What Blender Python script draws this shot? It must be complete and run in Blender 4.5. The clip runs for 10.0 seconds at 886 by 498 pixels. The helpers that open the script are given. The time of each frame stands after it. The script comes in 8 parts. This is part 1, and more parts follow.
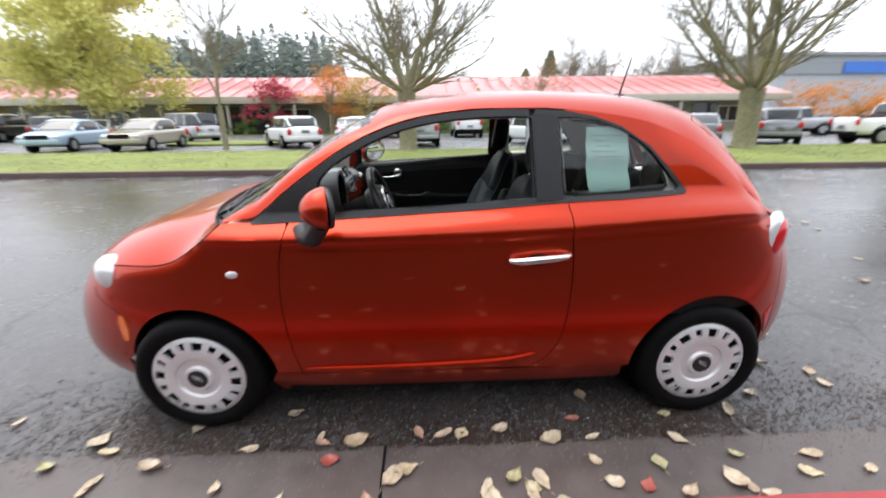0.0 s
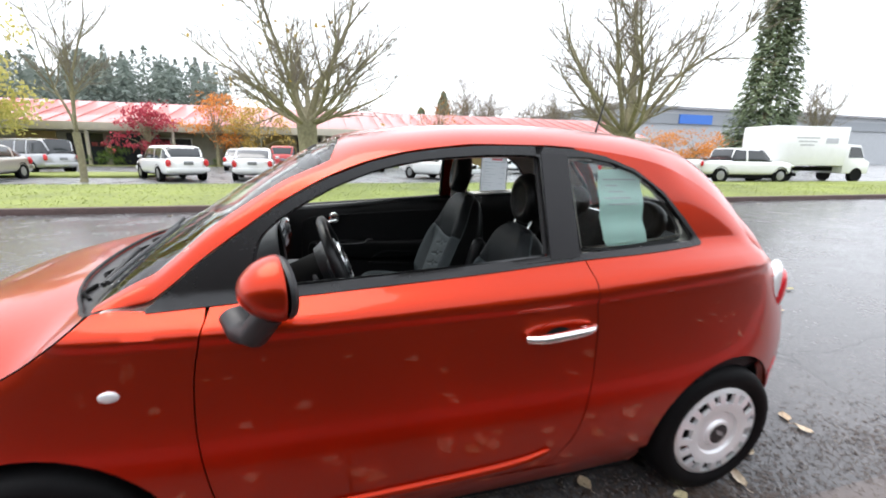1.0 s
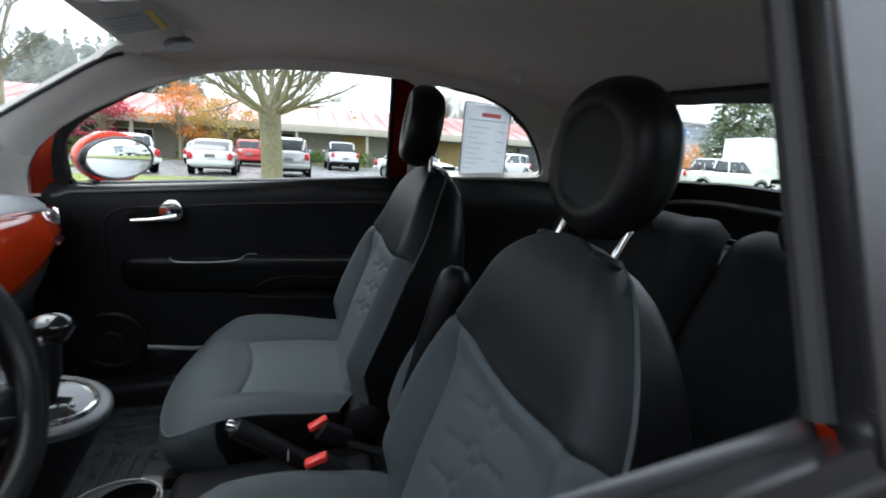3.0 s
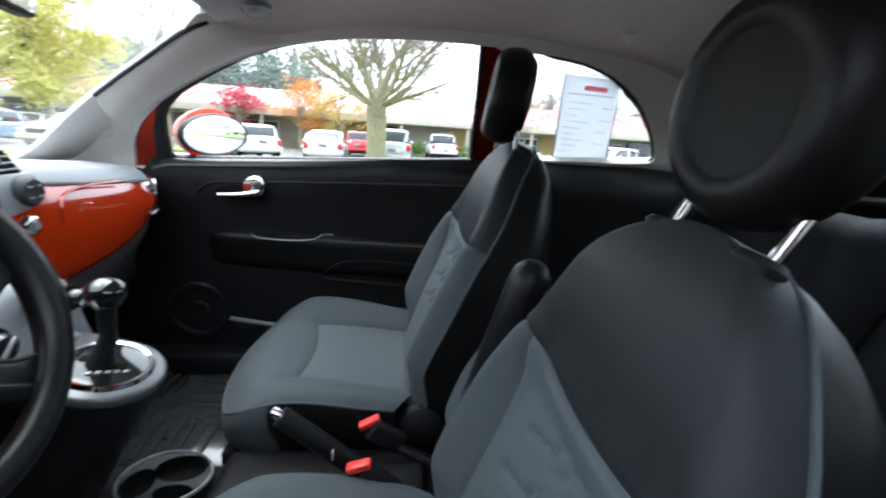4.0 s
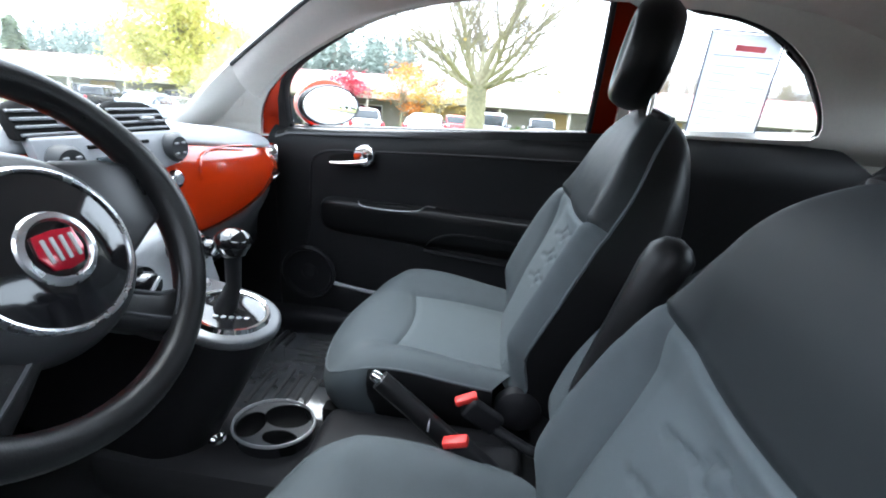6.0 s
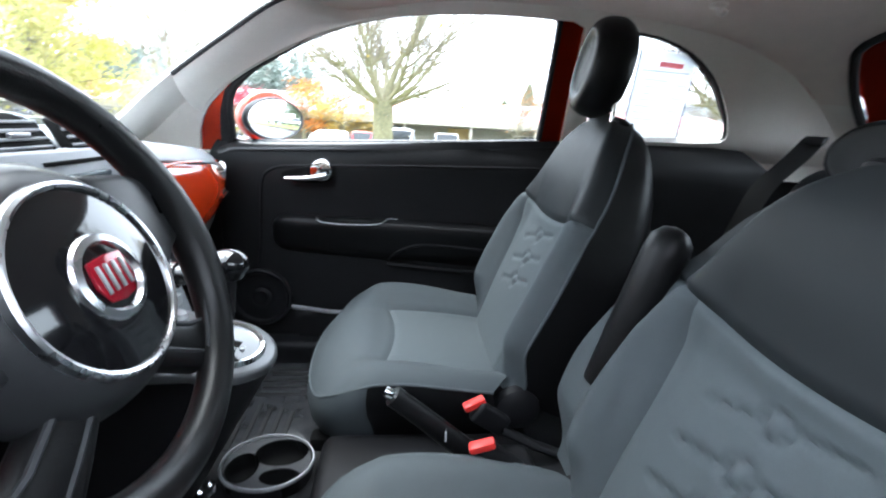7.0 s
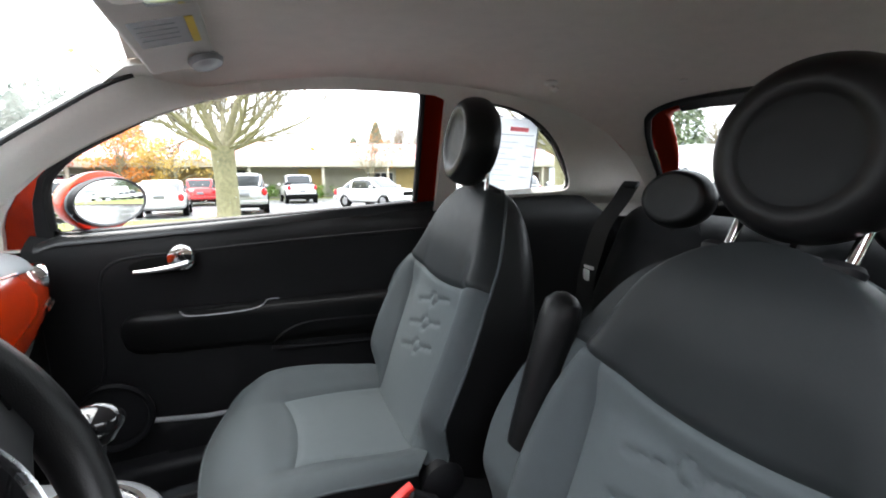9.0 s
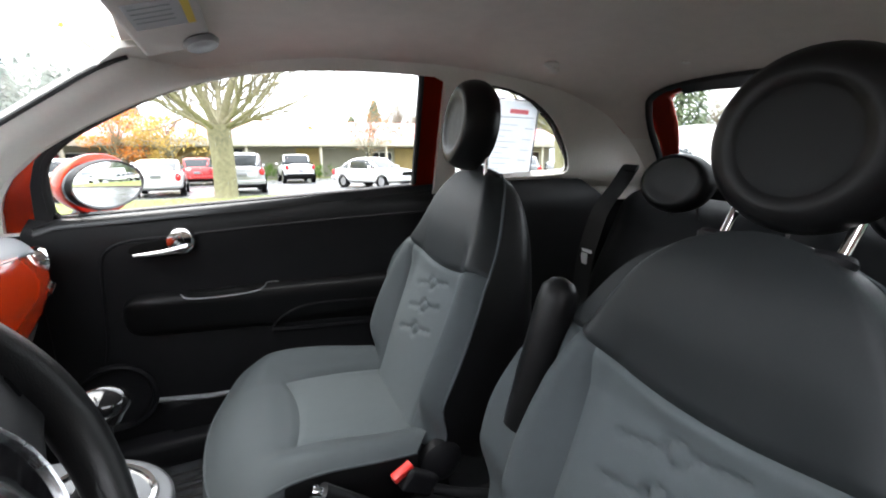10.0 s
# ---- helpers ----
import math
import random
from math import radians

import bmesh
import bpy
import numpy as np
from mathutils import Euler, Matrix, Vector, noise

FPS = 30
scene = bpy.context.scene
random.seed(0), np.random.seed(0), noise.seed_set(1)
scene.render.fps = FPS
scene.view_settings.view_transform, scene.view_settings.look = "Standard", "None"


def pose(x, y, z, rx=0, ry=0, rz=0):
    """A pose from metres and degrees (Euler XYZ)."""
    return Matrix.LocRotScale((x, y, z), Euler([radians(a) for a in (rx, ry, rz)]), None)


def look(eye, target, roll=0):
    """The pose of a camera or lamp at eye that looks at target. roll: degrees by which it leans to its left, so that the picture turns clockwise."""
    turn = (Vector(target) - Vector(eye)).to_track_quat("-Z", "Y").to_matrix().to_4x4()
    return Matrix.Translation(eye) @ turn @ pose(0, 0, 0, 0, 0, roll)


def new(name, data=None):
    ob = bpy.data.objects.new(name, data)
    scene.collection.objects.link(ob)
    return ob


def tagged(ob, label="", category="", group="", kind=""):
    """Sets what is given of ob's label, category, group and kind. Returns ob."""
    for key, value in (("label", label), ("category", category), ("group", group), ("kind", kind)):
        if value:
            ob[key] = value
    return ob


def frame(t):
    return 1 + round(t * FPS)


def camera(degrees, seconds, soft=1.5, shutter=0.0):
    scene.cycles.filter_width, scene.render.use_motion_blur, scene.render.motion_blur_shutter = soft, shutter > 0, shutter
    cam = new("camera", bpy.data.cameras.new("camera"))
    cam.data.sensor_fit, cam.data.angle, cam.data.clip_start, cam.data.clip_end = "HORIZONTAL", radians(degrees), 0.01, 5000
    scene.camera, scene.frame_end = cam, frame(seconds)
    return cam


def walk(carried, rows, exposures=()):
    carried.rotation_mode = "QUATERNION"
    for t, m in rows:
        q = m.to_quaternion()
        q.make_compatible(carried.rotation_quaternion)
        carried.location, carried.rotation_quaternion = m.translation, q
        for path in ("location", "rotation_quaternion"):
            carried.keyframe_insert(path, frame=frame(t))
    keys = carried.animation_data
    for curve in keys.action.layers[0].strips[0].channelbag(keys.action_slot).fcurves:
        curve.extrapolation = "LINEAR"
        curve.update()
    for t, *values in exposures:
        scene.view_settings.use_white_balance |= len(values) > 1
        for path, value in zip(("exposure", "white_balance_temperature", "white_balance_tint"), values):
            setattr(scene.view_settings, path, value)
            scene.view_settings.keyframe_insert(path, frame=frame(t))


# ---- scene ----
cam = camera(92.3, 10.0, 1.9, 0.5)
LEAN = 3.0  # the road's fall towards the kerb, in degrees
CAR = pose(0, -0.79, 0) @ pose(0, 0, 0, LEAN) @ pose(0, 0.79, 0)
PATH = [
    (0, (-0.114, -2.421, 1.482), (-0.042, -0.543, 0.796), -0.4),
    (0.5, (-0.315, -2.169, 1.481), (0.063, -0.299, 0.881), 3.5),
    (1, (-0.376, -1.909, 1.462), (0.158, -0.057, 0.927), 1.7),
    (1.5, (-0.343, -1.585, 1.387), (0.184, 0.262, 0.831), 1.9),
    (2, (-0.228, -1.248, 1.317), (0.484, 0.54, 0.772), 3.1),
    (3.5, (0.11, -0.721, 1.192), (0.62, 1.147, 0.689), 5.1),
    (4, (0.118, -0.693, 1.177), (0.329, 1.212, 0.606), 4.1),
    (4.5, (0.131, -0.675, 1.176), (0.019, 1.215, 0.531), 3.6),
    (5, (0.141, -0.662, 1.163), (-0.208, 1.192, 0.498), 2.9),
    (6.5, (0.008, -0.651, 1.118), (-0.022, 1.241, 0.47), 4.3),
    (7, (-0.08, -0.661, 1.109), (0.121, 1.245, 0.536), 3.4),
    (7.5, (-0.125, -0.648, 1.133), (0.363, 1.239, 0.686), 2.3),
    (8, (-0.148, -0.634, 1.153), (0.522, 1.209, 0.759), 2.6),
    (8.5, (-0.148, -0.622, 1.17), (0.612, 1.178, 0.746), 1.3),
    (9, (-0.145, -0.617, 1.194), (0.664, 1.168, 0.794), 0.2),
    (9.5, (-0.145, -0.62, 1.211), (0.668, 1.157, 0.787), -0.3),
    (10, (-0.146, -0.62, 1.204), (0.66, 1.144, 0.715), 0.4),
]
walk(cam, [(t, CAR @ look(eye, target, roll)) for t, eye, target, roll in PATH],
     [(0, 0.3, 6450, 10), (0.8, 0.5, 6450, 10), (1.5, 0.5, 6450, 10), (2.0, 0.55, 6400, 9), (3.5, 1.22, 5950, 7), (5.0, 2.17, 5900, 8), (6.5, 2.3, 5850, 8), (8.0, 2.06, 6280, 9), (10, 1.9, 6550, 11)])

# ---- light: an overcast autumn day ----
world = bpy.data.worlds.new("overcast")
scene.world = world
world.use_nodes = True
wn = world.node_tree
sky = wn.nodes.new("ShaderNodeTexSky")
sky.sky_type, sky.sun_disc = "NISHITA", False
sky.sun_elevation, sky.sun_rotation = radians(62), radians(306)
sky.air_density, sky.dust_density, sky.ozone_density = 1.0, 6.0, 1.0
veil = wn.nodes.new("ShaderNodeMix")
veil.data_type = "RGBA"
veil.inputs[0].default_value = 0.8
veil.inputs[7].default_value = (11.5, 11.9, 12.6, 1)
wn.links.new(sky.outputs[0], veil.inputs[6])
wn.links.new(veil.outputs[2], wn.nodes["Background"].inputs[0])
wn.nodes["Background"].inputs[1].default_value = 0.145
sun = new("sun", bpy.data.lights.new("sun", "SUN"))
sun.data.energy, sun.data.angle, sun.data.color = 1.5, radians(50), (1.0, 0.97, 0.93)
sun.matrix_world = look((0, 0, 30), (9, -5, 0))


# ---- materials ----
def mat(name, base, rough=0.6, metal=0.0, vary=0.15, grain=60.0, bump=0.0, bump_scale=None, coat=0.0, rough_vary=0.1, alpha=None, spec=0.5):
    """A surface with colour and gloss that vary at two scales, and a fine relief. grain: spots a metre."""
    m = bpy.data.materials.new(name)
    m.use_nodes = True
    nt = m.node_tree
    b = nt.nodes["Principled BSDF"]
    co = nt.nodes.new("ShaderNodeTexCoord")
    n1, n2 = nt.nodes.new("ShaderNodeTexNoise"), nt.nodes.new("ShaderNodeTexNoise")
    n1.inputs["Scale"].default_value, n2.inputs["Scale"].default_value = grain, grain / 12
    n1.inputs["Detail"].default_value, n2.inputs["Detail"].default_value = 4, 3
    for n in (n1, n2):
        nt.links.new(co.outputs["Object"], n.inputs["Vector"])
    mul = nt.nodes.new("ShaderNodeMath")
    mul.operation = "ADD"
    nt.links.new(n1.outputs[0], mul.inputs[0])
    nt.links.new(n2.outputs[0], mul.inputs[1])
    ramp = nt.nodes.new("ShaderNodeValToRGB")
    lo, hi = 1 - vary, 1 + vary
    ramp.color_ramp.elements[0].position, ramp.color_ramp.elements[1].position = 0.3, 0.7
    ramp.color_ramp.elements[0].color = (*[min(1, c * lo) for c in base], 1)
    ramp.color_ramp.elements[1].color = (*[min(1, c * hi) for c in base], 1)
    half = nt.nodes.new("ShaderNodeMath")
    half.operation = "MULTIPLY"
    half.inputs[1].default_value = 0.5
    nt.links.new(mul.outputs[0], half.inputs[0])
    nt.links.new(half.outputs[0], ramp.inputs[0])
    nt.links.new(ramp.outputs[0], b.inputs["Base Color"])
    rr = nt.nodes.new("ShaderNodeMapRange")
    rr.inputs[1].default_value, rr.inputs[2].default_value = 0.3, 0.7
    rr.inputs[3].default_value, rr.inputs[4].default_value = max(0.02, rough * (1 - rough_vary)), min(1, rough * (1 + rough_vary))
    nt.links.new(half.outputs[0], rr.inputs[0])
    nt.links.new(rr.outputs[0], b.inputs["Roughness"])
    b.inputs["Metallic"].default_value = metal
    b.inputs["Specular IOR Level"].default_value = spec
    if coat:
        b.inputs["Coat Weight"].default_value, b.inputs["Coat Roughness"].default_value, b.inputs["Coat IOR"].default_value = coat, 0.04, 1.4
    if bump:
        n3 = nt.nodes.new("ShaderNodeTexNoise")
        n3.inputs["Scale"].default_value, n3.inputs["Detail"].default_value = bump_scale or grain * 4, 3
        nt.links.new(co.outputs["Object"], n3.inputs["Vector"])
        bp = nt.nodes.new("ShaderNodeBump")
        bp.inputs["Strength"].default_value, bp.inputs["Distance"].default_value = bump, 0.002
        nt.links.new(n3.outputs[0], bp.inputs["Height"])
        nt.links.new(bp.outputs[0], b.inputs["Normal"])
    return m


def glass(name, tint, rough=0.0):
    """Thin glass: clear transmission with a mirror-like skin."""
    m = bpy.data.materials.new(name)
    m.use_nodes = True
    nt = m.node_tree
    nt.nodes.remove(nt.nodes["Principled BSDF"])
    out = nt.nodes["Material Output"]
    clear, gloss, mix = nt.nodes.new("ShaderNodeBsdfTransparent"), nt.nodes.new("ShaderNodeBsdfGlossy"), nt.nodes.new("ShaderNodeMixShader")
    face, power, fres = nt.nodes.new("ShaderNodeLayerWeight"), nt.nodes.new("ShaderNodeMath"), nt.nodes.new("ShaderNodeMath")
    face.inputs[0].default_value = 0.5
    power.operation, power.inputs[1].default_value = "POWER", 4.5
    fres.operation, fres.inputs[1].default_value, fres.inputs[2].default_value = "MULTIPLY_ADD", 0.6, 0.045
    nt.links.new(face.outputs["Facing"], power.inputs[0])
    nt.links.new(power.outputs[0], fres.inputs[0])
    clear.inputs[0].default_value = (*tint, 1)
    gloss.inputs["Roughness"].default_value = rough
    nt.links.new(fres.outputs[0], mix.inputs[0])
    nt.links.new(clear.outputs[0], mix.inputs[1])
    nt.links.new(gloss.outputs[0], mix.inputs[2])
    nt.links.new(mix.outputs[0], out.inputs[0])
    return m


PAINT = mat("orange_red_metallic_paint", (0.45, 0.025, 0.0026), 0.32, 0.88, 0.02, 60, coat=0.75, rough_vary=0.06, spec=0.2)
PAINT_IN = mat("orange_red_gloss_plastic", (0.46, 0.03, 0.003), 0.15, 0.0, 0.04, 30, coat=1.0)
BLACK_TRIM = mat("black_trim_plastic", (0.018, 0.018, 0.02), 0.45, 0, 0.15, 80, bump=0.05)
SURROUND = mat("satin_black_window_frame", (0.010, 0.010, 0.011), 0.26, 0, 0.12, 80, spec=0.5)
RUBBER = mat("black_rubber", (0.014, 0.014, 0.015), 0.7, 0, 0.2, 40, bump=0.1)
TYRE = mat("tyre_rubber", (0.006, 0.006, 0.0065), 0.6, 0, 0.25, 50, bump=0.25, spec=0.08)
CHROME = mat("chrome", (0.86, 0.86, 0.86), 0.08, 1.0, 0.02, 60)
SILVER = mat("silver_paint", (0.76, 0.765, 0.78), 0.32, 0.3, 0.05, 120)
SATIN = mat("satin_silver_plastic", (0.42, 0.43, 0.44), 0.35, 0.5, 0.05, 90)
DARK = mat("dark_underside", (0.008, 0.008, 0.008), 0.85, 0, 0.2, 20, spec=0.1)
GLASS = glass("clear_glass", (0.93, 0.96, 0.95))
TINTED = glass("green_tinted_glass", (0.91, 0.95, 0.94))
LAMP_CLEAR = mat("clear_lamp_lens", (0.78, 0.8, 0.82), 0.08, 0.3, 0.1, 40, coat=1.0)
LAMP_RED = mat("red_lamp_lens", (0.55, 0.012, 0.02), 0.1, 0, 0.1, 60, coat=1.0)
LAMP_AMBER = mat("amber_lamp_lens", (0.85, 0.16, 0.01), 0.15, 0, 0.1, 60, coat=1.0)
MIRROR = mat("mirror_glass", (0.9, 0.92, 0.92), 0.01, 1.0, 0.0, 10, rough_vary=0.0)


# ---- building helpers ----
from mathutils.geometry import delaunay_2d_cdt


def part(name, bm, material, parent, label="", smooth=True, sharp=40.0):
    """Links a bmesh as one mesh object under its thing or part."""
    me = bpy.data.meshes.new(name)
    bmesh.ops.recalc_face_normals(bm, faces=bm.faces) if not bm.faces else None
    for e in bm.edges:
        if len(e.link_faces) == 2 and e.calc_face_angle(0) > radians(sharp):
            e.smooth = False
    for f in bm.faces:
        f.smooth = smooth
    bm.to_mesh(me)
    bm.free()
    for m in material if isinstance(material, (list, tuple)) else [material]:
        me.materials.append(m)
    ob = new(name, me)
    if parent is not None:
        ob.parent = parent
    if label:
        tagged(ob, label)
    return ob


def thing(name, label, category, m=None, group="", kind=""):
    ob = new(name)
    ob.empty_display_size = 0.1
    if m is not None:
        ob.matrix_world = m
    return tagged(ob, label, category, group, kind)


def lerp(table, v):
    """Piecewise table [(v, out)...], smoothed by a cubic between its points."""
    xs, ys = [p[0] for p in table], [p[1] for p in table]
    if v <= xs[0]:
        return ys[0]
    if v >= xs[-1]:
        return ys[-1]
    i = max(k for k in range(len(xs) - 1) if xs[k] <= v)
    def slope(k):
        if k == 0:
            return (ys[1] - ys[0]) / (xs[1] - xs[0])
        if k == len(xs) - 1:
            return (ys[-1] - ys[-2]) / (xs[-1] - xs[-2])
        a, b = (ys[k] - ys[k - 1]) / (xs[k] - xs[k - 1]), (ys[k + 1] - ys[k]) / (xs[k + 1] - xs[k])
        return 0.0 if a * b <= 0 else 2 * a * b / (a + b)
    h = xs[i + 1] - xs[i]
    t = (v - xs[i]) / h
    m0, m1 = slope(i) * h, slope(i + 1) * h
    return (2 * t**3 - 3 * t**2 + 1) * ys[i] + (t**3 - 2 * t**2 + t) * m0 + (-2 * t**3 + 3 * t**2) * ys[i + 1] + (t**3 - t**2) * m1


def spline(pts, n=8, closed=False):
    """Catmull-Rom through points of any dimension."""
    p = [np.array(q, float) for q in pts]
    out = []
    m = len(p)
    for i in range(m if closed else m - 1):
        a, b, c, d = (p[(i - 1) % m], p[i], p[(i + 1) % m], p[(i + 2) % m]) if closed else (p[max(i - 1, 0)], p[i], p[i + 1], p[min(i + 2, m - 1)])
        for k in range(n):
            t = k / n
            out.append(0.5 * (2 * b + (c - a) * t + (2 * a - 5 * b + 4 * c - d) * t * t + (3 * b - a - 3 * c + d) * t**3))
    if not closed:
        out.append(p[-1])
    return out


def inside(poly, x, y):
    """Which of the points (arrays) lie inside the polygon."""
    px, py = np.array([q[0] for q in poly]), np.array([q[1] for q in poly])
    x, y = np.asarray(x, float), np.asarray(y, float)
    res = np.zeros(x.shape, bool)
    j = len(px) - 1
    for i in range(len(px)):
        c = ((py[i] > y) != (py[j] > y)) & (x < (px[j] - px[i]) * (y - py[i]) / (py[j] - py[i] + 1e-12) + px[i])
        res ^= c
        j = i
    return res


def resample(poly, step):
    out = []
    for i in range(len(poly)):
        a, b = np.array(poly[i], float), np.array(poly[(i + 1) % len(poly)], float)
        n = max(1, int(np.ceil(np.linalg.norm(b - a) / step)))
        out += [a + (b - a) * k / n for k in range(n)]
    return out


def sheet(outline, holes, step, place, thick=0.0, flip=False):
    """A bmesh over a flat outline with holes, each flat point laid into space by place(u, v). thick: depth of its turned-in rim, or of a
    second skin if negative."""
    loops = [resample(outline, step)] + [resample(h, step) for h in holes]
    pts, edges = [], []
    for lp in loops:
        s = len(pts)
        pts += [Vector((float(q[0]), float(q[1]))) for q in lp]
        edges += [(s + i, s + (i + 1) % len(lp)) for i in range(len(lp))]
    us, vs = [p.x for p in pts], [p.y for p in pts]
    gu, gv = np.meshgrid(np.arange(min(us) + step / 2, max(us), step), np.arange(min(vs) + step / 2, max(vs), step))
    gu, gv = gu.ravel(), gv.ravel()
    ok = inside(loops[0], gu, gv)
    for lp in loops[1:]:
        ok &= ~inside(lp, gu, gv)
    bu, bv = np.array(us), np.array(vs)
    for u, v in zip(gu[ok], gv[ok]):
        if np.min((bu - u) ** 2 + (bv - v) ** 2) > (0.45 * step) ** 2:
            pts.append(Vector((float(u), float(v))))
    vo, _, fo, *_ = delaunay_2d_cdt(pts, edges, [], 0, 1e-6)
    cen = np.array([[sum(vo[i].x for i in f) / 3, sum(vo[i].y for i in f) / 3] for f in fo])
    ok = inside(loops[0], cen[:, 0], cen[:, 1])
    for lp in loops[1:]:
        ok &= ~inside(lp, cen[:, 0], cen[:, 1])
    bm = bmesh.new()
    vs = [bm.verts.new(place(p.x, p.y)) for p in vo]
    for f, k in zip(fo, ok):
        if k:
            try:
                bm.faces.new([vs[i] for i in (reversed(f) if flip else f)])
            except ValueError:
                pass
    bmesh.ops.delete(bm, geom=[v for v in bm.verts if not v.link_faces], context="VERTS")
    bm.normal_update()
    if thick:
        nor = {v: v.normal.copy() for v in bm.verts}
        rim = [e for e in bm.edges if e.is_boundary]
        low = {}
        src = list(bm.faces)
        d = abs(thick)
        use = list(bm.verts) if thick < 0 else {v for e in rim for v in e.verts}
        for v in use:
            low[v] = bm.verts.new(v.co - nor[v] * d)
        for e in rim:
            f = e.link_faces[0]
            a, b = e.verts
            lp = [l for l in f.loops if l.edge == e][0]
            a, b = lp.vert, lp.link_loop_next.vert
            bm.faces.new((b, a, low[a], low[b]))
        if thick < 0:
            for f in src:
                bm.faces.new([low[v] for v in reversed(f.verts)])
        for e in rim:
            e.smooth = False
    return bm


def mirror(bm):
    """The same mesh on the other side of y = 0."""
    b2 = bm.copy()
    for v in b2.verts:
        v.co.y = -v.co.y
    bmesh.ops.reverse_faces(b2, faces=b2.faces)
    return b2


def lathe(profile, n=48, axis="y", at=(0, 0, 0), closed=False):
    """Turns a profile of (radius, along) about an axis."""
    bm = bmesh.new()
    rings = []
    for k in range(n):
        a = 2 * math.pi * k / n
        c, s = math.cos(a), math.sin(a)
        ring = []
        for r, h in profile:
            p = {"y": (r * c, h, r * s), "z": (r * c, r * s, h), "x": (h, r * c, r * s)}[axis]
            ring.append(bm.verts.new(Vector(p) + Vector(at)))
        rings.append(ring)
    m = len(profile)
    for k in range(n):
        a, b = rings[k], rings[(k + 1) % n]
        for i in range(m if closed else m - 1):
            j = (i + 1) % m
            bm.faces.new((a[i], a[j], b[j], b[i]))
    bmesh.ops.remove_doubles(bm, verts=bm.verts, dist=1e-6)
    bmesh.ops.recalc_face_normals(bm, faces=bm.faces)
    return bm


def tube(pts, r, n=10, caps=True, closed=False, flat=1.0, up=(0, 0, 1)):
    """A tube along points; r a number or one for each point; flat squeezes it along its normal."""
    P = [Vector(p) for p in pts]
    m = len(P)
    R = [r] * m if isinstance(r, (int, float)) else list(r)
    bm = bmesh.new()
    rings = []
    for i, p in enumerate(P):
        t = (P[(i + 1) % m] - P[i - 1]) if closed else (P[min(i + 1, m - 1)] - P[max(i - 1, 0)])
        t.normalize()
        u = Vector(up)
        a = t.cross(u)
        if a.length < 1e-3:
            a = t.cross(Vector((1, 0, 0)))
        a.normalize()
        b = a.cross(t)
        rings.append([bm.verts.new(p + R[i] * (a * math.cos(2 * math.pi * k / n) + b * flat * math.sin(2 * math.pi * k / n))) for k in range(n)])
    for i in range(m if closed else m - 1):
        A, B = rings[i], rings[(i + 1) % m]
        for k in range(n):
            bm.faces.new((A[k], A[(k + 1) % n], B[(k + 1) % n], B[k]))
    if caps and not closed:
        bm.faces.new(list(reversed(rings[0])))
        bm.faces.new(rings[-1])
    bmesh.ops.recalc_face_normals(bm, faces=bm.faces)
    return bm


def box(sx, sy, sz, at=(0, 0, 0), bevel=0.0, seg=2, m=None):
    """A block with rounded edges, its centre at `at`, or laid by the matrix m."""
    bm = bmesh.new()
    bmesh.ops.create_cube(bm, size=1)
    bmesh.ops.scale(bm, vec=(sx, sy, sz), verts=bm.verts)
    if bevel:
        bmesh.ops.bevel(bm, geom=bm.edges, offset=bevel, segments=seg, profile=0.5, affect="EDGES")
    bmesh.ops.transform(bm, matrix=Matrix.Translation(at) @ (m or Matrix()), verts=bm.verts)
    return bm


def prism(poly, place, depth, bevel=0.0, seg=2):
    """A flat outline made solid: place(u, v, w) lays its points, w from 0 to depth."""
    bm = bmesh.new()
    f = bm.faces.new([bm.verts.new((float(u), float(v), 0)) for u, v in poly])
    r = bmesh.ops.extrude_face_region(bm, geom=[f])
    for v in r["geom"]:
        if isinstance(v, bmesh.types.BMVert):
            v.co.z = depth
    if bevel:
        bmesh.ops.bevel(bm, geom=[e for e in bm.edges], offset=bevel, segments=seg, profile=0.5, affect="EDGES")
    for v in bm.verts:
        v.co = Vector(place(v.co.x, v.co.y, v.co.z))
    bmesh.ops.recalc_face_normals(bm, faces=bm.faces)
    return bm


def join(*bms):
    """All meshes in one."""
    out = bms[0]
    for b in bms[1:]:
        me = bpy.data.meshes.new("tmp")
        b.to_mesh(me)
        b.free()
        out.from_mesh(me)
        bpy.data.meshes.remove(me)
    return out


def ball(at, r, squash=(1, 1, 1), n=16, m=None):
    bm = bmesh.new()
    bmesh.ops.create_uvsphere(bm, u_segments=n * 2, v_segments=n, radius=r)
    bmesh.ops.scale(bm, vec=squash, verts=bm.verts)
    bmesh.ops.transform(bm, matrix=Matrix.Translation(at) @ (m or Matrix()), verts=bm.verts)
    return bm


def smooth(a, b, v):
    t = min(1.0, max(0.0, (v - a) / (b - a)))
    return t * t * (3 - 2 * t)


def grid_mesh(us, vs, point, want):
    bm = bmesh.new()
    made = {}

    def vert(i, j):
        if (i, j) not in made:
            made[i, j] = bm.verts.new(point(i, j))
        return made[i, j]
    for i in range(len(us) - 1):
        for j in range(len(vs) - 1):
            if want(i, j):
                bm.faces.new((vert(i, j), vert(i + 1, j), vert(i + 1, j + 1), vert(i, j + 1)))
    bmesh.ops.remove_doubles(bm, verts=bm.verts, dist=1e-5)
    return bm


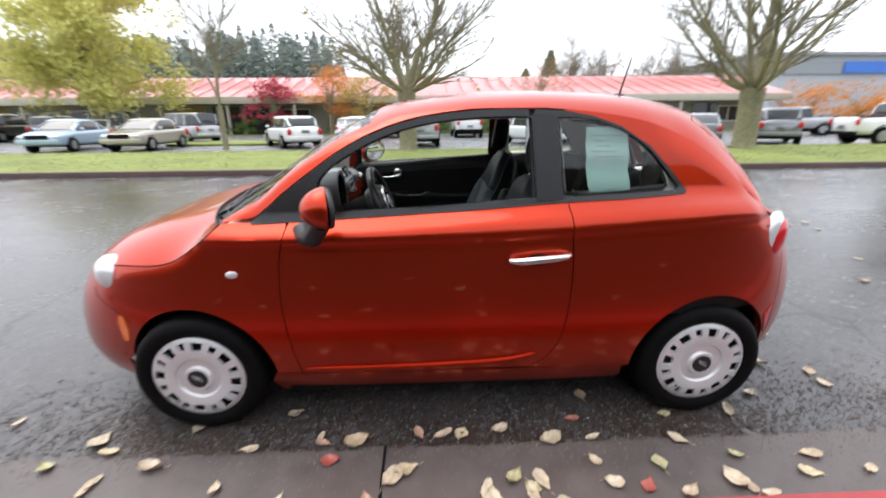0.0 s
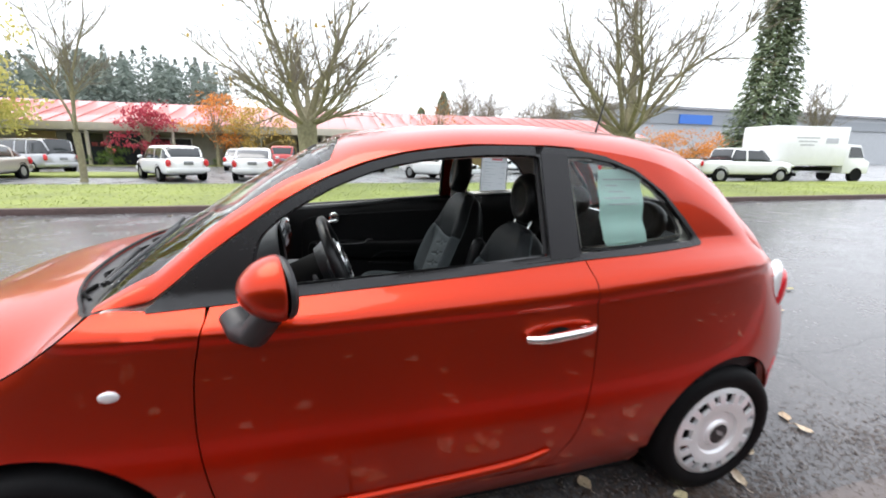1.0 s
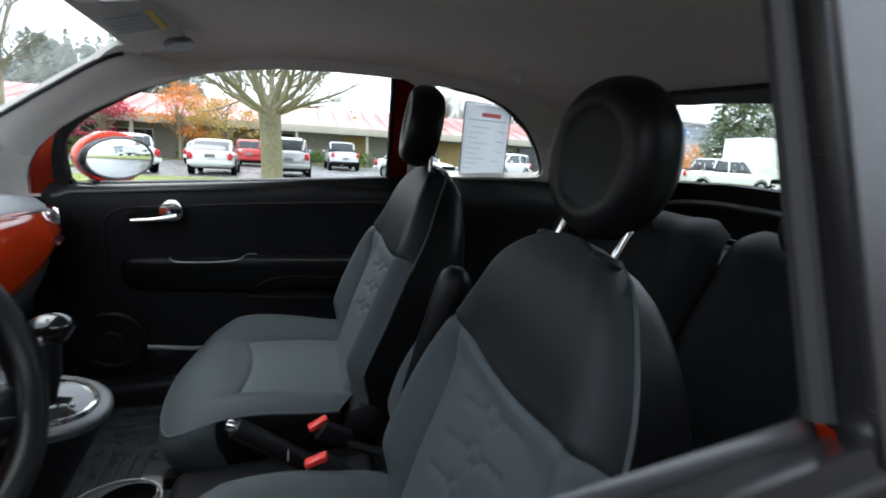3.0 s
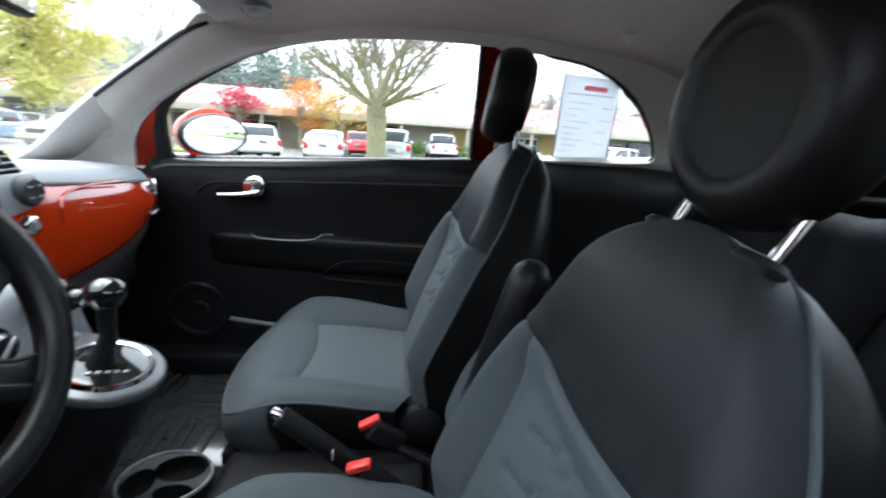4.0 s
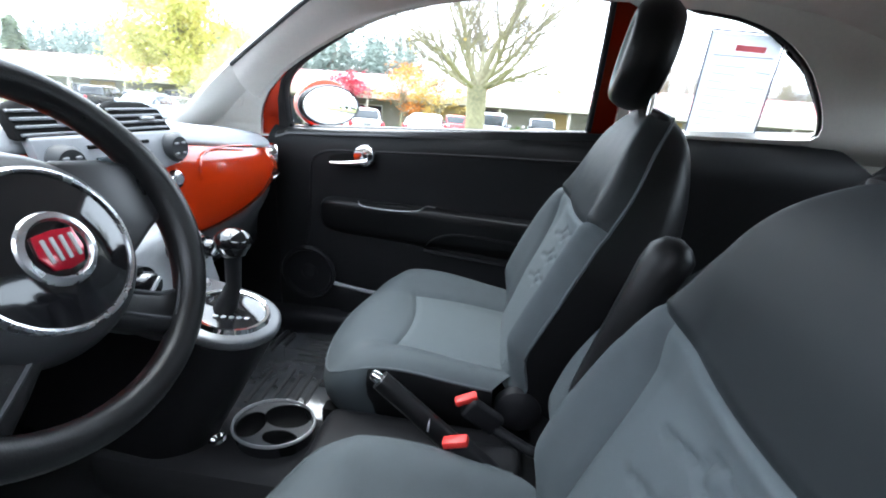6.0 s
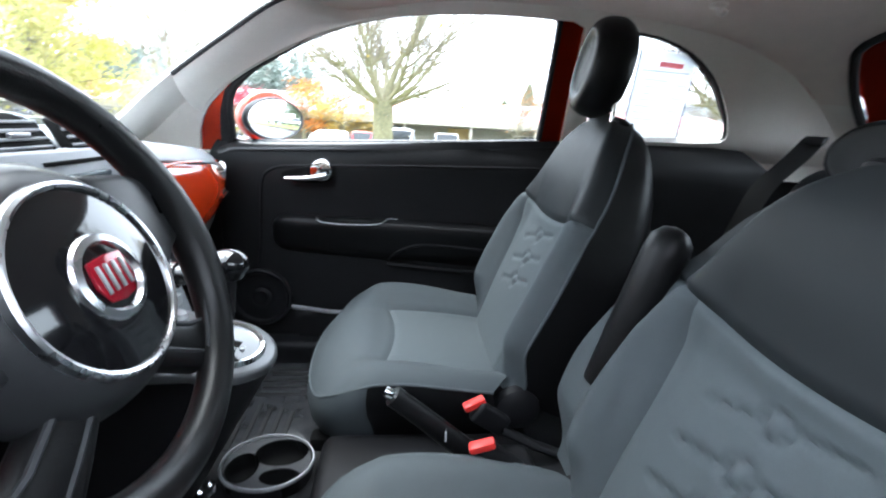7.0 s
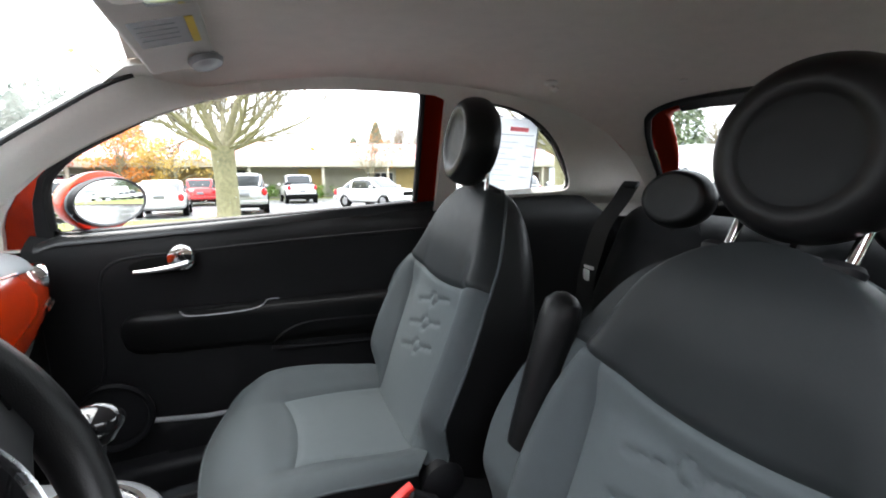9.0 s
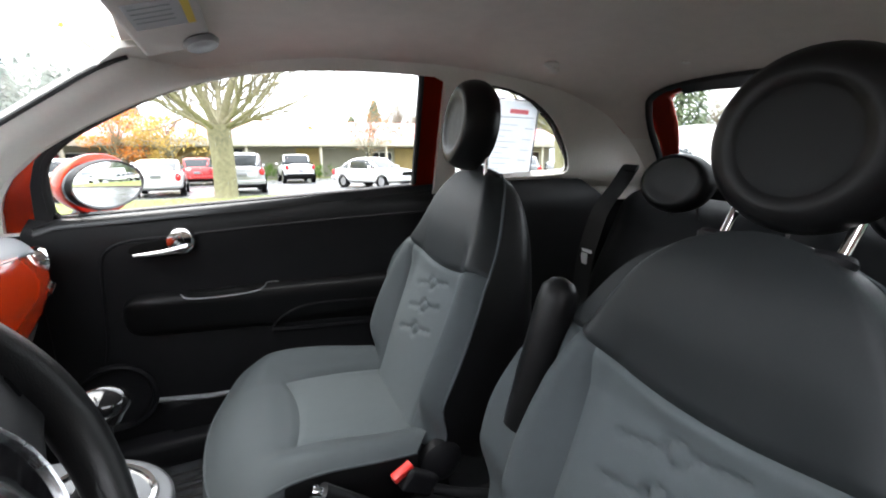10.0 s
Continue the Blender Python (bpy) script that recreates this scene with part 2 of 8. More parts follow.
# ---- the car: its skin as surfaces over the side view and the plan ----
car = thing("hatchback_car", "small orange-red two-door hatchback parked at the kerb, driver window open", "car", CAR)
XC = -0.1
WIDTH = [(0.13, 0.70), (0.2, 0.742), (0.3, 0.782), (0.42, 0.802), (0.55, 0.812), (0.6, 0.813), (0.76, 0.808), (0.86, 0.802), (0.895, 0.7985), (0.904, 0.7955), (0.912, 0.797), (0.922, 0.8035), (0.935, 0.804), (0.97, 0.790), (1.0, 0.766), (1.03, 0.735)]
FRONT = [(0.13, -1.80), (0.25, -1.89), (0.36, -1.915), (0.45, -1.905), (0.6, -1.862), (0.7, -1.80), (0.78, -1.745), (0.86, -1.67)]
REAR = [(0.2, 1.65), (0.3, 1.70), (0.45, 1.725), (0.6, 1.715), (0.75, 1.68), (0.9, 1.605), (1.0, 1.545), (1.1, 1.475)]
HOODLINE = [(-1.74, 0.70), (-1.6, 0.765), (-1.47, 0.790), (-1.35, 0.802), (-1.25, 0.813), (-1.18, 0.832), (-1.13, 0.858), (-1.085, 0.888), (-1.02, 0.937), (-0.951, 0.995)]
RAIL = [(-0.951, 0.995), (-0.84, 1.005), (-0.776, 1.045), (-0.705, 1.105), (-0.587, 1.190), (-0.47, 1.268), (-0.353, 1.328), (-0.236, 1.371), (-0.119, 1.399), (0, 1.415), (0.115, 1.425), (0.35, 1.425), (0.47, 1.419), (0.6, 1.406), (0.8, 1.372), (1.0, 1.30), (1.12, 1.23), (1.25, 1.12), (1.36, 1.0), (1.43, 0.92)]
CENTRE = [(-1.86, 0.60), (-1.82, 0.70), (-1.74, 0.775), (-1.6, 0.85), (-1.4, 0.915), (-1.2, 0.957), (-1.03, 0.985), (-0.9, 1.085), (-0.75, 1.19), (-0.6, 1.285), (-0.45, 1.365), (-0.3, 1.43), (-0.1, 1.465), (0.15, 1.487), (0.4, 1.492), (0.7, 1.48), (0.95, 1.452), (1.15, 1.405), (1.25, 1.35), (1.38, 1.17), (1.48, 1.02), (1.56, 0.93)]


def crease(x, z):
    """The shoulder crease climbs towards the tail: the height at which the width is read."""
    return z - lerp([(-0.6, 0.0), (0.1, 0.007), (0.45, 0.02), (0.8, 0.04), (1.15, 0.056)], x) * smooth(0.74, 0.88, z)


def low_y(x, z):
    """Half the body's width below the windows."""
    a, n = (XC - lerp(FRONT, z), 3.6) if x < XC else (lerp(REAR, z) - XC, 5.0)
    k = min(1.0, abs(x - XC) / a)
    tuck = 0.011 * max(0.0, 1 - max(0.0, lerp(HOODLINE, x) - z) / 0.07) ** 2 * lerp([(-1.45, 1.0), (-1.06, 1.0), (-0.96, 0.0)], x) if x < -0.96 else 0.0
    return lerp(WIDTH, crease(x, z)) * max(0.0, 1 - k**n) ** (1 / n) - tuck


def cab_y(x, z):
    """Half the cabin's width at the windows."""
    return (0.715 - (z - 1.02) * 0.337) * (1 - 0.10 * max(0, x - 0.4) ** 2 - 0.03 * max(0, -x - 0.2))


def side_y(x, z):
    belt = lerp([(-0.95, 0.985), (-0.47, 1.0), (0.46, 1.05), (1.0, 1.075), (1.5, 1.075)], x)
    t = min(1.0, max(0.0, (z - belt + 0.055) / 0.075))
    t = t * t * (3 - 2 * t)
    # the rear pillar rolls over into the roof
    roll = 0.016 * smooth(0.82, 1.02, x) * smooth(1.42, 1.3, x) * max(0.0, 1 - (lerp(RAIL, x) - z) / 0.09) ** 2 if x > 0.82 else 0.0
    return (1 - t) * low_y(x, min(z, belt + 0.02)) + t * cab_y(x, max(z, 0.95)) - roll


def rail_z(x):
    return lerp(HOODLINE, x) if x < -0.951 else lerp(RAIL, x)


def rail_y(x):
    z = rail_z(x)
    return low_y(x, z) if x < -1.05 else (side_y(x, z))


def top_z(x, y):
    """Height of hood, windscreen, roof and tailgate."""
    e = rail_y(x)
    k = min(1.0, abs(y) / max(e, 1e-3))
    p = lerp([(-1.8, 3.0), (-1.55, 4.2), (-1.15, 4.2), (-1.0, 2.8), (-0.5, 3.2), (-0.2, 5.2), (0.3, 5.6), (0.95, 5.2), (1.2, 3.6)], x)
    return rail_z(x) + (lerp(CENTRE, x) - rail_z(x)) * (1 - k**p)


def side_at(s, inset=0.0):
    return lambda x, z: (x, s * (side_y(x, z) - inset), z)


def top_at(drop=0.0):
    return lambda x, v: (x, v * rail_y(x), top_z(x, v * rail_y(x)) - drop)


def nose_at(s, inset=0.0):
    """Ends of the body: u runs round the corner, 0 at the middle of the front to 1 at the side."""
    def at(u, z):
        a, n, sg = (XC - lerp(FRONT, z), 3.6, -1) if u < 2 else (lerp(REAR, z) - XC, 5.0, 1)
        w = u if u < 2 else 4 - u
        f = w * math.pi / 2
        return (XC + sg * (a - inset) * math.cos(f) ** (2 / n), s * (lerp(WIDTH, z) - inset) * math.sin(f) ** (2 / n), z)
    return at


def round_u(x, z):
    a, n = (XC - lerp(FRONT, z), 3.6) if x < XC else (lerp(REAR, z) - XC, 5.0)
    return math.acos(min(1.0, abs(x - XC) / a) ** (n / 2)) / (math.pi / 2)


def arc(cx, cz, r, a0, a1, n=14):
    return [(cx + r * math.cos(radians(a0 + (a1 - a0) * k / n)), cz + r * math.sin(radians(a0 + (a1 - a0) * k / n))) for k in range(n + 1)]


BELT = [(-0.835, 0.985), (-0.47, 1.002), (-0.104, 1.02), (0.131, 1.032), (0.464, 1.053), (0.707, 1.062), (0.959, 1.075)]
FRAME_TOP = [(-0.835, 0.99), (-0.776, 1.038), (-0.705, 1.099), (-0.587, 1.184), (-0.47, 1.262), (-0.353, 1.322), (-0.236, 1.365), (-0.119, 1.393), (-0.002, 1.409), (0.115, 1.419), (0.232, 1.421), (0.35, 1.42), (0.469, 1.413), (0.588, 1.392), (0.709, 1.350), (0.833, 1.270), (0.934, 1.163), (0.997, 1.085), (0.99, 1.077)]
DOOR_REAR = [(0.478, 1.05), (0.484, 0.926), (0.492, 0.809), (0.489, 0.627), (0.464, 0.453), (0.40, 0.345), (0.33, 0.30)]
DOOR_FRONT = [(-0.69, 0.30), (-0.70, 0.36), (-0.72, 0.491), (-0.731, 0.658), (-0.72, 0.834), (-0.683, 0.991)]
GAP = 0.004


def belt_z(x):
    return lerp(BELT, x)


def shift(poly, dx, dz=0.0):
    return [(p[0] + dx, p[1] + dz) for p in poly]


door_skin = [(x, belt_z(x) - 0.002) for x in np.linspace(-0.683, 0.474, 24)] + spline(shift(DOOR_REAR, -GAP), 5)[1:] + spline(shift(DOOR_FRONT, GAP), 5)
fender = ([(-0.70, 0.30), (-0.80, 0.30)] + arc(-1.135, 0.295, 0.335, 3, 168, 20) + [(-1.497, 0.34), (-1.5, 0.5), (-1.5, 0.7)]
          + [(x, lerp(HOODLINE, x) - 0.004) for x in np.linspace(-1.5, -0.955, 18)] + [(-0.9, 0.992), (-0.835, 0.988), (-0.76, 0.988), (-0.691, 0.99)]
          + list(reversed(spline(DOOR_FRONT, 5)[:-1])))
quarter = (spline(DOOR_REAR, 5) + [(0.5, 0.285), (0.75, 0.28)] + arc(1.15, 0.30, 0.34, 182, 0, 22) + [(1.5, 0.34)] + [(1.5, z) for z in (0.5, 0.7, 0.84)]
           + [(x, lerp(RAIL, x)) for x in np.linspace(1.43, 0.47, 26)] + list(FRAME_TOP[12:-1]) + [(0.985, 1.075)] + [(x, belt_z(x) - 0.002) for x in np.linspace(0.95, 0.482, 10)])
sill = [(-0.80, 0.175), (-0.84, 0.235)] + [(-0.81, 0.296), (0.0, 0.296), (0.78, 0.28), (0.79, 0.22), (0.74, 0.17)]
for s in (-1, 1):
    flip = s > 0
    for nm, poly, lab in (("front_wing", fender, ""), ("rear_quarter", quarter, ""), ("sill", sill, "")):
        part(nm, sheet(poly, [], 0.014, side_at(s), 0.012, flip), PAINT, car)
    # the rounded ends, from the wheel arches to the middle
    e0 = [(round_u(-1.498, z), z) for z in np.linspace(0.34, 0.79, 12)]
    nose = [(0.0, 0.17), (0.2, 0.17), (0.4, 0.18), (round_u(-1.5, 0.2) - 0.02, 0.20), (round_u(-1.49, 0.27), 0.27)] + e0 + [(0.42, 0.80), (0.3, 0.76), (0.15, 0.70), (0.0, 0.66)]
    part("front_bumper", sheet(nose, [], 0.02, nose_at(s), 0.012, flip), PAINT, car)
    e1 = [(4 - round_u(1.504, z), z) for z in np.linspace(0.34, 0.84, 12)]
    tail = [(4.0, 0.22), (3.7, 0.22), (4 - round_u(1.5, 0.27), 0.27)] + e1 + [(4 - 0.5, 0.93), (4 - 0.3, 0.94), (4.0, 0.94)]
    part("rear_bumper", sheet([(u, z) for u, z in tail], [], 0.03, nose_at(s), 0.012, flip), PAINT, car)

# hood, roof, tailgate and the glass between them: plan outlines, v across in parts of the half width
hood_half = [(-0.965, 0.997), (-0.99, 0.9), (-1.035, 0.78), (-1.085, 0.65), (-1.13, 0.45), (-1.15, 0.25), (-1.16, 0.0)]
hood = hood_half + [(x, -v) for x, v in reversed(hood_half[:-1])] + [(x, -1.0) for x in np.linspace(-1.0, -1.72, 14)] + [(-1.765, -0.85), (-1.80, -0.5), (-1.815, 0.0), (-1.80, 0.5), (-1.765, 0.85)] + [(x, 1.0) for x in np.linspace(-1.72, -1.0, 14)]
part("hood", sheet(hood, [], 0.04, top_at(), 0.015), PAINT, car)


def pillar_v(x):
    """Where the windscreen ends at the pillar, in parts of the half width."""
    return lerp([(-0.955, 0.955), (-0.8, 0.93), (-0.5, 0.905), (-0.33, 0.88)], x)


screen_edge = [(x, pillar_v(x)) for x in np.linspace(-0.965, -0.36, 16)]
screen = screen_edge + [(-0.33, 0.7), (-0.31, 0.4), (-0.30, 0.0), (-0.31, -0.4), (-0.33, -0.7)] + [(x, -v) for x, v in reversed(screen_edge)] + [(-1.0, -0.75), (-1.03, -0.4), (-1.04, 0.0), (-1.03, 0.4), (-1.0, 0.75)]
part("windscreen", sheet(screen, [], 0.04, top_at(0.004)), GLASS, car, "clear windscreen with rain drops")
for s in (-1, 1):
    xs_ = list(np.linspace(-0.955, -0.345, 32))
    rows_ = []
    for x in xs_:
        v0 = lerp([(-0.955, 0.955), (-0.85, 0.905), (-0.7, 0.888), (-0.5, 0.885), (-0.345, 0.88)], x)
        lift = lerp([(-0.955, 0.002), (-0.85, 0.02), (-0.7, 0.026), (-0.5, 0.02), (-0.42, 0.01), (-0.36, 0.001), (-0.345, 0.0005)], x)
        row = [(1.0, -0.002)] + [(1 - (1 - v0) * k / 8, lift * math.sin(math.pi / 2 * min(1.0, k / 4.5))) for k in range(9)] + [(v0 - 0.006, lift * 0.7), (v0 - 0.008, -0.004)]
        rows_.append([(x, s * v * rail_y(x), top_z(x, v * rail_y(x)) + h) for v, h in row])
    part("windscreen_pillar", grid_mesh(rows_, rows_[0], lambda i, j: rows_[i][j], lambda i, j: True), PAINT, car)
roof = ([(-0.352, 1.0), (-0.35, 0.885), (-0.325, 0.7), (-0.305, 0.4), (-0.295, 0.0), (-0.305, -0.4), (-0.325, -0.7), (-0.35, -0.885), (-0.352, -1.0)]
        + [(x, -1.0) for x in np.linspace(-0.3, 1.38, 40)] + [(1.40, -0.9), (1.30, -0.87), (1.18, -0.85), (1.08, -0.80), (1.125, -0.66), (1.16, -0.4), (1.18, 0.0), (1.16, 0.4), (1.125, 0.66), (1.08, 0.80), (1.18, 0.85), (1.30, 0.87), (1.40, 0.9)] + [(x, 1.0) for x in np.linspace(1.38, -0.3, 40)])
part("roof", sheet(roof, [], 0.045, top_at(), 0.02), PAINT, car)
hatch = [(1.086, 0.795), (1.13, 0.66), (1.165, 0.4), (1.185, 0.0), (1.165, -0.4), (1.13, -0.66), (1.086, -0.795), (1.18, -0.843), (1.30, -0.865), (1.40, -0.885), (1.5, -0.87), (1.54, -0.5), (1.55, 0.0), (1.54, 0.5), (1.5, 0.87), (1.40, 0.885), (1.30, 0.865), (1.18, 0.843)]
back_glass = [(1.15, 0.67), (1.19, 0.4), (1.213, 0.0), (1.19, -0.4), (1.15, -0.67), (1.165, -0.705), (1.30, -0.76), (1.385, -0.75), (1.41, -0.5), (1.415, 0.0), (1.41, 0.5), (1.385, 0.75), (1.30, 0.76), (1.165, 0.705)]
part("tailgate", sheet(hatch, [back_glass], 0.03, top_at(), -0.008), PAINT, car)
part("rear_window", sheet(back_glass, [], 0.03, top_at(0.008)), TINTED, car, "rear window with rain drops")

# doors: skin, black window frame, glass, handle, mirror
frame_outer = FRAME_TOP[:-1] + [(0.985, 1.077)] + [(x, belt_z(x)) for x in np.linspace(0.95, -0.83, 30)]
door_glass = [(-0.577, 1.033), (-0.573, 1.09), (-0.564, 1.135), (-0.546, 1.167), (-0.505, 1.205), (-0.444, 1.243), (-0.354, 1.291), (-0.29, 1.318), (-0.225, 1.341), (-0.15, 1.360), (-0.077, 1.373), (0.0, 1.382), (0.13, 1.391), (0.25, 1.393), (0.316, 1.391), (0.328, 1.383), (0.336, 1.2), (0.34, 1.072)] + [(x, belt_z(x) + 0.027) for x in np.linspace(0.33, -0.57, 14)]
quarter_glass = [(0.437, 1.388), (0.52, 1.387), (0.612, 1.372), (0.709, 1.338), (0.78, 1.296), (0.838, 1.25), (0.908, 1.168), (0.955, 1.112), (0.957, 1.1), (0.945, 1.093), (0.8, 1.086), (0.464, 1.074), (0.45, 1.2)]
for s in (-1, 1):
    flip = s > 0
    door = part("door", sheet(door_skin, [], 0.013, side_at(s), 0.015, flip), PAINT, car, "orange-red driver door with the window wound down" if s < 0 else "orange-red passenger door with the window closed")
    part("window_surround", sheet(frame_outer, [door_glass, quarter_glass], 0.02, lambda x, z, s=s: (x, s * (side_y(x, z) + 0.004), z), -0.022, flip), SURROUND, door, "black window surround and belt strip")
    part("quarter_window", sheet(quarter_glass, [], 0.04, lambda x, z, s=s: (x, s * (side_y(x, z) - 0.004), z), 0, flip), TINTED, car, "tinted fixed rear quarter window")
    if s > 0:
        part("door_window", sheet(door_glass, [], 0.04, lambda x, z, s=s: (x, s * (side_y(x, z) - 0.006), z), 0, flip), GLASS, door, "closed passenger window with rain drops")
    # a thin bright-edged pillar cover between the two panes
    pil = [(0.345, 1.062), (0.335, 1.40), (0.43, 1.402), (0.456, 1.064)]
    part("pillar_cover", sheet(pil, [], 0.03, lambda x, z, s=s: (x, s * (side_y(x, z) + 0.007), z), 0.006, flip), BLACK_TRIM, door)


# ---- wheels, lamps and outside fittings ----
def wheel(cx, s):
    w = part("wheel", lathe([(0.19, -0.01), (0.206, 0.004), (0.222, 0.016), (0.25, 0.017), (0.275, 0.004), (0.288, -0.018), (0.292, -0.05), (0.292, -0.125), (0.286, -0.16), (0.25, -0.178), (0.19, -0.17)], 64), TYRE, car, "black tyre on a silver slotted wheel cover")
    w.matrix_basis = pose(cx, s * 0.775, 0.292, 0, 0, 0 if s > 0 else 180)
    part("rim", lathe([(0.0, -0.05), (0.10, -0.03), (0.12, -0.004), (0.175, -0.006), (0.189, -0.012)], 48), DARK, w)
    bm = bmesh.new()
    n = 112

    def h(r):
        return lerp([(0.0, 0.018), (0.05, 0.018), (0.056, 0.006), (0.085, 0.004), (0.092, 0.014), (0.128, 0.019), (0.166, 0.014), (0.182, 0.006), (0.193, -0.006)], r)
    rs = [0.04, 0.05, 0.056, 0.068, 0.085, 0.092, 0.11, 0.128, 0.134, 0.15, 0.162, 0.168, 0.182, 0.193]
    ring = [[bm.verts.new((r * math.cos(2 * math.pi * k / n), h(r), r * math.sin(2 * math.pi * k / n))) for k in range(n)] for r in rs]
    for i in range(len(rs) - 1):
        for k in range(n):
            slot = 0.125 < rs[i] < 0.165 and (k % 14 < 5 or k % 14 in (8, 9, 10) and rs[i] > 0.133)
            if slot:
                continue
            bm.faces.new((ring[i][k], ring[i + 1][k], ring[i + 1][(k + 1) % n], ring[i][(k + 1) % n]))
    for e in [e for e in bm.edges if e.is_boundary and (e.verts[0].co.xz.length > 0.1)]:
        a, b = e.verts
        if min(a.co.xz.length, b.co.xz.length) < 0.17:
            c, d = bm.verts.new(b.co - Vector((0, 0.016, 0))), bm.verts.new(a.co - Vector((0, 0.016, 0)))
            bm.faces.new((a, b, c, d))
    bmesh.ops.recalc_face_normals(bm, faces=bm.faces)
    part("wheel_cover", bm, SILVER, w, "silver plastic wheel cover with sixteen slots").matrix_basis = Matrix.Diagonal((1.1, 1, 1.1, 1))
    part("hub_cap", lathe([(0.0, 0.021), (0.03, 0.0205), (0.04, 0.019), (0.042, 0.014)], 32), BLACK_TRIM, w, "round black hub cap")
    part("valve", tube([(0.1, 0.01, -0.11), (0.105, 0.025, -0.115)], 0.004, 8), RUBBER, w)
    for k in range(3):
        part("hub_mark", tube([(-0.022 + 0.004 * k, 0.0225, -0.012 + 0.010 * k), (0.014 + 0.004 * k, 0.0225, 0.006 + 0.008 * k)], 0.0022, 6), SATIN, w)


for cx in (-1.15, 1.15):
    for s in (-1, 1):
        wheel(cx, s)
        liner = bmesh.new()
        prof = arc(cx, 0.30, 0.33, -12, 192, 24)
        a = [liner.verts.new((x, s * 0.60, z)) for x, z in prof]
        b = [liner.verts.new((x, s * (side_y(x, z) - 0.035), z)) for x, z in prof]
        for i in range(len(prof) - 1):
            liner.faces.new((a[i], a[i + 1], b[i + 1], b[i]))
        liner.faces.new(a)
        part("arch_liner", liner, DARK, car)
part("underbody", box(2.9, 1.25, 0.05, (-0.05, 0, 0.24), 0.02), DARK, car)
part("rocker_panel", box(1.55, 0.1, 0.12, (0, -0.69, 0.23), 0.02), DARK, car)
part("rocker_panel", box(1.55, 0.1, 0.12, (0, 0.69, 0.23), 0.02), DARK, car)
part("engine_block", box(0.75, 1.15, 0.5, (-1.25, 0, 0.52), 0.05), DARK, car)

for s in (-1, 1):
    # raised rib along the sill, door handle, side marker, lamps, mirror
    rib = [(x, s * (side_y(x, z) + 0.004), z) for x, z in spline([(-0.67, 0.325), (-0.27, 0.324), (0.1, 0.335), (0.26, 0.352), (0.36, 0.382)], 6)]
    part("door_rib", tube(rib, [0.004 + 0.013 * math.sin(math.pi * k / (len(rib) - 1)) ** 0.4 for k in range(len(rib))], 8), PAINT, car)
    scoop = [(0.35 + 0.075 * math.cos(a), 0.847 + 0.042 * math.sin(a)) for a in np.linspace(0, 2 * math.pi, 28, endpoint=False)]
    part("handle_recess", sheet(scoop, [], 0.01, lambda x, z, s=s: (x, s * (side_y(x, z) + 0.0025), z), 0.002, s > 0), PAINT, car)
    # flat dark oval that paints the shade in the handle's hollow
    part("handle_cup", sheet([(0.34 + (x - 0.35) * 0.62, 0.838 + (z - 0.847) * 0.6) for x, z in scoop], [], 0.01, lambda x, z, s=s: (x, s * (side_y(x, z) + 0.0045), z), 0.001, s > 0), DARK, car)
    hp = spline([(0.225, 0.838), (0.28, 0.845), (0.345, 0.851), (0.41, 0.856), (0.465, 0.857)], 4)
    hb = tube([(x, s * (side_y(x, z) + 0.008 + 0.034 * max(0, 1 - ((x - 0.345) / 0.125) ** 4)), z) for x, z in hp], [0.010 + 0.006 * math.sin(math.pi * (0.15 + 0.75 * k / (len(hp) - 1))) for k in range(len(hp))], 12, flat=1.0)
    part("door_handle", hb, CHROME, car, "chrome pull handle")
    part("key_pad", box(0.05, 0.008, 0.016, (0.44, s * (side_y(0.44, 0.856) + 0.017), 0.857), 0.003), CHROME, car)
    part("side_marker", ball((-0.918, s * (side_y(-0.918, 0.79) + 0.001), 0.79), 0.022, (1.15, 0.4, 0.75), 10), LAMP_CLEAR, car, "small oval clear side repeater")
    # shut lines of the hood and of the front bumper
    for nm, seam in (("hood_gap", [(-0.965, 0.985)] + [(x, lerp(HOODLINE, x) - 0.001) for x in np.linspace(-0.99, -1.50, 22)]), ("bumper_gap", [(-1.43, 0.548), (-1.47, 0.577), (-1.50, 0.598), (-1.56, 0.622), (-1.60, 0.645), (-1.615, 0.675)])):
        part(nm, tube([(x, s * (side_y(x, z) - 0.0005), z) for x, z in seam], 0.0022, 6), DARK, car)
    # amber reflector in the front bumper corner
    am = [(-1.455, 0.45), (-1.445, 0.50), (-1.452, 0.56), (-1.478, 0.575), (-1.49, 0.54), (-1.484, 0.45)]
    part("corner_reflector", sheet(am, [], 0.012, lambda x, z, s=s: (x, s * (side_y(x, z) + 0.004), z), 0.004, s > 0), LAMP_AMBER, car)
    rr = [(1.485, 0.40), (1.492, 0.52), (1.488, 0.56), (1.45, 0.50)]
    part("rear_reflector", sheet(rr, [], 0.012, lambda x, z, s=s: (x, s * (side_y(x, z) + 0.004), z), 0.004, s > 0), LAMP_RED, car)
    part("headlamp", ball((-1.52, s * 0.595, 0.735), 0.085, (0.85, 0.9, 1.05), 14, pose(0, 0, 0, 0, -35, s * 25)), LAMP_CLEAR, car, "round clear headlamp")
    tl = part("tail_lamp", ball((1.43, s * 0.655, 0.865), 0.095, (0.75, 0.42, 1.28), 14, pose(0, 0, 0, 0, 20, -s * 30)), LAMP_CLEAR, car, "upright tail lamp with a pale rim and red middle")
    part("tail_lens", ball((1.458, s * 0.668, 0.86), 0.072, (0.75, 0.42, 1.25), 12, pose(0, 0, 0, 0, 20, -s * 30)), LAMP_RED, tl)
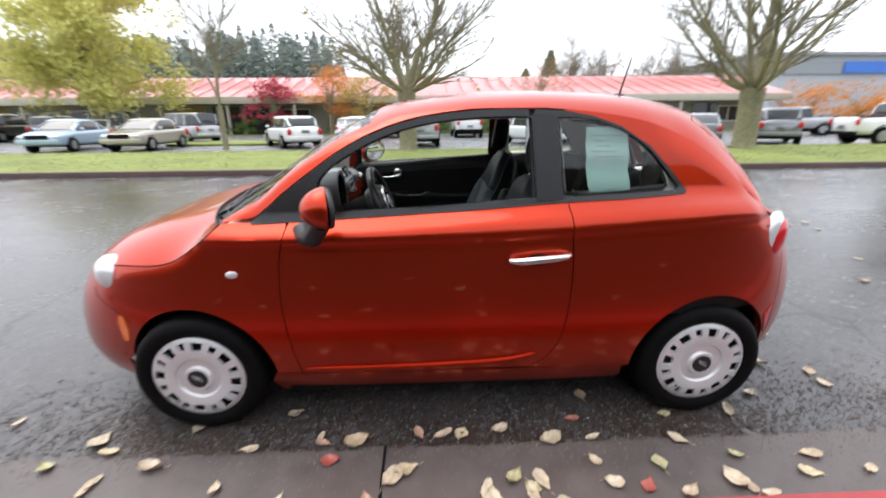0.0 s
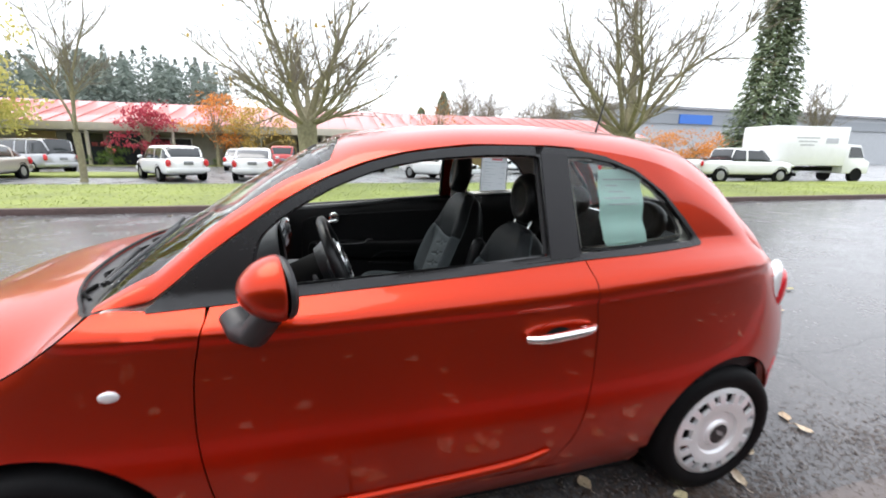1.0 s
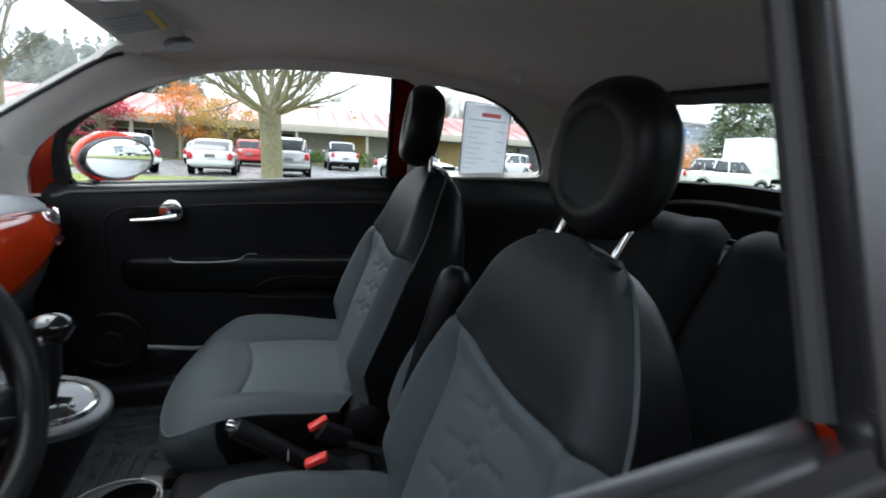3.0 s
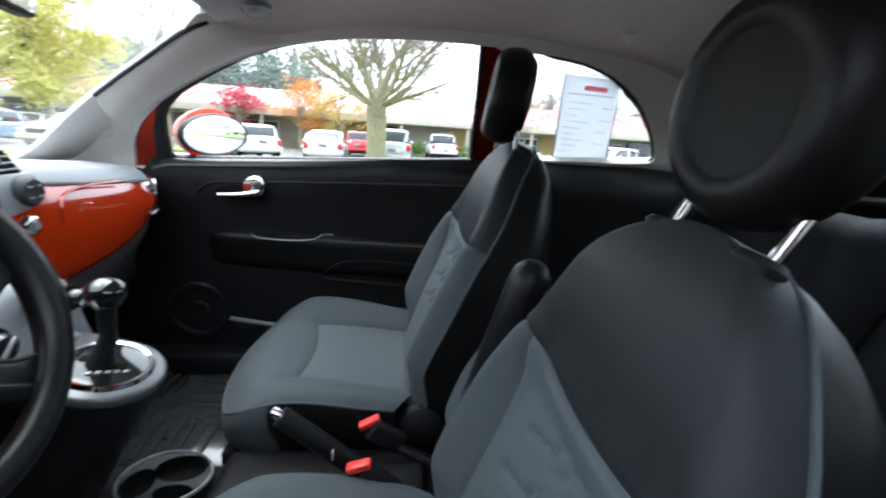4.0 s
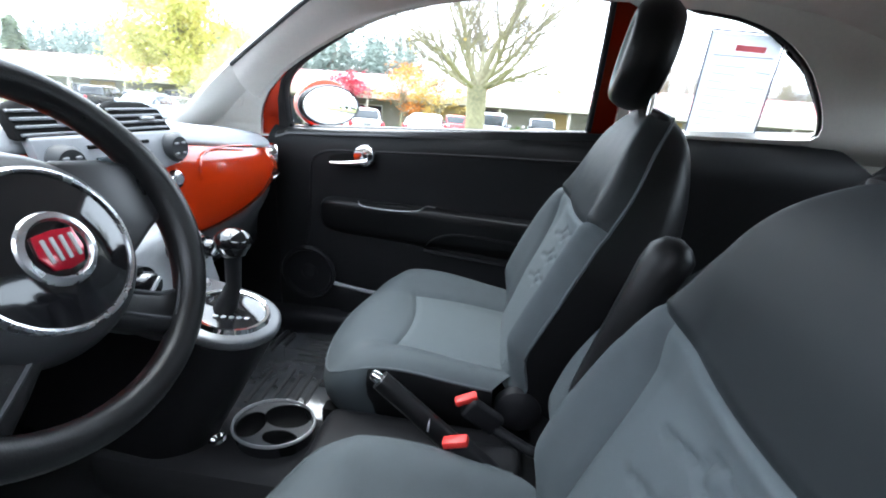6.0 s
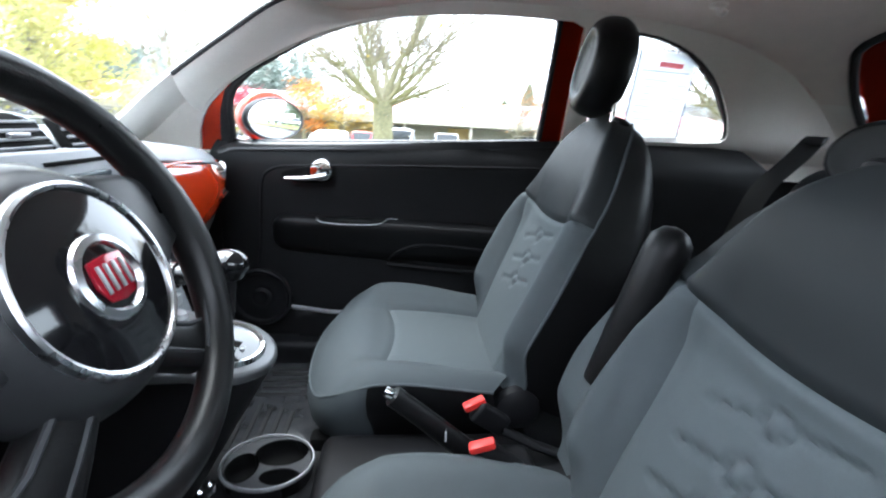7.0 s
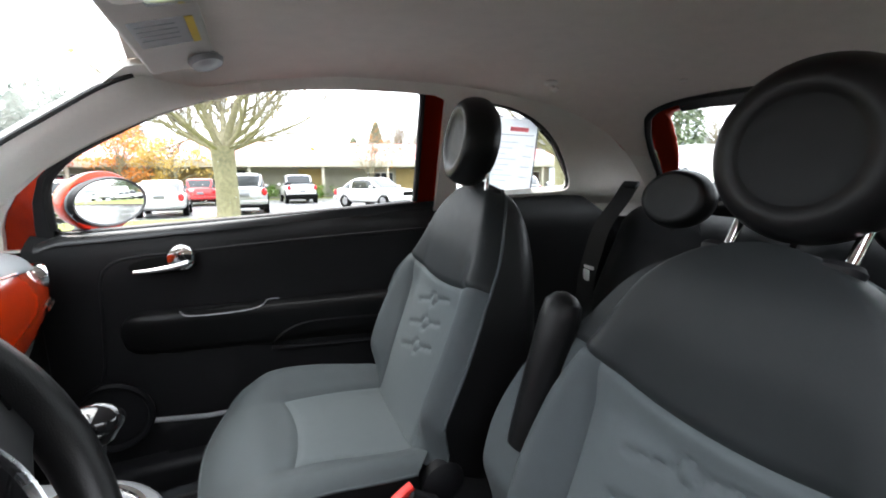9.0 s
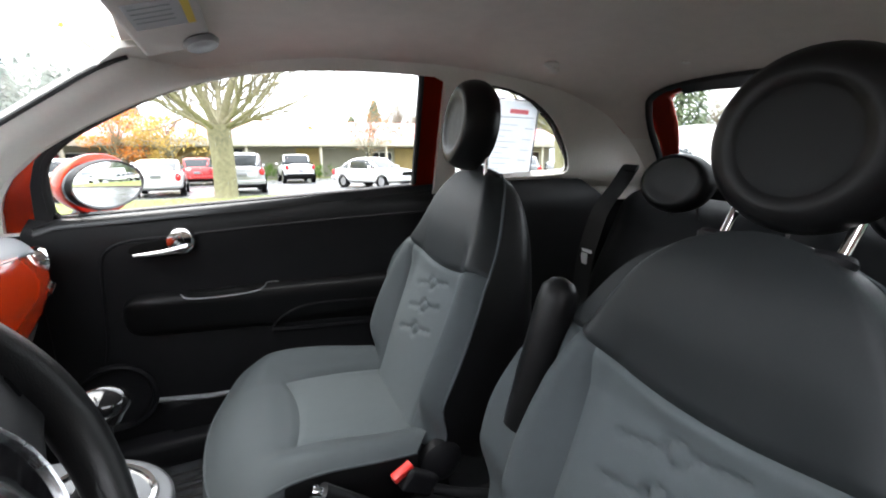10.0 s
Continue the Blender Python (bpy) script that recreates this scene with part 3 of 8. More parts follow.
    # door mirror: shell cut flat at the back, glass turned to the driver, black foot
    turn = -s * (45 if s > 0 else 22)
    mir = part("door_mirror", ball((0, 0, 0), 0.108, (0.95, 1.0, 0.84), 20), PAINT, car, "rounded orange-red door mirror on a black foot")
    for v in mir.data.vertices:
        x = v.co.x
        v.co.x = x if x < 0.01 else 0.01 + (x - 0.01) * 0.1
        if x < 0:
            v.co.z *= 1 + 1.2 * x
            v.co.y *= 1 + 0.8 * x
    mir.matrix_basis = pose(-0.492, s * 0.88, 1.088, 0, 0, turn * 0.6) @ Matrix.Diagonal((0.88, 0.88, 0.88, 1)) if s < 0 else pose(-0.512, s * 0.822, 1.086, 0, 0, turn * 0.6) @ Matrix.Diagonal((0.9, 1.08, 0.9, 1))
    part("mirror_rim", lathe([(0.086, 0.008), (0.095, 0.004), (0.098, 0.014), (0.093, 0.024), (0.085, 0.02)], 44, "x", (0, 0, 0), True), BLACK_TRIM, mir).matrix_basis = pose(0 if s < 0 else 0.012, 0, 0, 0, 0, turn * (0.4 if s < 0 else -0.12)) @ Matrix.Diagonal((1, 1.15, 0.9, 1) if s < 0 else (1, 1.36, 0.76, 1))
    part("mirror_glass", lathe([(0.0, 0.017), (0.088, 0.016)] if s < 0 else [(0.0, 0.0205), (0.02, 0.0203), (0.04, 0.0197), (0.06, 0.0187), (0.075, 0.0177), (0.088, 0.0166)], 44, "x"), MIRROR, mir, "door mirror glass").matrix_basis = pose(0.006 if s < 0 else 0.016, 0, 0, 0, 3 if s < 0 else 0, turn * (0.4 if s < 0 else -0.12)) @ Matrix.Diagonal((1, 1.15, 0.9, 1) if s < 0 else (1, 1.36, 0.76, 1))
    part("mirror_foot", tube([(-0.105, -s * 0.15, -0.125), (-0.09, -s * 0.09, -0.15), (-0.062, -s * 0.03, -0.138), (-0.02, 0, -0.065)], [0.045, 0.045, 0.047, 0.05], 14, flat=0.85), BLACK_TRIM, mir, "black plastic mirror foot")
part("aerial_base", ball((0.94, 0, top_z(0.94, 0) + 0.008), 0.028, (1.3, 0.8, 0.6), 8), BLACK_TRIM, car)
part("aerial", tube([(0.94, 0, top_z(0.94, 0)), (0.985, 0, top_z(0.94, 0) + 0.2)], [0.006, 0.003], 8), BLACK_TRIM, car, "short black roof aerial")
for y0, y1 in ((-0.5, 0.05), (0.05, 0.58)):
    wp = spline([(-1.0, y0, 0), (-0.985, (y0 + y1) / 2, 0), (-0.955, y1, 0)], 8)
    part("wiper", tube([(x, y, top_z(x, y) + 0.014) for x, y, _ in wp], 0.008, 8), BLACK_TRIM, car, "black windscreen wiper")
    part("wiper_arm", tube([(-1.035, y0 + 0.05, top_z(-1.035, y0) + 0.01), (-1.01, (y0 + y1) / 2, top_z(-1.0, 0.1) + 0.03)], 0.009, 8), BLACK_TRIM, car)
cowl_front = [(x - 0.008, v) for x, v in hood_half[1:]]
cowl = [(-0.965, 0.96), (-0.985, 0.8), (-1.02, 0.5), (-1.045, 0.0), (-1.02, -0.5), (-0.985, -0.8), (-0.965, -0.96)] + [(x, -v) for x, v in cowl_front[:-1]] + list(reversed(cowl_front))
part("cowl_panel", sheet(cowl, [], 0.03, top_at(0.012), 0.01), BLACK_TRIM, car, "black slatted plastic panel below the windscreen")
cowl_rim = [(x - 0.002, v) for x, v in hood_half] + [(x - 0.002, -v) for x, v in reversed(hood_half[:-1])]
part("hood_seal", tube([(x, v * rail_y(x), top_z(x, v * rail_y(x)) - 0.003) for x, v in spline(cowl_rim, 4)], 0.006, 6), RUBBER, car)
for k in range(7):
    y = -0.45 + 0.15 * k
    part("cowl_slat", tube([(-1.05 - 0.012 * k % 0.03, y - 0.055, top_z(-1.06, y - 0.055) - 0.006), (-1.09, y, top_z(-1.09, y) - 0.005), (-1.075, y + 0.055, top_z(-1.075, y + 0.055) - 0.006)], 0.006, 6), DARK, car)


# ---- the cabin: linings, doors' inner panels ----
LINER = mat("greige_headliner", (0.80, 0.73, 0.675), 0.95, 0, 0.05, 300, bump=0.15, bump_scale=900, spec=0.2)
PILLAR = mat("greige_pillar_plastic", (0.85, 0.815, 0.76), 0.55, 0, 0.04, 120, bump=0.06, bump_scale=1200, spec=0.3)
CABIN_BLACK = mat("black_grained_plastic", (0.012, 0.012, 0.0135), 0.5, 0, 0.15, 120, bump=0.18, bump_scale=1500, spec=0.22)
DOOR_BLACK = mat("black_door_lining", (0.011, 0.011, 0.012), 0.52, 0, 0.2, 150, bump=0.15, bump_scale=1300, spec=0.22)
DOOR_CAP = mat("smooth_dark_grey_ledge", (0.03, 0.031, 0.033), 0.3, 0, 0.08, 150, bump=0.04, bump_scale=1400, spec=0.6)
DASH_GREY = mat("grey_soft_plastic", (0.30, 0.312, 0.325), 0.5, 0, 0.08, 150, bump=0.15, bump_scale=1400)
CARPET = mat("black_carpet", (0.013, 0.013, 0.0145), 0.95, 0, 0.3, 200, bump=0.6, bump_scale=900)
SEAT_MID = mat("grey_seat_fabric", (0.092, 0.107, 0.113), 0.8, 0, 0.08, 500, bump=0.35, bump_scale=1600, spec=0.3)
SEAT_UP = mat("dark_grey_seat_fabric", (0.021, 0.024, 0.0255), 0.48, 0, 0.08, 400, bump=0.2, bump_scale=1500, spec=0.2)
SEAT_BLACK = mat("black_seat_vinyl", (0.0075, 0.0075, 0.008), 0.4, 0, 0.15, 250, bump=0.12, bump_scale=1100, spec=0.2)
RED_BUTTON = mat("red_buckle_plastic", (0.75, 0.035, 0.03), 0.35, 0, 0.05, 100)
BELT_WEB = mat("black_belt_webbing", (0.016, 0.016, 0.017), 0.7, 0, 0.2, 400, bump=0.5, bump_scale=700)
WHITE_PAPER = mat("white_paper", (0.78, 0.79, 0.80), 0.8, 0, 0.03, 40)
GREEN_PAPER = mat("pale_green_paper", (0.62, 0.82, 0.77), 0.8, 0, 0.03, 40)
RED_INK = mat("red_ink", (0.8, 0.16, 0.18), 0.8, 0, 0.05, 100)
for m_ in (WHITE_PAPER, GREEN_PAPER, RED_INK):
    nt_ = m_.node_tree
    tr_, mx_ = nt_.nodes.new("ShaderNodeBsdfTranslucent"), nt_.nodes.new("ShaderNodeMixShader")
    tr_.inputs[0].default_value = (0.85, 0.87, 0.9, 1) if m_ is WHITE_PAPER else (0.6, 0.8, 0.75, 1) if m_ is GREEN_PAPER else (0.8, 0.2, 0.22, 1)
    mx_.inputs[0].default_value = 0.55
    nt_.links.new(nt_.nodes["Principled BSDF"].outputs[0], mx_.inputs[1])
    nt_.links.new(tr_.outputs[0], mx_.inputs[2])
    nt_.links.new(mx_.outputs[0], nt_.nodes["Material Output"].inputs[0])
INK = mat("grey_ink", (0.22, 0.24, 0.27), 0.8, 0, 0.05, 100)
PALE_INK = mat("pale_grey_ink", (0.42, 0.46, 0.48), 0.8, 0, 0.05, 100)

DOOR_OPEN = [(-0.665, 0.991), (-0.660, 1.04), (-0.645, 1.075), (-0.618, 1.115), (-0.555, 1.172), (-0.5, 1.207), (-0.45, 1.235), (-0.354, 1.283), (-0.225, 1.331), (-0.15, 1.349), (-0.077, 1.362), (0.0, 1.371), (0.13, 1.379), (0.25, 1.381), (0.36, 1.38), (0.395, 1.367), (0.40, 1.2), (0.41, 0.991)]
QUARTER_OPEN = [(0.452, 1.372), (0.53, 1.371), (0.612, 1.362), (0.67, 1.347), (0.714, 1.331), (0.757, 1.309), (0.80, 1.279), (0.835, 1.247), (0.872, 1.203), (0.90, 1.162), (0.918, 1.125), (0.920, 1.105), (0.906, 1.094), (0.87, 1.09), (0.8, 1.087), (0.475, 1.079), (0.465, 1.2)]
side_lining = ([(x, lerp(RAIL, x) - 0.004) for x in np.linspace(-0.9, 1.36, 60)] + [(1.30, 0.98), (1.2, 0.98)] + [(0.9, 0.98), (0.41, 0.985), (-0.66, 0.985), (-0.84, 0.97)])


def lining_y(x, z):
    return side_y(x, max(z, 1.03)) - 0.042


for s in (-1, 1):
    # above the belt: pillars and rails in pale plastic, with the openings in it
    part("side_lining", sheet(side_lining, [DOOR_OPEN, QUARTER_OPEN], 0.026, lambda x, z, s=s: (x, s * lining_y(x, z), z), 0.028, s < 0), PILLAR, car, "greige pillar and roof-rail lining")
    # painted inner door frame round the glass
    for piece in ([(-0.72, 0.985), (-0.71, 1.04), (-0.64, 1.12), (-0.56, 1.19), (-0.44, 1.258), (-0.45, 1.246), (-0.525, 1.204), (-0.575, 1.155), (-0.598, 1.10), (-0.609, 1.04), (-0.612, 0.985)],
                  [(0.43, 0.985), (0.425, 1.395), (0.30, 1.397), (0.318, 1.389), (0.328, 1.38), (0.336, 1.2), (0.34, 1.072), (0.342, 0.985)]):
        part("door_inner_frame", sheet(piece, [], 0.03, lambda x, z, s=s: (x, s * (side_y(x, max(z, 1.03)) - 0.026), z), 0.01, s < 0), PAINT, car, "painted inner window frame")
    run = [(-0.611, 0.985), (-0.608, 1.04), (-0.597, 1.10), (-0.574, 1.156), (-0.524, 1.205), (-0.445, 1.25), (-0.43, 1.252), (-0.444, 1.243), (-0.505, 1.205), (-0.546, 1.167), (-0.564, 1.135), (-0.573, 1.09), (-0.577, 1.033), (-0.58, 0.985)]
    part("glass_run", sheet(run, [], 0.03, lambda x, z, s=s: (x, s * (side_y(x, max(z, 1.03)) - 0.027), z), 0.01, s < 0), RUBBER, car)
    seal = [(x, s * (side_y(x, z) - 0.022), z) for x, z in spline(door_glass[:-14], 3)]
    part("window_seal", tube(seal, 0.009, 8), RUBBER, car)
    seal = [(x, s * (side_y(x, z) - 0.03), z) for x, z in spline(QUARTER_OPEN, 3, True)]
    part("quarter_seal", tube(seal, 0.007, 8, closed=True), RUBBER, car)
    # round moulded speaker mark on the windscreen pillar
    for r in (0.012, 0.022, 0.031):
        ring = []
        for a in np.linspace(0, 2 * math.pi, 24, endpoint=False):
            x, z = -0.727 + r * 0.9 * math.cos(a), 1.10 + r * math.sin(a)
            ring.append((x, s * (lining_y(x, z) - 0.001), z))
        part("tweeter_ring", tube(ring, 0.0022, 6, closed=True), PILLAR, car)
    part("hook_base", ball((0.682, s * 0.450, 1.421), 0.021, (1.0, 1.0, 0.45), 12), PILLAR, car)
    part("coat_hook", tube([(0.682, s * 0.448, 1.418), (0.682, s * 0.440, 1.402), (0.684, s * 0.430, 1.398), (0.686, s * 0.424, 1.404)], [0.009, 0.008, 0.008, 0.007], 10), PILLAR, car, "small greige coat hook")
    part("trim_clip", ball((0.952, s * 0.228, 1.414), 0.011, (1.2, 1.0, 0.4), 8), PILLAR, car)

    # door inner panel
    def panel_y(x, z):
        e = 0.655 - 0.012 * math.exp(-((x + 0.35) / 0.25) ** 2 - ((z - 0.93) / 0.06) ** 2)
        top = min(1.0, max(0.0, (z - 0.985) / 0.045))
        return e + (0.682 - e) * top * top - 0.01 * max(0, 0.7 - z)
    pan = [(-0.635, 0.99), (-0.62, 1.022)] + [(x, belt_z(x) + 0.012) for x in np.linspace(-0.55, 0.42, 14)] + [(0.452, 1.03), (0.455, 0.8), (0.44, 0.5), (0.40, 0.40), (-0.62, 0.40), (-0.64, 0.6)]
    lining = part("door_lining", sheet(pan, [], 0.026, lambda x, z, s=s: (x, s * panel_y(x, z), z), 0.03, s < 0), DOOR_BLACK, car, "black moulded inner door panel")
    # smooth cap along the top of the panel, under the glass
    cxs = [-0.612, -0.60] + list(np.linspace(-0.57, 0.43, 36))

    def cap_point(x, t, s=s):
        zt = belt_z(x) + 0.017 - 0.012 * smooth(-0.57, -0.612, x)
        y0, y1 = panel_y(x, zt - 0.022) - 0.004, side_y(x, max(zt, 1.03)) - 0.034
        a = t * math.pi / 2
        return (x, s * (y0 + (y1 - y0) * (1 - math.cos(a)) ** 0.8), zt - 0.018 + 0.022 * math.sin(a))
    cap = grid_mesh(cxs, list(range(11)), lambda i, j: cap_point(cxs[i], j / 10), lambda i, j: True)
    bmesh.ops.recalc_face_normals(cap, faces=cap.faces)
    part("door_cap", cap, DOOR_CAP, lining, "smooth dark grey ledge under the window", sharp=80)
    # embossed line of the insert
    em = spline([(-0.525, 0.64), (-0.514, 0.69), (-0.505, 0.80), (-0.495, 0.905), (-0.474, 0.941), (-0.43, 0.957), (-0.34, 0.962), (0.0, 0.975), (0.42, 0.985)], 5)
    part("moulding_line", tube([(x, s * (panel_y(x, z) + 0.0), z) for x, z in em], 0.004, 8), DOOR_BLACK, lining)
    # armrest: a tall soft pad with a round front end, a grab recess on its upper edge and a pocket below
    def pad_hi(x):
        return lerp([(-0.475, 0.752), (-0.468, 0.785), (-0.452, 0.806), (-0.42, 0.813), (-0.2, 0.808), (0.05, 0.80), (0.44, 0.79)], x)

    def pad_lo(x):
        return lerp([(-0.475, 0.752), (-0.466, 0.715), (-0.445, 0.698), (-0.40, 0.690), (-0.2, 0.676), (0.0, 0.652), (0.2, 0.63), (0.44, 0.612)], x)

    def pad_y(x, z):
        lo, hi = pad_lo(x), pad_hi(x)
        t = min(1.0, max(0.0, (z - lo) / max(hi - lo, 1e-4)))
        round_ = lerp([(-0.475, 0.0), (-0.466, 0.45), (-0.45, 0.72), (-0.42, 0.93), (-0.38, 1.0)], x)
        swell = lerp([(0.0, 0.0), (0.08, 0.3), (0.25, 0.6), (0.55, 0.86), (0.8, 1.0), (0.92, 0.9), (0.98, 0.5), (1.0, 0.1)], t)
        dent = 0.014 * smooth(-0.13, -0.09, x) * smooth(0.70, 0.66, z + 0.10 * max(0, -0.02 - x))
        return panel_y(x, z) + 0.004 - 0.044 * swell * round_ + dent
    pxs = [-0.475, -0.474, -0.471, -0.466, -0.458, -0.448, -0.435, -0.42, -0.40] + list(np.linspace(-0.38, 0.44, 42))
    pts_ = list(np.linspace(0, 1, 26))
    bm = grid_mesh(pxs, pts_, lambda i, j, s=s: (pxs[i], s * pad_y(pxs[i], pad_lo(pxs[i]) + pts_[j] * (pad_hi(pxs[i]) - pad_lo(pxs[i]))), pad_lo(pxs[i]) + pts_[j] * (pad_hi(pxs[i]) - pad_lo(pxs[i]))), lambda i, j: True)
    bmesh.ops.recalc_face_normals(bm, faces=bm.faces)
    part("armrest", bm, SEAT_BLACK, lining, "black padded armrest", sharp=70)
    lip = spline([(-0.335, 0.808), (-0.31, 0.797), (-0.22, 0.793), (-0.15, 0.797), (-0.118, 0.807), (-0.09, 0.806)], 5)
    part("grab_pocket", tube([(x, s * (pad_y(x, z) - 0.0005), z) for x, z in lip], 0.0019, 8), SATIN, lining, "thin silver edge of the grab recess")
    part("grab_hollow", sheet([(-0.325, 0.808), (-0.305, 0.799), (-0.15, 0.799), (-0.125, 0.808)], [], 0.02, lambda x, z, s=s: (x, s * (pad_y(x, z) - 0.003), z), 0.001, s < 0), DARK, lining)
    low = spline([(-0.118, 0.652), (-0.108, 0.685), (-0.075, 0.715), (-0.02, 0.733), (0.07, 0.732), (0.2, 0.722), (0.42, 0.705)], 5)
    part("pocket_edge", tube([(x, s * (pad_y(x, z) - 0.001), z) for x, z in low], 0.0045, 8), DOOR_BLACK, lining)
    low = spline([(-0.12, 0.660), (0.1, 0.642), (0.42, 0.622)], 5)
    part("pocket_edge", tube([(x, s * (panel_y(x, z) - 0.008), z) for x, z in low], 0.007, 8), DOOR_BLACK, lining)
    # speaker: bezel and grille
    spk = part("door_speaker", lathe([(0.093, 0.0), (0.096, -0.014), (0.09, -0.022), (0.083, -0.020), (0.078, -0.010)], 48), CABIN_BLACK, lining, "round black speaker grille")
    spk.matrix_basis = pose(-0.515, s * 0.652, 0.54) @ Matrix.Diagonal((1, s, 1, 1))
    part("speaker_cone", lathe([(0.0, -0.008), (0.02, -0.012), (0.03, -0.006), (0.045, -0.010), (0.055, -0.006), (0.07, -0.010), (0.08, -0.008)], 40), CABIN_BLACK, spk)
    part("map_pocket_rim", tube([(-0.425, s * 0.645, 0.508), (-0.3, s * 0.635, 0.495), (0.1, s * 0.635, 0.48), (0.38, s * 0.64, 0.47)], 0.007, 8), DASH_GREY, lining)
    bin_ = [(-0.42, 0.50), (0.4, 0.465), (0.38, 0.40), (-0.40, 0.40)]
    part("map_pocket", sheet(bin_, [], 0.05, lambda x, z, s=s: (x, s * (0.632 + 0.012 * abs(x)), z), 0.004, s < 0), DOOR_BLACK, lining)
    # chrome pull: round rose and lever
    rose = part("release_lever", lathe([(0.0, -0.034), (0.02, -0.034), (0.03, -0.03), (0.035, -0.02), (0.035, 0.0)], 32), CHROME, lining, "chrome door release lever")
    rose.matrix_basis = pose(-0.317, s * 0.65, 0.951) @ Matrix.Diagonal((1, s, 1, 1))
    lev = spline([(-0.30, 0.938), (-0.34, 0.93), (-0.38, 0.926), (-0.42, 0.925)], 4)
    part("lever", tube([(x, s * 0.618, z) for x, z in lev], [0.010 - 0.005 * k / (len(lev) - 1) for k in range(len(lev))], 10), CHROME, lining)
    cup = [(-0.36 + 0.075 * math.cos(a), 0.932 + 0.022 * math.sin(a)) for a in np.linspace(0, 2 * math.pi, 24, endpoint=False)]
    part("lever_cup", sheet(cup, [], 0.015, lambda x, z, s=s: (x, s * (panel_y(x, z) - 0.002), z), 0.002, s < 0), DARK, lining)

    # rear side trim: dark below the quarter window with a pale shelf, and the body side behind
    qt = [(0.45, 0.42), (0.455, 1.05), (0.6, 1.078), (0.9, 1.088), (1.0, 1.07), (1.08, 1.0), (1.15, 0.9), (1.15, 0.42)]
    part("rear_side_trim", sheet(qt, [], 0.035, lambda x, z, s=s: (x, s * (0.60 + (0.06 * min(1, max(0, (z - 0.99) / 0.09)) ** 2) - 0.05 * max(0, 0.9 - z) - 0.03 * max(0, x - 0.7)), z), 0.03, s < 0), DOOR_BLACK, car, "black rear side trim")
    part("b_pillar_trim", sheet([(0.375, 0.42), (0.38, 1.0), (0.45, 1.0), (0.50, 0.42)], [], 0.04, lambda x, z, s=s: (x, s * 0.64, z), 0.03, s < 0), CABIN_BLACK, car)
    part("inner_wheel_arch", lathe([(0.0, -0.2), (0.30, -0.2), (0.345, -0.16), (0.345, 0.0)], 40), CARPET, car).matrix_basis = pose(1.13, s * 0.62, 0.32) @ Matrix.Diagonal((1, s, 1, 1))

# headliner with its dome towards the rear, header rails and the tail's lining
hl = ([(-0.325, 0.86), (-0.30, 0.5), (-0.285, 0.0), (-0.30, -0.5), (-0.325, -0.86)] + [(x, -0.945) for x in np.linspace(-0.3, 1.14, 26)] + [(1.20, -0.87), (1.11, -0.805), (1.065, -0.72), (1.075, -0.4), (1.08, 0), (1.075, 0.4), (1.065, 0.72), (1.11, 0.805), (1.20, 0.87)] + [(x, 0.945) for x in np.linspace(1.14, -0.3, 26)])
part("headliner", sheet(hl, [], 0.04, top_at(0.035), 0.0, True), LINER, car, "greige fabric headliner")
hdr = [(-0.36, 0.905), (-0.335, 0.7), (-0.312, 0.4), (-0.302, 0.0), (-0.312, -0.4), (-0.335, -0.7), (-0.36, -0.905), (-0.31, -0.9), (-0.285, -0.5), (-0.27, 0.0), (-0.285, 0.5), (-0.31, 0.9)]
part("windscreen_header", sheet(hdr, [], 0.03, top_at(0.03), 0.012, True), LINER, car)
tl_ = [(1.09, 0.6), (1.095, 0.3), (1.098, 0.0), (1.095, -0.3), (1.09, -0.6), (1.145, -0.62), (1.185, -0.4), (1.207, 0.0), (1.185, 0.4), (1.145, 0.62)]
part("tailgate_top_lining", sheet(tl_, [], 0.03, top_at(0.022), 0.01, True), CABIN_BLACK, car)
for s in (-1, 1):
    cp = [(x, s * v) for x, v in [(1.12, 0.95), (1.2, 0.99), (1.35, 0.99), (1.40, 0.97), (1.39, 0.90), (1.30, 0.868), (1.18, 0.853)]]
    part("rear_pillar_lining", sheet(cp, [], 0.03, top_at(0.03), 0.02, s > 0), PILLAR, car)
sealp = [(1.075, 0.70), (1.083, 0.4), (1.088, 0.0), (1.083, -0.4), (1.075, -0.70), (1.115, -0.79), (1.2, -0.845), (1.34, -0.87), (1.40, -0.87), (1.425, -0.5), (1.43, 0.0), (1.425, 0.5), (1.40, 0.87), (1.34, 0.87), (1.2, 0.845), (1.115, 0.79)]
part("tailgate_seal", tube([(x, v * rail_y(x), top_z(x, v * rail_y(x)) - 0.035) for x, v in spline(sealp, 4, True)], 0.012, 8, closed=True), RUBBER, car)
tg = [(1.372, 0.77), (1.394, 0.5), (1.400, 0.0), (1.394, -0.5), (1.372, -0.77), (1.52, -0.83), (1.545, -0.5), (1.55, 0.0), (1.545, 0.5), (1.52, 0.83)]
part("tailgate_lining", sheet(tg, [], 0.03, top_at(0.016), 0.012, True), CABIN_BLACK, car, "black tailgate lining")
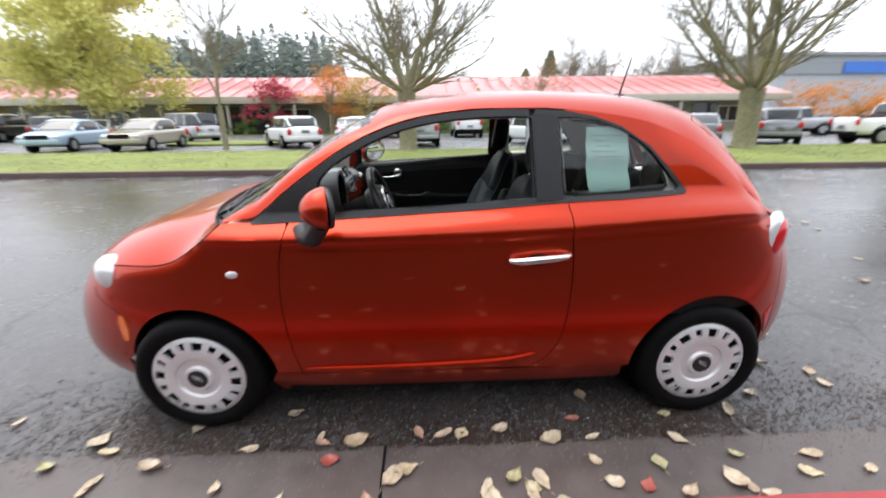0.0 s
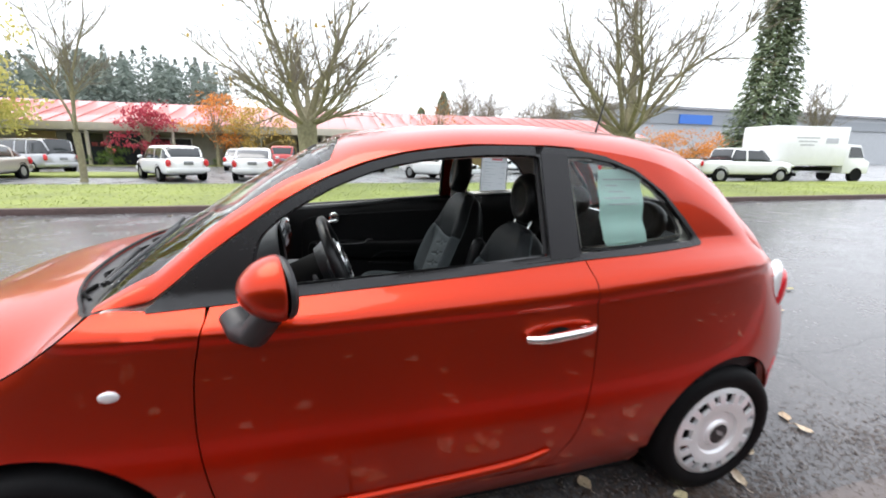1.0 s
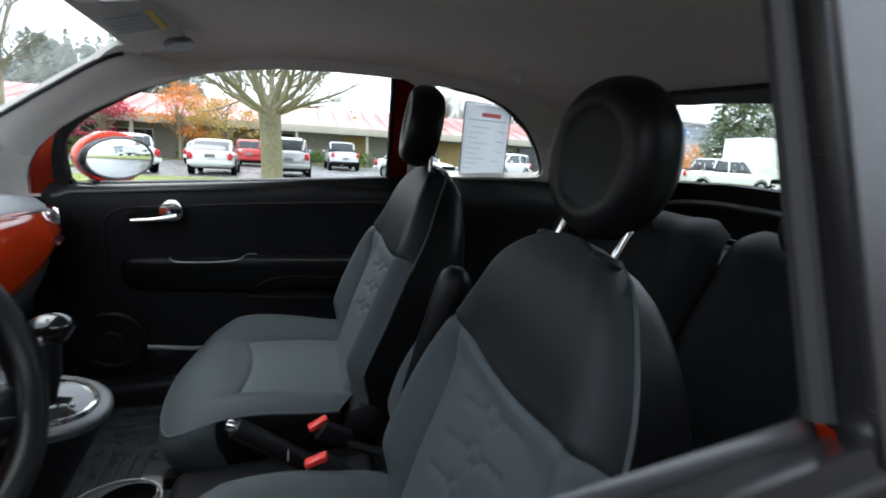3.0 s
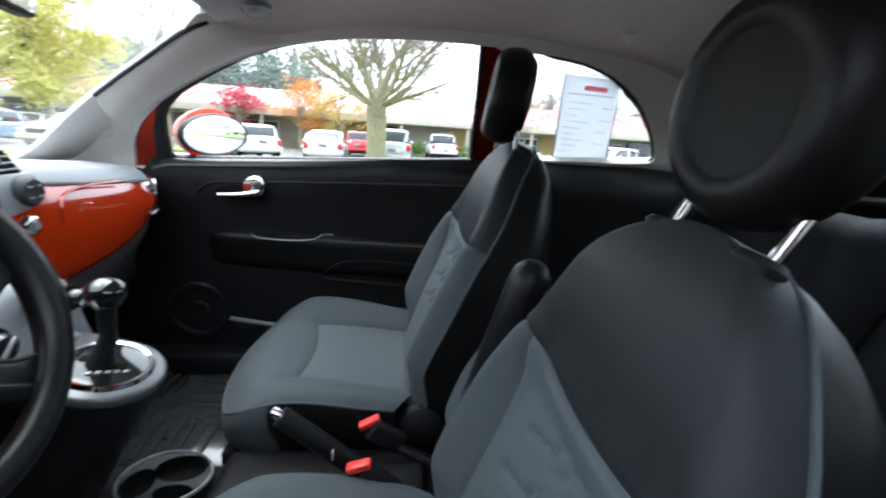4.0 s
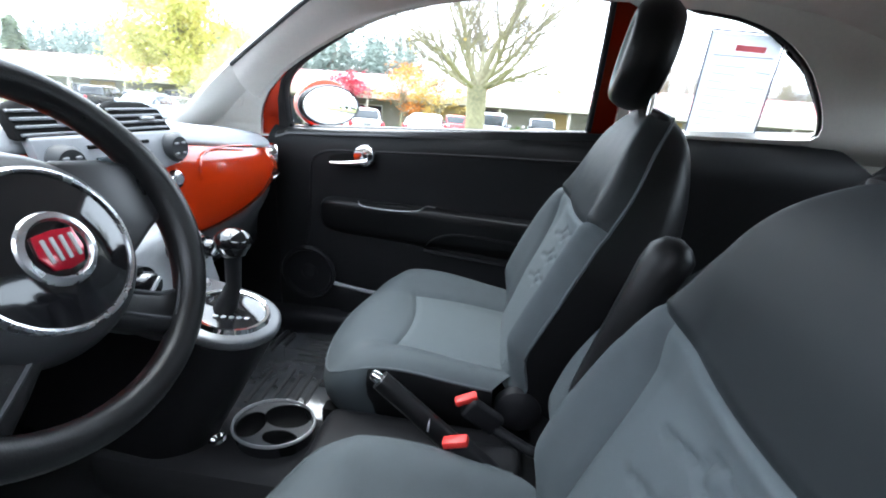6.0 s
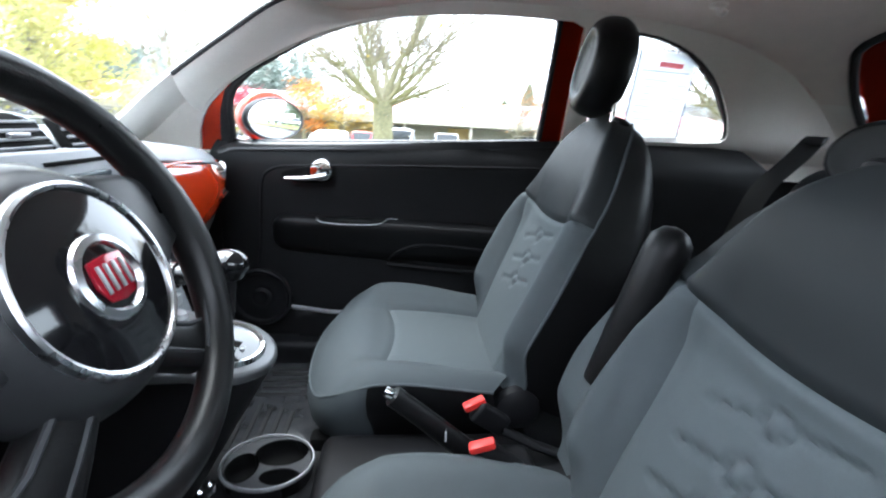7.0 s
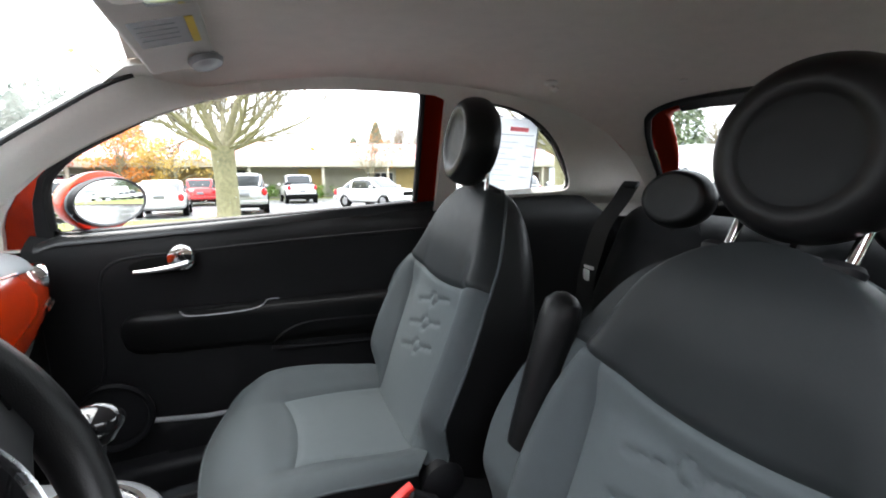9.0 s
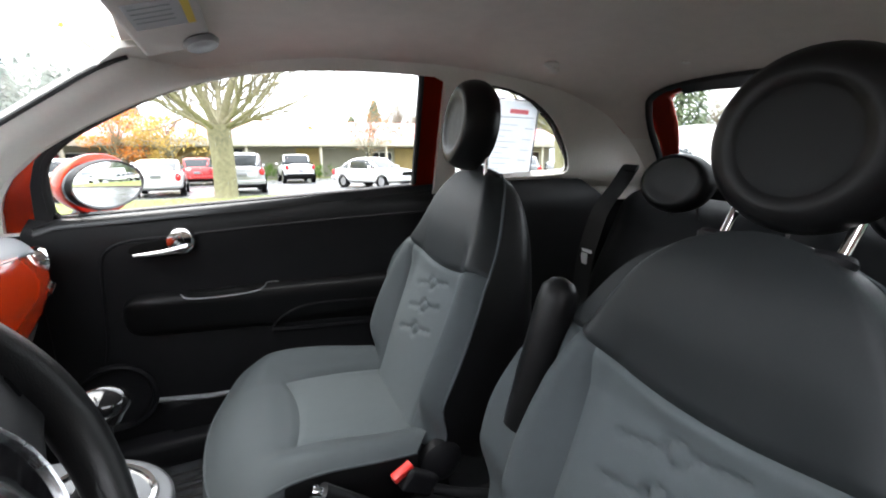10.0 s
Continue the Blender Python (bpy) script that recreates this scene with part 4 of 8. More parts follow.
for s in (-1, 1):
    ql = [(0.95, 0.55), (0.95, 0.99), (1.1, 1.06), (1.25, 1.04), (1.36, 0.95), (1.43, 0.88), (1.5, 0.80), (1.5, 0.55)]
    part("luggage_side_lining", sheet(ql, [], 0.05, side_at(s, 0.035), 0.006, s < 0), CABIN_BLACK, car)
    qc = [(4.0, 0.55), (4 - round_u(1.49, 0.6), 0.55), (4 - round_u(1.47, 0.8), 0.86), (4 - 0.4, 0.925), (4.0, 0.925)]
    part("luggage_rear_lining", sheet(qc, [], 0.04, nose_at(s, 0.035), 0.006, s > 0), CABIN_BLACK, car)
part("rear_deck", box(0.3, 1.15, 0.04, (1.33, 0, 0.90), 0.015), CARPET, car)
part("floor_pan", box(2.0, 1.26, 0.03, (0.15, 0, 0.315), 0.01), CARPET, car, "black carpet")
part("centre_tunnel", box(1.5, 0.2, 0.12, (0.1, 0, 0.38), 0.03), CARPET, car)
for s in (-1, 1):
    part("sill_trim", box(1.3, 0.14, 0.09, (-0.1, s * 0.655, 0.36), 0.02, 3), CABIN_BLACK, car)
part("bulkhead", box(0.04, 1.3, 0.62, (-0.93, 0, 0.64), 0.01), DARK, car)
part("tail_wall", box(0.04, 1.2, 0.62, (1.40, 0, 0.62), 0.02), CABIN_BLACK, car)

# floor mat with grooves, under a crumpled clear film
mat_poly = [(-0.72, 0.15), (-0.72, 0.56), (-0.30, 0.57), (-0.24, 0.50), (-0.25, 0.16)]
FILM = mat("dusty_clear_film_on_black_mat", (0.05, 0.052, 0.056), 0.16, 0, 0.6, 25, bump=1.0, bump_scale=28, coat=0.9)
for s in (1, -1):
    fm = part("floor_mat", prism([(x, s * y) for x, y in mat_poly], lambda u, v, w: (u, v, 0.336 + w), 0.012, 0.004), FILM, car, "black floor mat under crumpled clear film")
    for x0, y0, ln, across in [(-0.62, 0.50, 0.07, 0), (-0.59, 0.47, 0.10, 0), (-0.56, 0.44, 0.12, 0), (-0.53, 0.47, 0.08, 0), (-0.50, 0.20, 0.14, 0), (-0.47, 0.19, 0.12, 0), (-0.44, 0.20, 0.16, 0), (-0.41, 0.22, 0.12, 0), (-0.38, 0.19, 0.15, 0), (-0.35, 0.21, 0.12, 0), (-0.47, 0.40, 0.16, 1), (-0.46, 0.43, 0.14, 1), (-0.48, 0.46, 0.18, 1), (-0.45, 0.49, 0.13, 1), (-0.47, 0.52, 0.15, 1), (-0.66, 0.2, 0.12, 1), (-0.66, 0.24, 0.1, 1), (-0.64, 0.28, 0.12, 1)]:
        cx, cy = (x0 + ln / 2, y0) if across else (x0, y0 + ln / 2)
        part("mat_rib", box(ln if across else 0.011, 0.011 if across else ln, 0.006, (cx, s * cy, 0.349), 0.002), RUBBER, fm)
SEAT_UP2 = mat("mid_grey_seat_fabric", (0.068, 0.080, 0.086), 0.75, 0, 0.08, 450, bump=0.35, bump_scale=1600, spec=0.3)


# ---- dashboard, steering wheel, console ----
GLOSS_BLACK = mat("gloss_black_plastic", (0.008, 0.008, 0.009), 0.08, 0, 0.05, 50, coat=0.8)
WHEEL_LEATHER = mat("black_leather", (0.008, 0.008, 0.0085), 0.3, 0, 0.2, 300, bump=0.2, bump_scale=700, spec=0.38)
RING_SILVER = mat("satin_chrome_ring", (0.72, 0.73, 0.75), 0.27, 1.0, 0.03, 80)
HUB_GREY = mat("dark_grey_hub_plastic", (0.026, 0.027, 0.029), 0.38, 0, 0.1, 200, bump=0.08, bump_scale=1500, spec=0.4)
HOOD_GREY = mat("dark_grey_hood_plastic", (0.075, 0.08, 0.085), 0.5, 0, 0.1, 150, bump=0.12, bump_scale=1400, spec=0.25)
RADIO_GREY = mat("grey_radio_plastic", (0.27, 0.28, 0.295), 0.4, 0, 0.06, 120)
LOWER_GREY = mat("dark_grey_lower_plastic", (0.045, 0.047, 0.05), 0.48, 0, 0.1, 150, bump=0.12, bump_scale=1400, spec=0.25)
CONSOLE_SILVER = mat("satin_grey_console_paint", (0.13, 0.134, 0.14), 0.35, 0.4, 0.05, 90)
SCREEN = mat("dark_display", (0.05, 0.065, 0.075), 0.12, 0, 0.05, 30)
BADGE_RED = mat("deep_red_enamel", (0.34, 0.006, 0.02), 0.15, 0.2, 0.05, 80, coat=1.0)


def dash_x(y):
    return lerp([(-0.65, -0.66), (-0.6, -0.59), (-0.45, -0.575), (-0.2, -0.565), (0.0, -0.56), (0.2, -0.558), (0.45, -0.56), (0.57, -0.578), (0.615, -0.605), (0.645, -0.67)], y)


def dash_top(y):
    return lerp([(-0.65, 1.01), (-0.5, 1.045), (-0.3, 1.058), (-0.1, 1.064), (0.1, 1.060), (0.25, 1.042), (0.4, 1.024), (0.58, 1.003), (0.645, 0.98)], y)


def dash_low(y):
    return lerp([(-0.65, 0.85), (-0.3, 0.81), (0.0, 0.80), (0.26, 0.798), (0.36, 0.804), (0.535, 0.84), (0.645, 0.88)], y)


def band(rows, name, material, label="", parent=None):
    """A skin through rows of (x, z) as they change across the car."""
    ys = np.linspace(-0.645, 0.645, 66)
    bm = bmesh.new()
    prev = None
    for y in ys:
        pts = [tuple(p) for p in spline(rows(y), 4)]
        cur = [bm.verts.new((x, y, z)) for x, z in pts]
        if prev:
            for i in range(len(cur) - 1):
                bm.faces.new((prev[i], prev[i + 1], cur[i + 1], cur[i]))
        prev = cur
    return part(name, bm, material, parent or car, label, sharp=50)


def fascia_top(y):
    return dash_top(y) - 0.042


band(lambda y: [(-0.955, 0.95), (-0.88, min(1.005, dash_top(y) - 0.03)), (-0.74, dash_top(y) + 0.002), (dash_x(y) - 0.09, dash_top(y)), (dash_x(y) - 0.035, dash_top(y) - 0.008), (dash_x(y) - 0.008, fascia_top(y) + 0.006), (dash_x(y) - 0.014, fascia_top(y) - 0.004)], "dash_pad", DASH_GREY, "grey grained dashboard top")
band(lambda y: [(dash_x(y) - 0.012, fascia_top(y)), (dash_x(y) + 0.004, fascia_top(y) - 0.03), (dash_x(y) + 0.012, (fascia_top(y) + dash_low(y)) / 2), (dash_x(y) + 0.002, dash_low(y) + 0.03), (dash_x(y) - 0.02, dash_low(y))], "fascia", PAINT_IN, "orange-red gloss dashboard panel")
band(lambda y: [(dash_x(y) - 0.022, dash_low(y) - 0.001), (dash_x(y) - 0.025, dash_low(y) - 0.03), (dash_x(y) - 0.06, dash_low(y) - 0.09), (-0.70, 0.64), (-0.9, 0.56)], "lower_dash", LOWER_GREY, "dark grey lower dashboard")
# end plates beside the doors
for s in (-1, 1):
    kick = [(-0.93, 0.40), (-0.93, 0.95), (-0.8, 0.985), (-0.66, 0.975), (-0.62, 0.9), (-0.625, 0.40)]
    part("kick_panel", sheet(kick, [], 0.06, lambda x, z, s=s: (x, s * 0.648, z), 0.01, s < 0), CABIN_BLACK, car)
    strip = [(x, s * v) for x, v in [(-0.99, 0.80), (-0.85, 0.745), (-0.7, 0.73), (-0.5, 0.71), (-0.38, 0.68), (-0.335, 0.63), (-0.30, 0.66), (-0.31, 0.99), (-0.5, 0.99), (-0.7, 0.985), (-0.85, 0.98), (-0.95, 0.985)]]
    part("windscreen_pillar_lining", sheet(strip, [], 0.03, lambda x, v: (x, v * rail_y(x), top_z(x, v * rail_y(x)) - 0.022 - 0.022 * smooth(0.97, 0.80, abs(v))), 0.012, s > 0), PILLAR, car, "pale greige windscreen pillar lining")

# rounded cover of the windscreen pillar, from the glass to the door opening, with its black seal
OPEN_TOP = [p for p in DOOR_OPEN if p[1] > 1.06 and p[0] < 0.3]
for s in (-1, 1):
    xs_ = list(np.linspace(-0.63, -0.10, 40))
    rim_in, rows_ = [], []
    for x in xs_:
        v = lerp([(-0.9, 0.765), (-0.7, 0.735), (-0.5, 0.715), (-0.38, 0.69), (-0.335, 0.70), (-0.29, 0.80), (-0.22, 0.90), (-0.10, 0.925)], x)
        A = Vector((x, s * v * rail_y(x), top_z(x, v * rail_y(x)) - 0.046))
        zo = lerp(OPEN_TOP, x)
        B = Vector((x, s * (lining_y(x, zo) - 0.028), zo - 0.001))
        fade = smooth(-0.10, -0.24, x)
        M = (A + B) / 2 + Vector((0, -s * 0.030, -0.022)) * fade + Vector((0, -s * 0.004, -0.003))
        rows_.append([(1 - t) ** 2 * A + 2 * t * (1 - t) * M + t * t * B for t in np.linspace(0, 1, 12)])
        rim_in.append(A)
    bm = grid_mesh(rows_, list(range(12)), lambda i, j: rows_[i][j], lambda i, j: True)
    part("pillar_trim", bm, PILLAR, car, "pale greige rounded windscreen pillar cover")
    part("windscreen_seal", tube([p + Vector((0, -s * 0.003, 0.0)) for p in rim_in[:24:2]], 0.005, 6), RUBBER, car)

# centre stack: vents above, radio, climate pod
st = part("radio_panel", prism([(-0.148, 1.0), (-0.135, 0.984), (-0.06, 0.974), (0.05, 0.976), (0.12, 0.986), (0.14, 1.006), (0.138, 1.045), (-0.148, 1.05)], lambda u, v, w: (dash_x(u) + 0.002 + w - (v - 1.0) * 0.25, u, v), 0.018, 0.006), RADIO_GREY, car, "grey radio and vent stack")
st.matrix_basis = pose(0, 0.02, -0.006)
for y0, y1 in ((-0.158, -0.025), (-0.005, 0.122)):
    vt = part("air_vent", prism([(y0, 1.045), (y1, 1.042), (y1 - 0.004, 1.084), (y1 - 0.03, 1.094), (y0 + 0.03, 1.096), (y0 + 0.004, 1.086)], lambda u, v, w: (dash_x(u) - 0.012 + w - (v - 1.045) * 0.55, u, v), 0.016, 0.004), DARK, st, "black slatted air vent")
    for k in range(4):
        z = 1.052 + 0.0105 * k
        part("vent_slat", box(0.006, y1 - y0 - 0.016, 0.004, (dash_x((y0 + y1) / 2) + 0.004 - (z - 1.045) * 0.55, (y0 + y1) / 2, z), 0.001), RADIO_GREY, vt)
    part("vent_tab", box(0.008, 0.03, 0.006, (dash_x((y0 + y1) / 2) + 0.008 - 0.012, (y0 + y1) / 2 + 0.015, 1.068), 0.002), SATIN, vt)
for y, z, r in ((-0.114, 1.010, 0.028), (0.104, 1.014, 0.027)):
    kb = part("radio_pad", lathe([(0.0, 0.010), (r * 0.8, 0.011), (r, 0.004), (r, -0.02)], 32, "x", (dash_x(y) + 0.02, y, z)), LOWER_GREY, st, "round radio button pad")
    for a in (45, 135, 225, 315):
        part("pad_key", ball((dash_x(y) + 0.032, y + r * 0.5 * math.cos(radians(a)), z + r * 0.5 * math.sin(radians(a))), 0.0045, (0.4, 1.3, 0.6), 6), RADIO_GREY, kb)
part("radio_display", box(0.006, 0.11, 0.022, (-0.541, -0.01, 1.003), 0.002), SCREEN, st)
part("disc_slot", box(0.006, 0.12, 0.006, (-0.548, -0.01, 1.03), 0.001), DARK, st)
for k in range(6):
    part("radio_key", box(0.008, 0.016, 0.008, (-0.535, -0.06 + 0.02 * k, 0.978), 0.002), RADIO_GREY, st)
pod = part("climate_panel", prism([(-0.118, 0.76), (-0.122, 0.82), (-0.112, 0.872), (-0.07, 0.903), (0.0, 0.914), (0.062, 0.908), (0.103, 0.882), (0.122, 0.83), (0.116, 0.76)], lambda u, v, w: (-0.57 + w - 0.25 * abs(u) * smooth(0.06, 0.13, abs(u)) - (v - 0.84) * 0.25, u, v), 0.10, 0.016, 3), DASH_GREY, car, "grey heater control panel with round black knobs")
pod.matrix_basis = pose(0.008, 0, -0.028)
for y, z, r in ((-0.082, 0.842, 0.031), (0.012, 0.876, 0.026), (0.08, 0.852, 0.024)):
    kn = part("heater_knob", lathe([(0.0, 0.026), (r * 0.6, 0.026), (r * 0.72, 0.020), (r * 0.74, 0.007), (r * 0.97, 0.006), (r, -0.006)], 28, "x", (-0.472 - (z - 0.84) * 0.25 - 0.08 * abs(y), y, z)), GLOSS_BLACK, pod)
    part("knob_mark", box(0.012, 0.007, r * 1.2, (-0.449 - (z - 0.84) * 0.25 - 0.08 * abs(y), y, z), 0.002, 2, pose(0, 0, 0, -50)), SATIN, kn)
part("heater_key", box(0.014, 0.034, 0.02, (-0.463, 0.035, 0.822), 0.004), SATIN, pod)
part("door_lock_button", lathe([(0.0, 0.010), (0.012, 0.011), (0.017, 0.008), (0.019, 0.0)], 24, "x", (-0.55, 0.125, 0.945)), CHROME, car)
part("hazard_button", lathe([(0.0, 0.014), (0.008, 0.014), (0.011, 0.010)], 20, "x", (-0.55, 0.125, 0.945)), RADIO_GREY, car)
# vent and chrome script on the passenger end
pv = part("round_vent", lathe([(0.016, 0.01), (0.03, 0.014), (0.034, 0.006), (0.034, -0.01)], 28, "x"), CHROME, car, "round chrome-rimmed air vent")
pv.matrix_basis = pose(-0.588, 0.585, 0.94, 0, 0, 28)
part("vent_core", lathe([(0.0, 0.002), (0.03, 0.004)], 24, "x"), DARK, pv)
for k in range(3):
    y = 0.515 + 0.02 * k
    part("chrome_script", tube([(dash_x(y) + 0.014, y - 0.007, 0.90), (dash_x(y) + 0.016, y + 0.004, 0.896), (dash_x(y) + 0.016, y + 0.006, 0.886), (dash_x(y) + 0.015, y - 0.005, 0.884)], 0.0025, 6, closed=True), CHROME, car)
pad = spline([(0.20, 0.93), (0.205, 0.965), (0.23, 0.985), (0.3, 0.992), (0.42, 0.985)], 5)
part("airbag_line", tube([(dash_x(y) + 0.0115 - 0.9 * max(0, z - 0.955) ** 1.3, y, z) for y, z in pad], 0.003, 6), PAINT_IN, car)

# instrument hood
hood_m = pose(-0.572, -0.35, 1.022, 0, -6)
cl = part("instrument_hood", lathe([(0.0, -0.10), (0.09, -0.09), (0.118, -0.04), (0.122, 0.02), (0.119, 0.055), (0.112, 0.058), (0.106, 0.05)], 40, "x"), HOOD_GREY, car, "round dark grey hooded instrument cluster")
cl.matrix_basis = hood_m @ Matrix.Diagonal((0.9, 0.9, 0.9, 1))
part("hood_lining", lathe([(0.108, 0.053), (0.10, 0.0), (0.092, -0.03)], 40, "x"), DARK, cl)
part("instrument_face", lathe([(0.0, -0.028), (0.092, -0.03)], 40, "x"), LOWER_GREY, cl, "round dark grey instrument face")
part("dial_band", lathe([(0.066, -0.0265), (0.076, -0.025), (0.086, -0.0265)], 44, "x"), RADIO_GREY, cl)
for k in range(16):
    a = 2 * math.pi * k / 16
    part("dial_tick", box(0.002, 0.003, 0.012, (-0.0245, 0.058 * math.sin(a), 0.058 * math.cos(a)), 0.0, 1, pose(0, 0, 0, -360 * k / 16)), WHITE_PAPER, cl)
for r, h in ((0.046, -0.0275), (0.088, -0.0275)):
    part("dial_ring", lathe([(r, h), (r + 0.003, h + 0.003), (r + 0.006, h - 0.002)], 40, "x"), SATIN, cl)

# steering wheel: local x towards the driver, y across, z up the rim
sw_m = pose(-0.296, -0.337, 0.983, 0, -21) @ pose(-0.016, 0, 0)
sw = new("steering_wheel")
sw.parent = car
sw.matrix_basis = sw_m
sw.empty_display_size = 0.05
tagged(sw, "black leather steering wheel with a red and chrome centre badge")
rim = [(-0.014, 0.171 * math.cos(a), 0.171 * math.sin(a)) for a in np.linspace(0, 2 * math.pi, 72, endpoint=False)]
part("rim", tube(rim, [0.0178 + 0.0035 * abs(math.cos(a)) ** 8 for a in np.linspace(0, 2 * math.pi, 72, endpoint=False)], 16, closed=True, up=(1, 0, 0)), WHEEL_LEATHER, sw)
part("hub", lathe([tuple(p) for p in spline([(0.0, 0.008), (0.06, 0.008), (0.082, 0.003), (0.096, -0.013), (0.103, -0.04), (0.088, -0.08)], 4)], 48, "x"), HUB_GREY, sw, "dark grey airbag hub")
ring = part("hub_ring", lathe([(0.0705, 0.007), (0.0718, 0.0112), (0.0742, 0.0122), (0.0768, 0.0105), (0.0782, 0.003)], 56, "x"), RING_SILVER, sw)
part("hub_disc", lathe([tuple(p) for p in spline([(0.0, 0.0145), (0.02, 0.0142), (0.045, 0.0128), (0.0715, 0.0085)], 4)], 48, "x"), GLOSS_BLACK, sw)
bd = part("badge", lathe([(0.019, 0.012), (0.0215, 0.017), (0.0255, 0.0155), (0.028, 0.010)], 40, "x"), RING_SILVER, sw, "round chrome badge with a red shield")
bd.matrix_basis = Matrix.Diagonal((1.05, 1.3, 1.3, 1))
shield = [(-0.014, 0.012), (0.0, 0.0135), (0.014, 0.012), (0.0155, -0.003), (0.0105, -0.0135), (0.0, -0.0155), (-0.0105, -0.0135), (-0.0155, -0.003)]
part("badge_shield", prism(shield, lambda u, v, w: (0.0135 + w, u, v), 0.003, 0.001), BADGE_RED, bd)
part("badge_face", lathe([(0.0, 0.0125), (0.021, 0.0125)], 32, "x"), BADGE_RED, bd)
for k, u in enumerate((-0.0135, -0.0048, 0.0042, 0.0135)):
    part("badge_bar", box(0.0015, 0.0027, 0.017, (0.0172, u * 0.72, 0.0), 0.0005), SATIN, bd)
for s in (-1, 1):
    # side spokes with key pads, and the lower pair
    sp = [(s * 0.045, 0.082), (s * 0.10, 0.076), (s * 0.148, 0.068), (s * 0.166, 0.045), (s * 0.171, 0.0), (s * 0.13, -0.012), (s * 0.07, -0.04)]
    part("spoke", prism(sp, lambda u, v, w: (-0.046 + w + 0.014 * smooth(0.16, 0.09, abs(u)), u, v), 0.03, 0.009, 3), HUB_GREY, sw)
    for q in range(3):
        part("spoke_key", box(0.006, 0.013, 0.022, (-0.011 - 0.002 * q, s * (0.106 + 0.017 * q), 0.046 - 0.004 * q), 0.002), GLOSS_BLACK, sw)
    lo = [(s * 0.012, -0.072), (s * 0.058, -0.058), (s * 0.10, -0.082), (s * 0.146, -0.094), (s * 0.128, -0.122), (s * 0.096, -0.140), (s * 0.06, -0.112)]
    part("lower_spoke", prism(lo, lambda u, v, w: (-0.046 + w, u, v), 0.030, 0.009, 3), WHEEL_LEATHER, sw)
    part("rim_trim", tube([(-0.012, s * 0.155 * math.cos(a), -0.155 * math.sin(a)) for a in np.linspace(0.35, 0.85, 12)], 0.003, 6), LOWER_GREY, sw)
    part("spoke_trim", tube([(-0.017, s * 0.060, -0.062), (-0.018, s * 0.10, -0.085), (-0.02, s * 0.140, -0.096)], 0.0028, 6), LOWER_GREY, sw)
    part("spoke_trim", tube([(-0.0165, s * 0.045, -0.082), (-0.017, s * 0.075, -0.103), (-0.018, s * 0.105, -0.122)], 0.0028, 6), LOWER_GREY, sw)
part("column", lathe([(0.0, 0.0), (0.075, 0.0), (0.07, -0.1), (0.06, -0.26), (0.0, -0.27)], 28, "x", (-0.06, 0, 0)), DARK, sw, "black steering column shroud")
for s, z in ((-1, 0.01), (1, 0.01)):
    part("stalk", tube([(-0.11, s * 0.06, z), (-0.10, s * 0.13, z + 0.01), (-0.095, s * 0.165, z + 0.012)], [0.008, 0.009, 0.007], 10), CABIN_BLACK, sw)

# gear console
gc_m = pose(-0.368, -0.008, 0.738, 0, 15)
con = part("gear_console", prism([(0.090 * math.cos(a), 0.088 * math.sin(a)) for a in np.linspace(-1.65, 1.65, 22)] + [(-0.07, 0.084), (-0.125, 0.074), (-0.13, -0.118), (-0.06, -0.112)], lambda u, v, w: gc_m @ Vector((u, v, -0.02 + w)), 0.022, 0.008, 3), CONSOLE_SILVER, car, "silver teardrop gear surround on a dark console")
body = [(0.086 * math.cos(a), 0.086 * math.sin(a)) for a in np.linspace(-1.7, 1.7, 22)] + [(-0.10, 0.08), (-0.25, 0.08), (-0.25, -0.08), (-0.10, -0.08)]
part("console_body", prism(body, lambda u, v, w: gc_m @ Vector((u * (1 - 0.0 * w) - 0.25 * w, v * (1 - 0.5 * w), -0.019 - w)), 0.36, 0.0), CABIN_BLACK, con)
part("gate_ring", lathe([(0.058, 0.0), (0.060, 0.008), (0.0655, 0.009), (0.070, 0.002)], 48, "z"), CHROME, con).matrix_basis = gc_m @ pose(0, 0, 0)
part("gate_plate", lathe([(0.0, 0.0075), (0.03, 0.007), (0.059, 0.0045)], 40, "z"), GLOSS_BLACK, con, "gloss black gear gate").matrix_basis = gc_m
for k in range(5):
    part("gate_mark", box(0.008, 0.006, 0.002, gc_m @ Vector((0.012 + 0.011 * k - 0.02, -0.034 + 0.006 * k, 0.0085)), 0.0005), WHITE_PAPER, con)
part("gate_slot", box(0.07, 0.016, 0.004, gc_m @ Vector((-0.005, 0.0, 0.0068)), 0.001, 2, pose(0, 0, 0, 0, 15)), DARK, con)
gl = part("gear_lever", tube([gc_m @ Vector((-0.01, -0.004, 0.0)), (-0.352, -0.014, 0.80), (-0.342, -0.022, 0.865)], [0.021, 0.013, 0.014], 14), CABIN_BLACK, con, "black gear lever with a gloss black knob")
part("gear_knob", ball((-0.338, -0.025, 0.884), 0.028, (1.1, 1.0, 0.82), 14), GLOSS_BLACK, gl, "gloss black knob")
part("knob_collar", lathe([(0.012, -0.02), (0.02, -0.018), (0.0265, -0.006), (0.0285, 0.0), (0.026, 0.004)], 32, "z", (-0.338, -0.025, 0.880)), GLOSS_BLACK, gl)
part("console_button", lathe([(0.0, 0.008), (0.012, 0.008), (0.016, 0.0)], 24, "z"), SATIN, con).matrix_basis = gc_m @ pose(-0.092, 0.05, 0.002)
ig = part("ignition_switch", lathe([(0.0, 0.006), (0.010, 0.007), (0.013, 0.004), (0.016, 0.010), (0.021, 0.010), (0.024, 0.0)], 28, "z"), CHROME, con, "round chrome-rimmed ignition switch")
